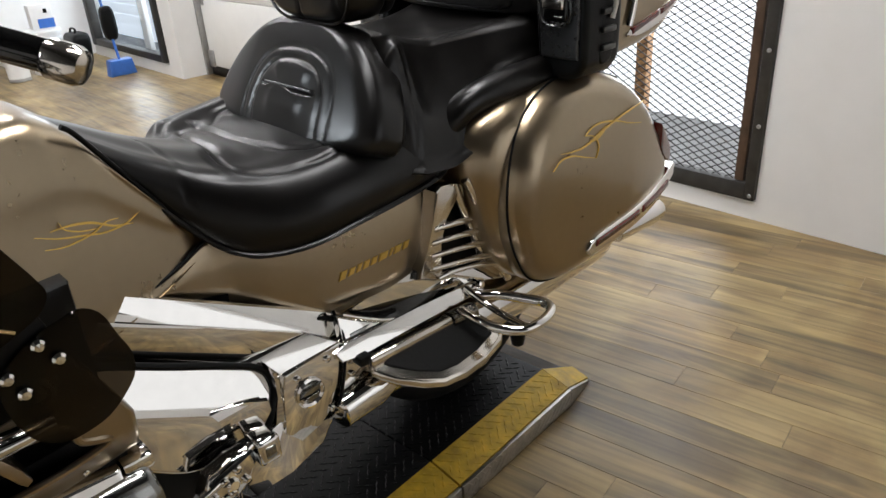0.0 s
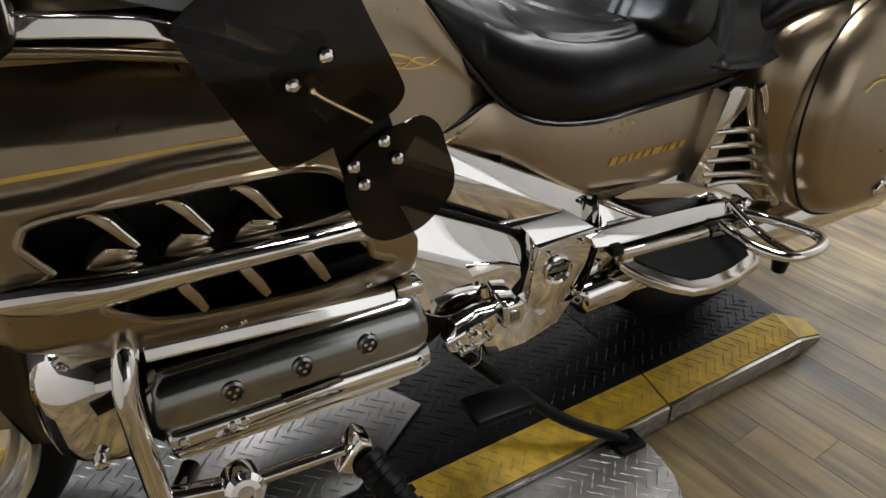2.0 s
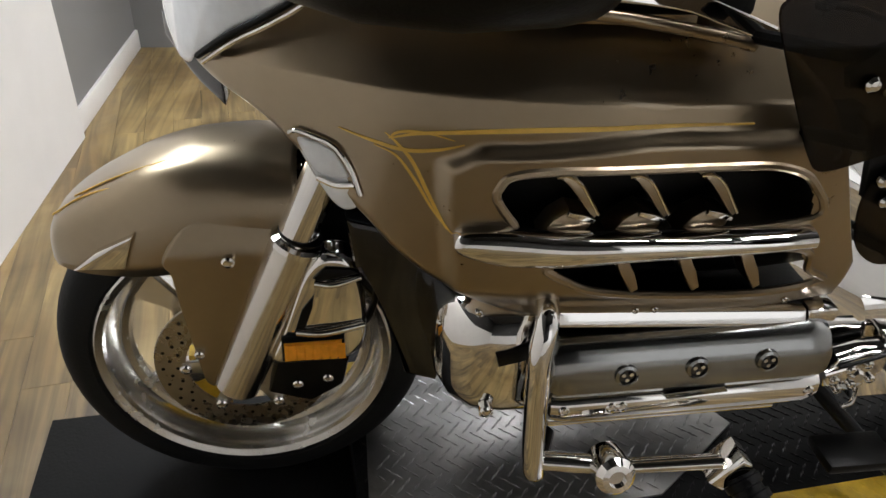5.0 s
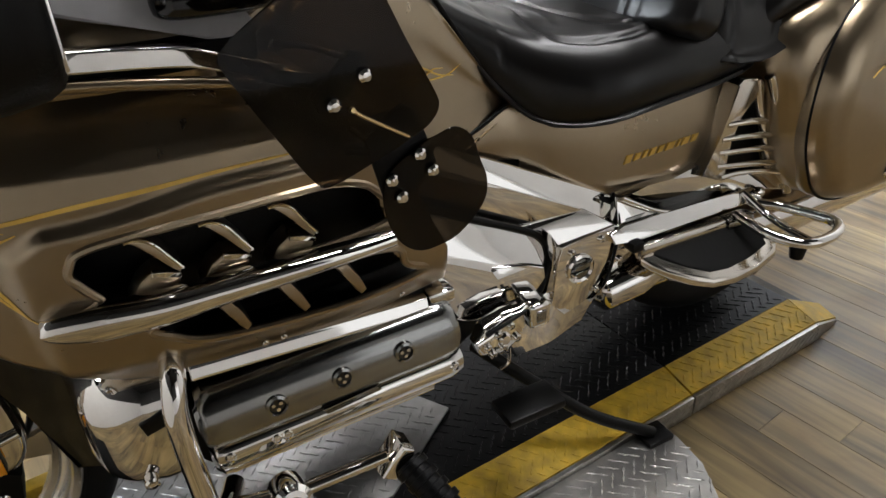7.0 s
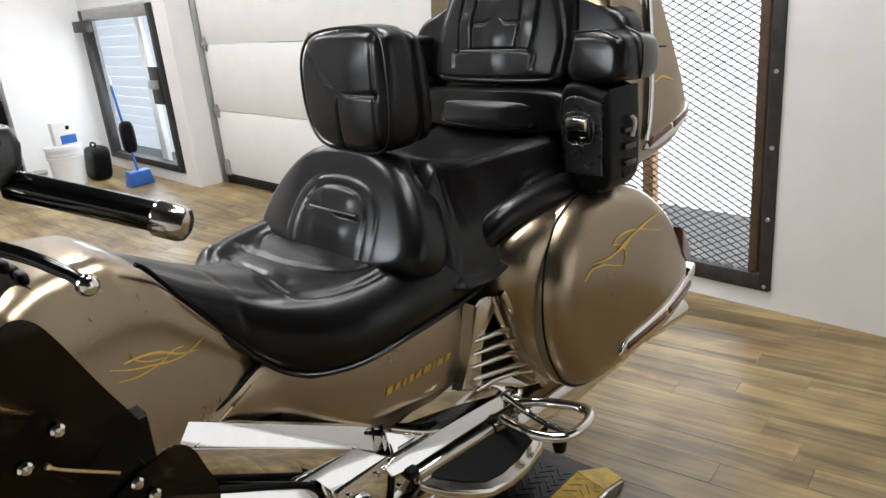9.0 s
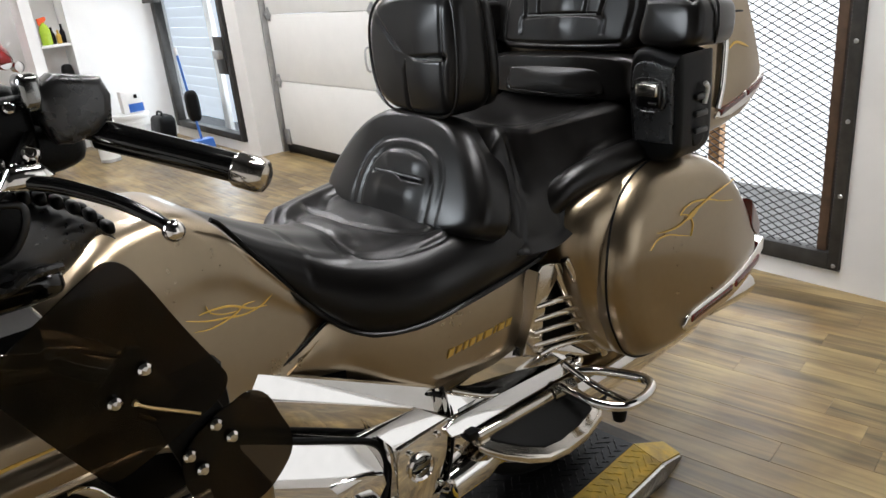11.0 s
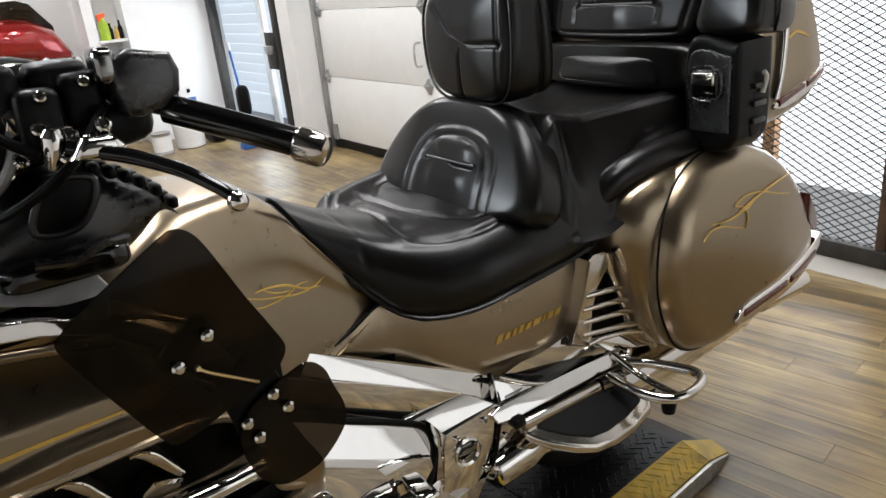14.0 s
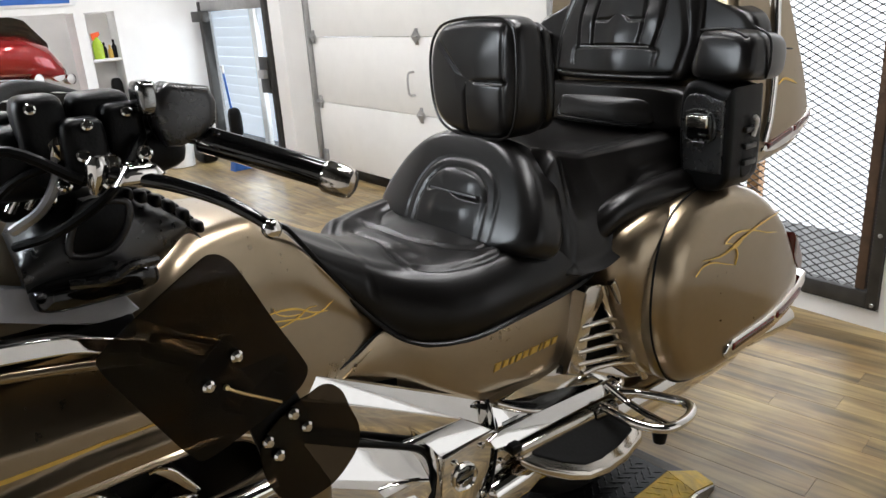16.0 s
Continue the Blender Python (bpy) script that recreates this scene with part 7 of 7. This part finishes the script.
def controls():
    # left grip, lever and switch box
    g = tube("left_grip", [(0.765, -0.37, 1.222), (0.83, -0.435, 1.192), (0.868, -0.470, 1.174)], 0.0162, GLOSSBLACK, bike, "black handlebar grip with chrome end", n=18, smooth_path=3)
    ax = (0.62, -0.70, -0.33)
    lathe("bar_end", [(0.0, 0.020), (0.010, 0.020), (0.0165, 0.0165), (0.0192, 0.010), (0.0195, -0.014), (0.017, -0.018)], (0.876, -0.479, 1.169), ax, BRUSHED, g, "satin chrome bar end weight", n=24)
    prism("switch_box", [(0.712, 1.262), (0.718, 1.282), (0.732, 1.290), (0.775, 1.281), (0.781, 1.262), (0.777, 1.240), (0.758, 1.226), (0.735, 1.220), (0.720, 1.222), (0.714, 1.240)], -0.395, -0.345, "y", DASH, bike, "black switch box", 0.010, 4)
    pad("master_cylinder", (0.698, -0.39, 1.256), (0.722, -0.345, 1.294), SATIN, bike, "chrome reservoir cap", 4, 4)
    tube("clutch_lever", [(0.655, -0.40, 1.205), (0.70, -0.435, 1.192), (0.735, -0.478, 1.176), (0.758, -0.505, 1.158), (0.769, -0.517, 1.146)], lambda t: 0.0085 - 0.0025 * t, GLOSSBLACK, bike, "glossy black clutch lever", n=12, flat=1.0)
    lathe("lever_ball", [(0, 0.011)] + [(0.011 * math.sin(math.pi * i / 8), 0.011 * math.cos(math.pi * i / 8)) for i in range(1, 8)] + [(0, -0.011)], (0.771, -0.518, 1.143), (0, 0, 1), CHROME, bike, "chrome lever ball", n=16)
    prism("lever_mount", [(0.650, 1.195), (0.665, 1.215), (0.695, 1.213), (0.705, 1.20), (0.685, 1.188)], -0.425, -0.395, "y", CHROME, bike, "chrome lever mount", 0.008, 3)
    tube("handlebar", [(0.775, -0.362, 1.226), (0.70, -0.30, 1.25), (0.62, -0.20, 1.24), (0.56, -0.08, 1.18), (0.55, 0.0, 1.16), (0.56, 0.08, 1.18), (0.62, 0.20, 1.24), (0.70, 0.30, 1.25), (0.87, 0.46, 1.18)], 0.0165, BLACK, bike, "black handlebar", n=14)
    # clamp hardware with chrome caps
    for x, y, z, r in ((0.60, -0.25, 1.265, 0.022), (0.64, -0.29, 1.272, 0.018), (0.57, -0.19, 1.255, 0.020), (0.62, -0.34, 1.235, 0.014), (0.645, -0.39, 1.215, 0.012)):
        lathe("chrome_cap", [(0, 0.012), (r * 0.6, 0.011), (r, 0.004), (r, -0.02), (r * 0.8, -0.03)], (x, y, z), (0.1, -0.2, 1), CHROME, bike, "chrome clamp cap", n=18)
    pad("clamp_block", (0.54, -0.33, 1.17), (0.66, -0.12, 1.262), BLACK, bike, "black clamp block", 4, 4)
    tube("cable", [(0.63, -0.38, 1.20), (0.56, -0.36, 1.24), (0.48, -0.30, 1.20), (0.44, -0.22, 1.08)], 0.006, BLACK, bike, "black control cable", n=8)
    tube("cable", [(0.65, -0.36, 1.22), (0.57, -0.33, 1.20), (0.52, -0.27, 1.12), (0.50, -0.22, 1.03)], 0.005, BLACK, bike, "black control cable", n=8)
    tube("mirror_stem", [(0.50, -0.33, 1.14), (0.53, -0.35, 1.21), (0.56, -0.36, 1.28)], 0.008, CHROME, bike, "chrome stem", n=10)
    # cockpit: bar cover, pocket shell, tray
    pad("bar_cover", (0.58, -0.345, 1.180), (0.765, -0.19, 1.245), BLACK, bike, "black handlebar cover", 4, 4)
    for lo, hi in (((0.62, -0.375, 1.195), (0.665, -0.33, 1.262)), ((0.665, -0.36, 1.20), (0.71, -0.31, 1.272)), ((0.585, -0.35, 1.215), (0.635, -0.29, 1.288)), ((0.55, -0.30, 1.15), (0.60, -0.25, 1.27)), ((0.64, -0.34, 1.225), (0.705, -0.27, 1.284))):
        pad("control_block", lo, hi, BLACK, bike, "black control block", 5, 5)
    for x, y, z, r in ((0.645, -0.378, 1.255, 0.006), (0.69, -0.362, 1.262, 0.006), (0.60, -0.352, 1.275, 0.006), (0.66, -0.385, 1.215, 0.009), (0.635, -0.382, 1.225, 0.007), (0.675, -0.40, 1.205, 0.010), (0.69, -0.405, 1.222, 0.008), (0.652, -0.395, 1.196, 0.008), (0.615, -0.36, 1.195, 0.008), (0.60, -0.345, 1.18, 0.007)):
        screw((x, y, z), r, bike, (0, -1, 0.5), name="control_screw")
    tube("cable", [(0.70, -0.37, 1.235), (0.655, -0.40, 1.19), (0.60, -0.37, 1.15), (0.56, -0.32, 1.13)], 0.0055, BLACK, bike, "black control cable", n=8)
    for dx in (0.0, 0.018):
        tube("control_pipe", [(0.565 + dx, -0.30, 1.165), (0.59 + dx, -0.305, 1.205), (0.622 + dx, -0.31, 1.262)], 0.006, CHROME, bike, "chrome control pipe", n=10, smooth_path=3)
    tube("brake_pipe", [(0.56, -0.33, 1.15), (0.59, -0.345, 1.17), (0.61, -0.35, 1.20), (0.615, -0.345, 1.225)], 0.006, GALV, bike, "grey fluid pipe", n=8)
    top = hermite([(0.56, 1.120), (0.60, 1.155), (0.64, 1.170), (0.69, 1.160), (0.73, 1.140), (0.765, 1.106), (0.780, 1.075)])
    foot = hermite([(0.56, 1.055), (0.62, 1.045), (0.66, 1.022), (0.70, 1.040), (0.73, 1.056), (0.765, 1.080), (0.780, 1.072)])
    rings = []
    for i in range(33):
        x = 0.56 + 0.22 * i / 32
        zt, zf = top(x), foot(x)
        ring = []
        for j in range(36):
            an = 2 * math.pi * j / 36
            c_, s_ = math.cos(an), math.sin(an)
            z = (zt + zf) / 2 + (zt - zf) / 2 * math.copysign(abs(s_) ** 0.7, s_)
            k = ease((0.79 - x) / 0.16)
            ring.append(Vector((x, -0.225 - (0.03 + 0.065 * k) * math.copysign(abs(c_) ** 0.75, c_) + 0.10 * max(0.0, z - 1.10) * (1 if c_ > 0 else 0), z)))
        rings.append(ring)
    d = loft("dash_shell", rings, DASH, bike, "satin black dash shell with an open pocket", sharp=60)
    mouth = [(0.612, 1.108), (0.620, 1.140), (0.638, 1.162), (0.660, 1.162), (0.682, 1.154), (0.676, 1.128), (0.652, 1.104)]
    prism("pocket_mouth", mouth, -0.322, -0.27, "y", BLACK, d, "black pocket opening", 0.004, 2)
    tube("pocket_rim", [(x, -0.3205, z) for x, z in mouth], 0.0045, DASH, d, "shiny rim of the pocket", n=10, closed=True)
    for k in range(6):
        x = 0.690 + 0.0155 * k
        for y in (-0.286, -0.248):
            pad("key_button", (x - 0.0065, y - 0.016, top(x) - 0.010), (x + 0.0065, y + 0.016, top(x) + 0.006), BLACK, d, "black rubber key", 4, 3, n=16, m=6)
    tube("lower_lever", [(0.60, -0.345, 1.082), (0.64, -0.35, 1.078), (0.665, -0.345, 1.086), (0.700, -0.33, 1.082)], 0.006, DASH, bike, "black lever under the dash", n=8)
    pad("dash_lip", (0.56, -0.35, 1.050), (0.70, -0.28, 1.085), GLOSSBLACK, bike, "glossy black lip under the pocket", 4, 4)
    facet("cockpit_tray", [(0.46, 1.105), (0.574, 1.072), (0.600, 1.076), (0.655, 1.052), (0.668, 1.030), (0.635, 1.020), (0.567, 1.042), (0.46, 1.070)], lambda x, z: -0.325 - 0.55 * (1.06 - z), TRAY, bike, "grey satin cockpit tray, paled for its daylight reflection", 0.03, 0.006)
    box("tray_gap", (0.42, -0.345, 1.00), (0.66, -0.28, 1.03), BLACK, bike, "black gap under the tray", 0.006)
    skin("cowl_trim", [(0.20, 1.038), (0.35, 1.048), (0.50, 1.040), (0.58, 1.030), (0.62, 1.016), (0.68, 0.994)], [(0.20, 1.016), (0.35, 1.026), (0.50, 1.018), (0.58, 1.009), (0.62, 0.996), (0.68, 0.976)], lambda x, z, v: -0.285 - 0.075 * (1 - (1 - min(1.0, (x - 0.20) / 0.36)) ** 2) - 0.10 * (1.03 - z), CHROME, bike, "flat chrome trim along the cowl", 30, 8, 0.002, 0.02)
    tube("cowl_trim", [(0.20, -0.292, 1.004), (0.35, -0.335, 1.014), (0.50, -0.354, 1.004), (0.62, -0.360, 0.985), (0.66, -0.360, 0.975)], 0.007, PAINT, bike, "bronze trim along the cowl", n=12)
    pad("dashboard", (0.30, -0.26, 1.02), (0.50, 0.26, 1.18), BLACK, bike, "black instrument dashboard", 4, 4)


controls()

# ---- loose things by the far door ----
def bucket():
    t = thing("bucket", "white plastic bucket with lid by the wall", "bucket", at=(2.62, 5.92, 0))
    lathe("pail", [(0, 0.004), (0.125, 0.004), (0.130, 0.01), (0.150, 0.33), (0.158, 0.335), (0.158, 0.35), (0.150, 0.355)], (0, 0, 0), (0, 0, 1), WHITEPL, t, n=36)
    for z in (0.30, 0.27):
        lathe("rim_ring", [(0.148, z - 0.006), (0.156, z - 0.006), (0.156, z + 0.006), (0.148, z + 0.006)], (0, 0, 0), (0, 0, 1), WHITEPL, t, n=36)
    lathe("lid", [(0, 0.375), (0.13, 0.375), (0.16, 0.37), (0.163, 0.352), (0.158, 0.35)], (0, 0, 0), (0, 0, 1), WHITEPL, t, n=36)


def jug():
    t = thing("wiper_box", "white box of blue fluid standing on the bucket", "container", at=(2.66, 5.90, 0.377))
    box("carton", (-0.11, -0.05, 0), (0.07, 0.05, 0.20), WHITEPL, t, "", 0.006)
    box("blue_label", (-0.06, -0.0545, 0.01), (0.072, -0.0505, 0.085), BLUE, t, "blue label", 0.001)
    box("dark_seal", (0.0, -0.0545, 0.13), (0.03, -0.0505, 0.165), BLACK, t, "dark round seal", 0.001)


def paint_can():
    t = thing("paint_can", "small grey metal can on the floor", "can", at=(2.33, 5.82, 0))
    lathe("body", [(0, 0.002), (0.085, 0.002), (0.087, 0.01), (0.085, 0.015), (0.085, 0.185), (0.088, 0.19), (0.088, 0.198), (0.08, 0.195), (0, 0.193)], (0, 0, 0), (0, 0, 1), GALV, t, n=30)
    lathe("label", [(0.0862, 0.03), (0.0862, 0.17)], (0, 0, 0), (0, 0, 1), WHITEPL, t, "white label", n=30)


def tool_case():
    t = thing("tool_case", "black plastic tool case leaning by the door", "case", at=(2.90, 5.95, 0))
    pad("shell", (-0.10, -0.16, 0.0), (0.06, 0.16, 0.30), BLACK, t, "", 5, 6, 0.1)
    tube("handle", [(-0.02, -0.06, 0.29), (-0.01, -0.05, 0.33), (-0.01, 0.05, 0.33), (-0.02, 0.06, 0.29)], 0.01, BLACK, t, n=8)


def dustpan():
    t = thing("broom_and_dustpan", "blue broom standing in a lobby dustpan", "broom", at=(2.98, 5.25, 0))
    prism("pan", [(-0.11, 0.0), (0.11, 0.0), (0.09, 0.13), (-0.09, 0.13)], -0.05, 0.07, "y", BLUE, t, "blue plastic pan", 0.012, 3)
    tube("handle", [(0.0, 0.0, 0.10), (-0.02, 0.05, 0.55), (-0.03, 0.09, 0.86)], 0.011, BLUE, t, "blue handle", n=10)
    tube("grip", [(-0.03, 0.09, 0.86), (-0.032, 0.095, 0.93)], 0.013, WHITEPL, t, "pale grip", n=10, smooth_path=0)
    pad("brush", (-0.06, 0.0, 0.28), (0.06, 0.10, 0.56), BLACK, t, "dark brush head", 4, 3)


def shelf():
    t = thing("wall_shelf", "white shelf niche holding bottles", "shelf", at=(2.16, 6.64, 0))
    box("back_board", (0.0, 0.14, 0.0), (0.255, 0.16, 1.44), TRIM, t, "", 0.003)
    box("side_board", (-0.008, -0.12, 0.0), (0.0, 0.16, 1.44), TRIM, t, "", 0.003)
    for z in (0.45, 1.00):
        box("shelf_board", (0.002, -0.12, z), (0.255, 0.139, z + 0.025), TRIM, t, "", 0.003)


def spray_bottle(x, y, z):
    t = thing("spray_bottle", "spray bottle of green cleaner with orange trigger", "bottle", at=(x, y, z))
    lathe("body", [(0, 0), (0.045, 0), (0.048, 0.01), (0.048, 0.13), (0.035, 0.165), (0.016, 0.19), (0.016, 0.20)], (0, 0, 0), (0, 0, 1), GREEN, t, n=24)
    prism("trigger", [(-0.045, 0.235), (0.03, 0.25), (0.035, 0.222), (0.014, 0.20), (-0.014, 0.20), (-0.03, 0.17), (-0.04, 0.175)], -0.014, 0.014, "y", ORANGE, t, "orange trigger", 0.004)


def small_bottles():
    for k, (dx, h, m) in enumerate(((0.06, 0.15, BLACK), (0.11, 0.12, GOLD), (0.15, 0.17, BLACK))):
        t = thing("bottle", "small dark bottle on the shelf", "bottle", "bottles on the shelf", at=(2.24 + dx, 6.62, 1.025))
        lathe("body", [(0, 0), (0.022, 0), (0.023, h * 0.6), (0.010, h * 0.75), (0.010, h)], (0, 0, 0), (0, 0, 1), m, t, n=18)
    t = thing("tool_roll", "black tools hanging under the shelf", "tools", at=(2.34, 6.60, 0.475))
    pad("roll", (-0.05, -0.04, 0.0), (0.06, 0.05, 0.36), BLACK, t, "", 4, 4)


bucket(), jug(), paint_can(), tool_case(), dustpan(), shelf(), spray_bottle(2.235, 6.58, 1.025), small_bottles()


def red_motorcycle():
    t = thing("red_motorcycle", "dark red touring motorcycle with three round headlights in the alcove", "motorcycle", at=(1.55, 6.75, 0))
    rings = [oval(x, 0, z, hw, hh, 2.4, 32) for x, z, hw, hh in ((-0.85, 1.0, 0.05, 0.05), (-0.7, 1.06, 0.22, 0.16), (-0.3, 1.12, 0.34, 0.20), (0.05, 1.10, 0.33, 0.20), (0.25, 1.03, 0.24, 0.16), (0.36, 0.95, 0.12, 0.08))]
    loft("fairing", rings, RED, t, "glossy dark red fairing")
    rings = [oval(x, 0, z, hw, hh, 2.2, 24) for x, z, hw, hh in ((-0.25, 1.28, 0.05, 0.02), (-0.05, 1.36, 0.20, 0.12), (0.12, 1.30, 0.2, 0.12), (0.28, 1.18, 0.05, 0.03))]
    loft("windscreen", rings, SMOKE, t, "smoked windscreen")
    for x, y, z, r in ((0.30, -0.12, 0.93, 0.075), (0.10, -0.30, 0.90, 0.05), (0.42, 0.0, 0.86, 0.05)):
        h = lathe("headlight_shell", [(r, 0.02), (r * 1.08, 0.005), (r, -0.05), (0, -0.09)], (x, y, z), (0.45, -0.9, 0), CHROME, t, "round chrome headlight", n=28)
        lathe("headlight_lens", [(0, 0.028), (r * 0.6, 0.022), (r * 0.99, 0.008)], (x, y, z), (0.45, -0.9, 0), LENS, h, "clear lens", n=28)
    for x in (-0.95, 0.42):
        w = lathe("wheel", [(0.2, -0.05), (0.27, -0.06), (0.31, 0.0), (0.27, 0.06), (0.2, 0.05)], (x, 0, 0.31), (0, 1, 0), RUBBER, t, "black tyre", n=36)
        lathe("rim", [(0.03, -0.03), (0.19, -0.03), (0.21, -0.05), (0.21, 0.05), (0.19, 0.03), (0.03, 0.03)], (x, 0, 0.31), (0, 1, 0), CHROME, w, n=36)
    rings = [oval(x, 0, z, 0.09, 0.03, 2.2, 20) for x, z in ((0.12, 0.60), (0.25, 0.66), (0.45, 0.68), (0.65, 0.62), (0.72, 0.52))]
    loft("front_fender", rings, RED, t, "red front fender")
    prism("engine", [(-0.6, 0.3), (0.1, 0.3), (0.15, 0.9), (-0.6, 0.9)], -0.18, 0.18, "y", CHROME, t, "chrome engine", 0.03, 3)


red_motorcycle()
bn = thing("banner", "white wall banner with blue printed scene", "banner", at=(1.55, 6.49, 1.50))
box("sheet", (-0.9, -0.006, 0.02), (0.55, 0.008, 0.42), WHITEPL, bn, "", 0.001)
prism("blue_print", [(-0.85, 0.05), (0.5, 0.04), (0.5, 0.10), (0.2, 0.14), (-0.1, 0.08), (-0.4, 0.16), (-0.85, 0.09)], -0.0095, -0.0065, "y", BLUE, bn, "blue printed band", 0)
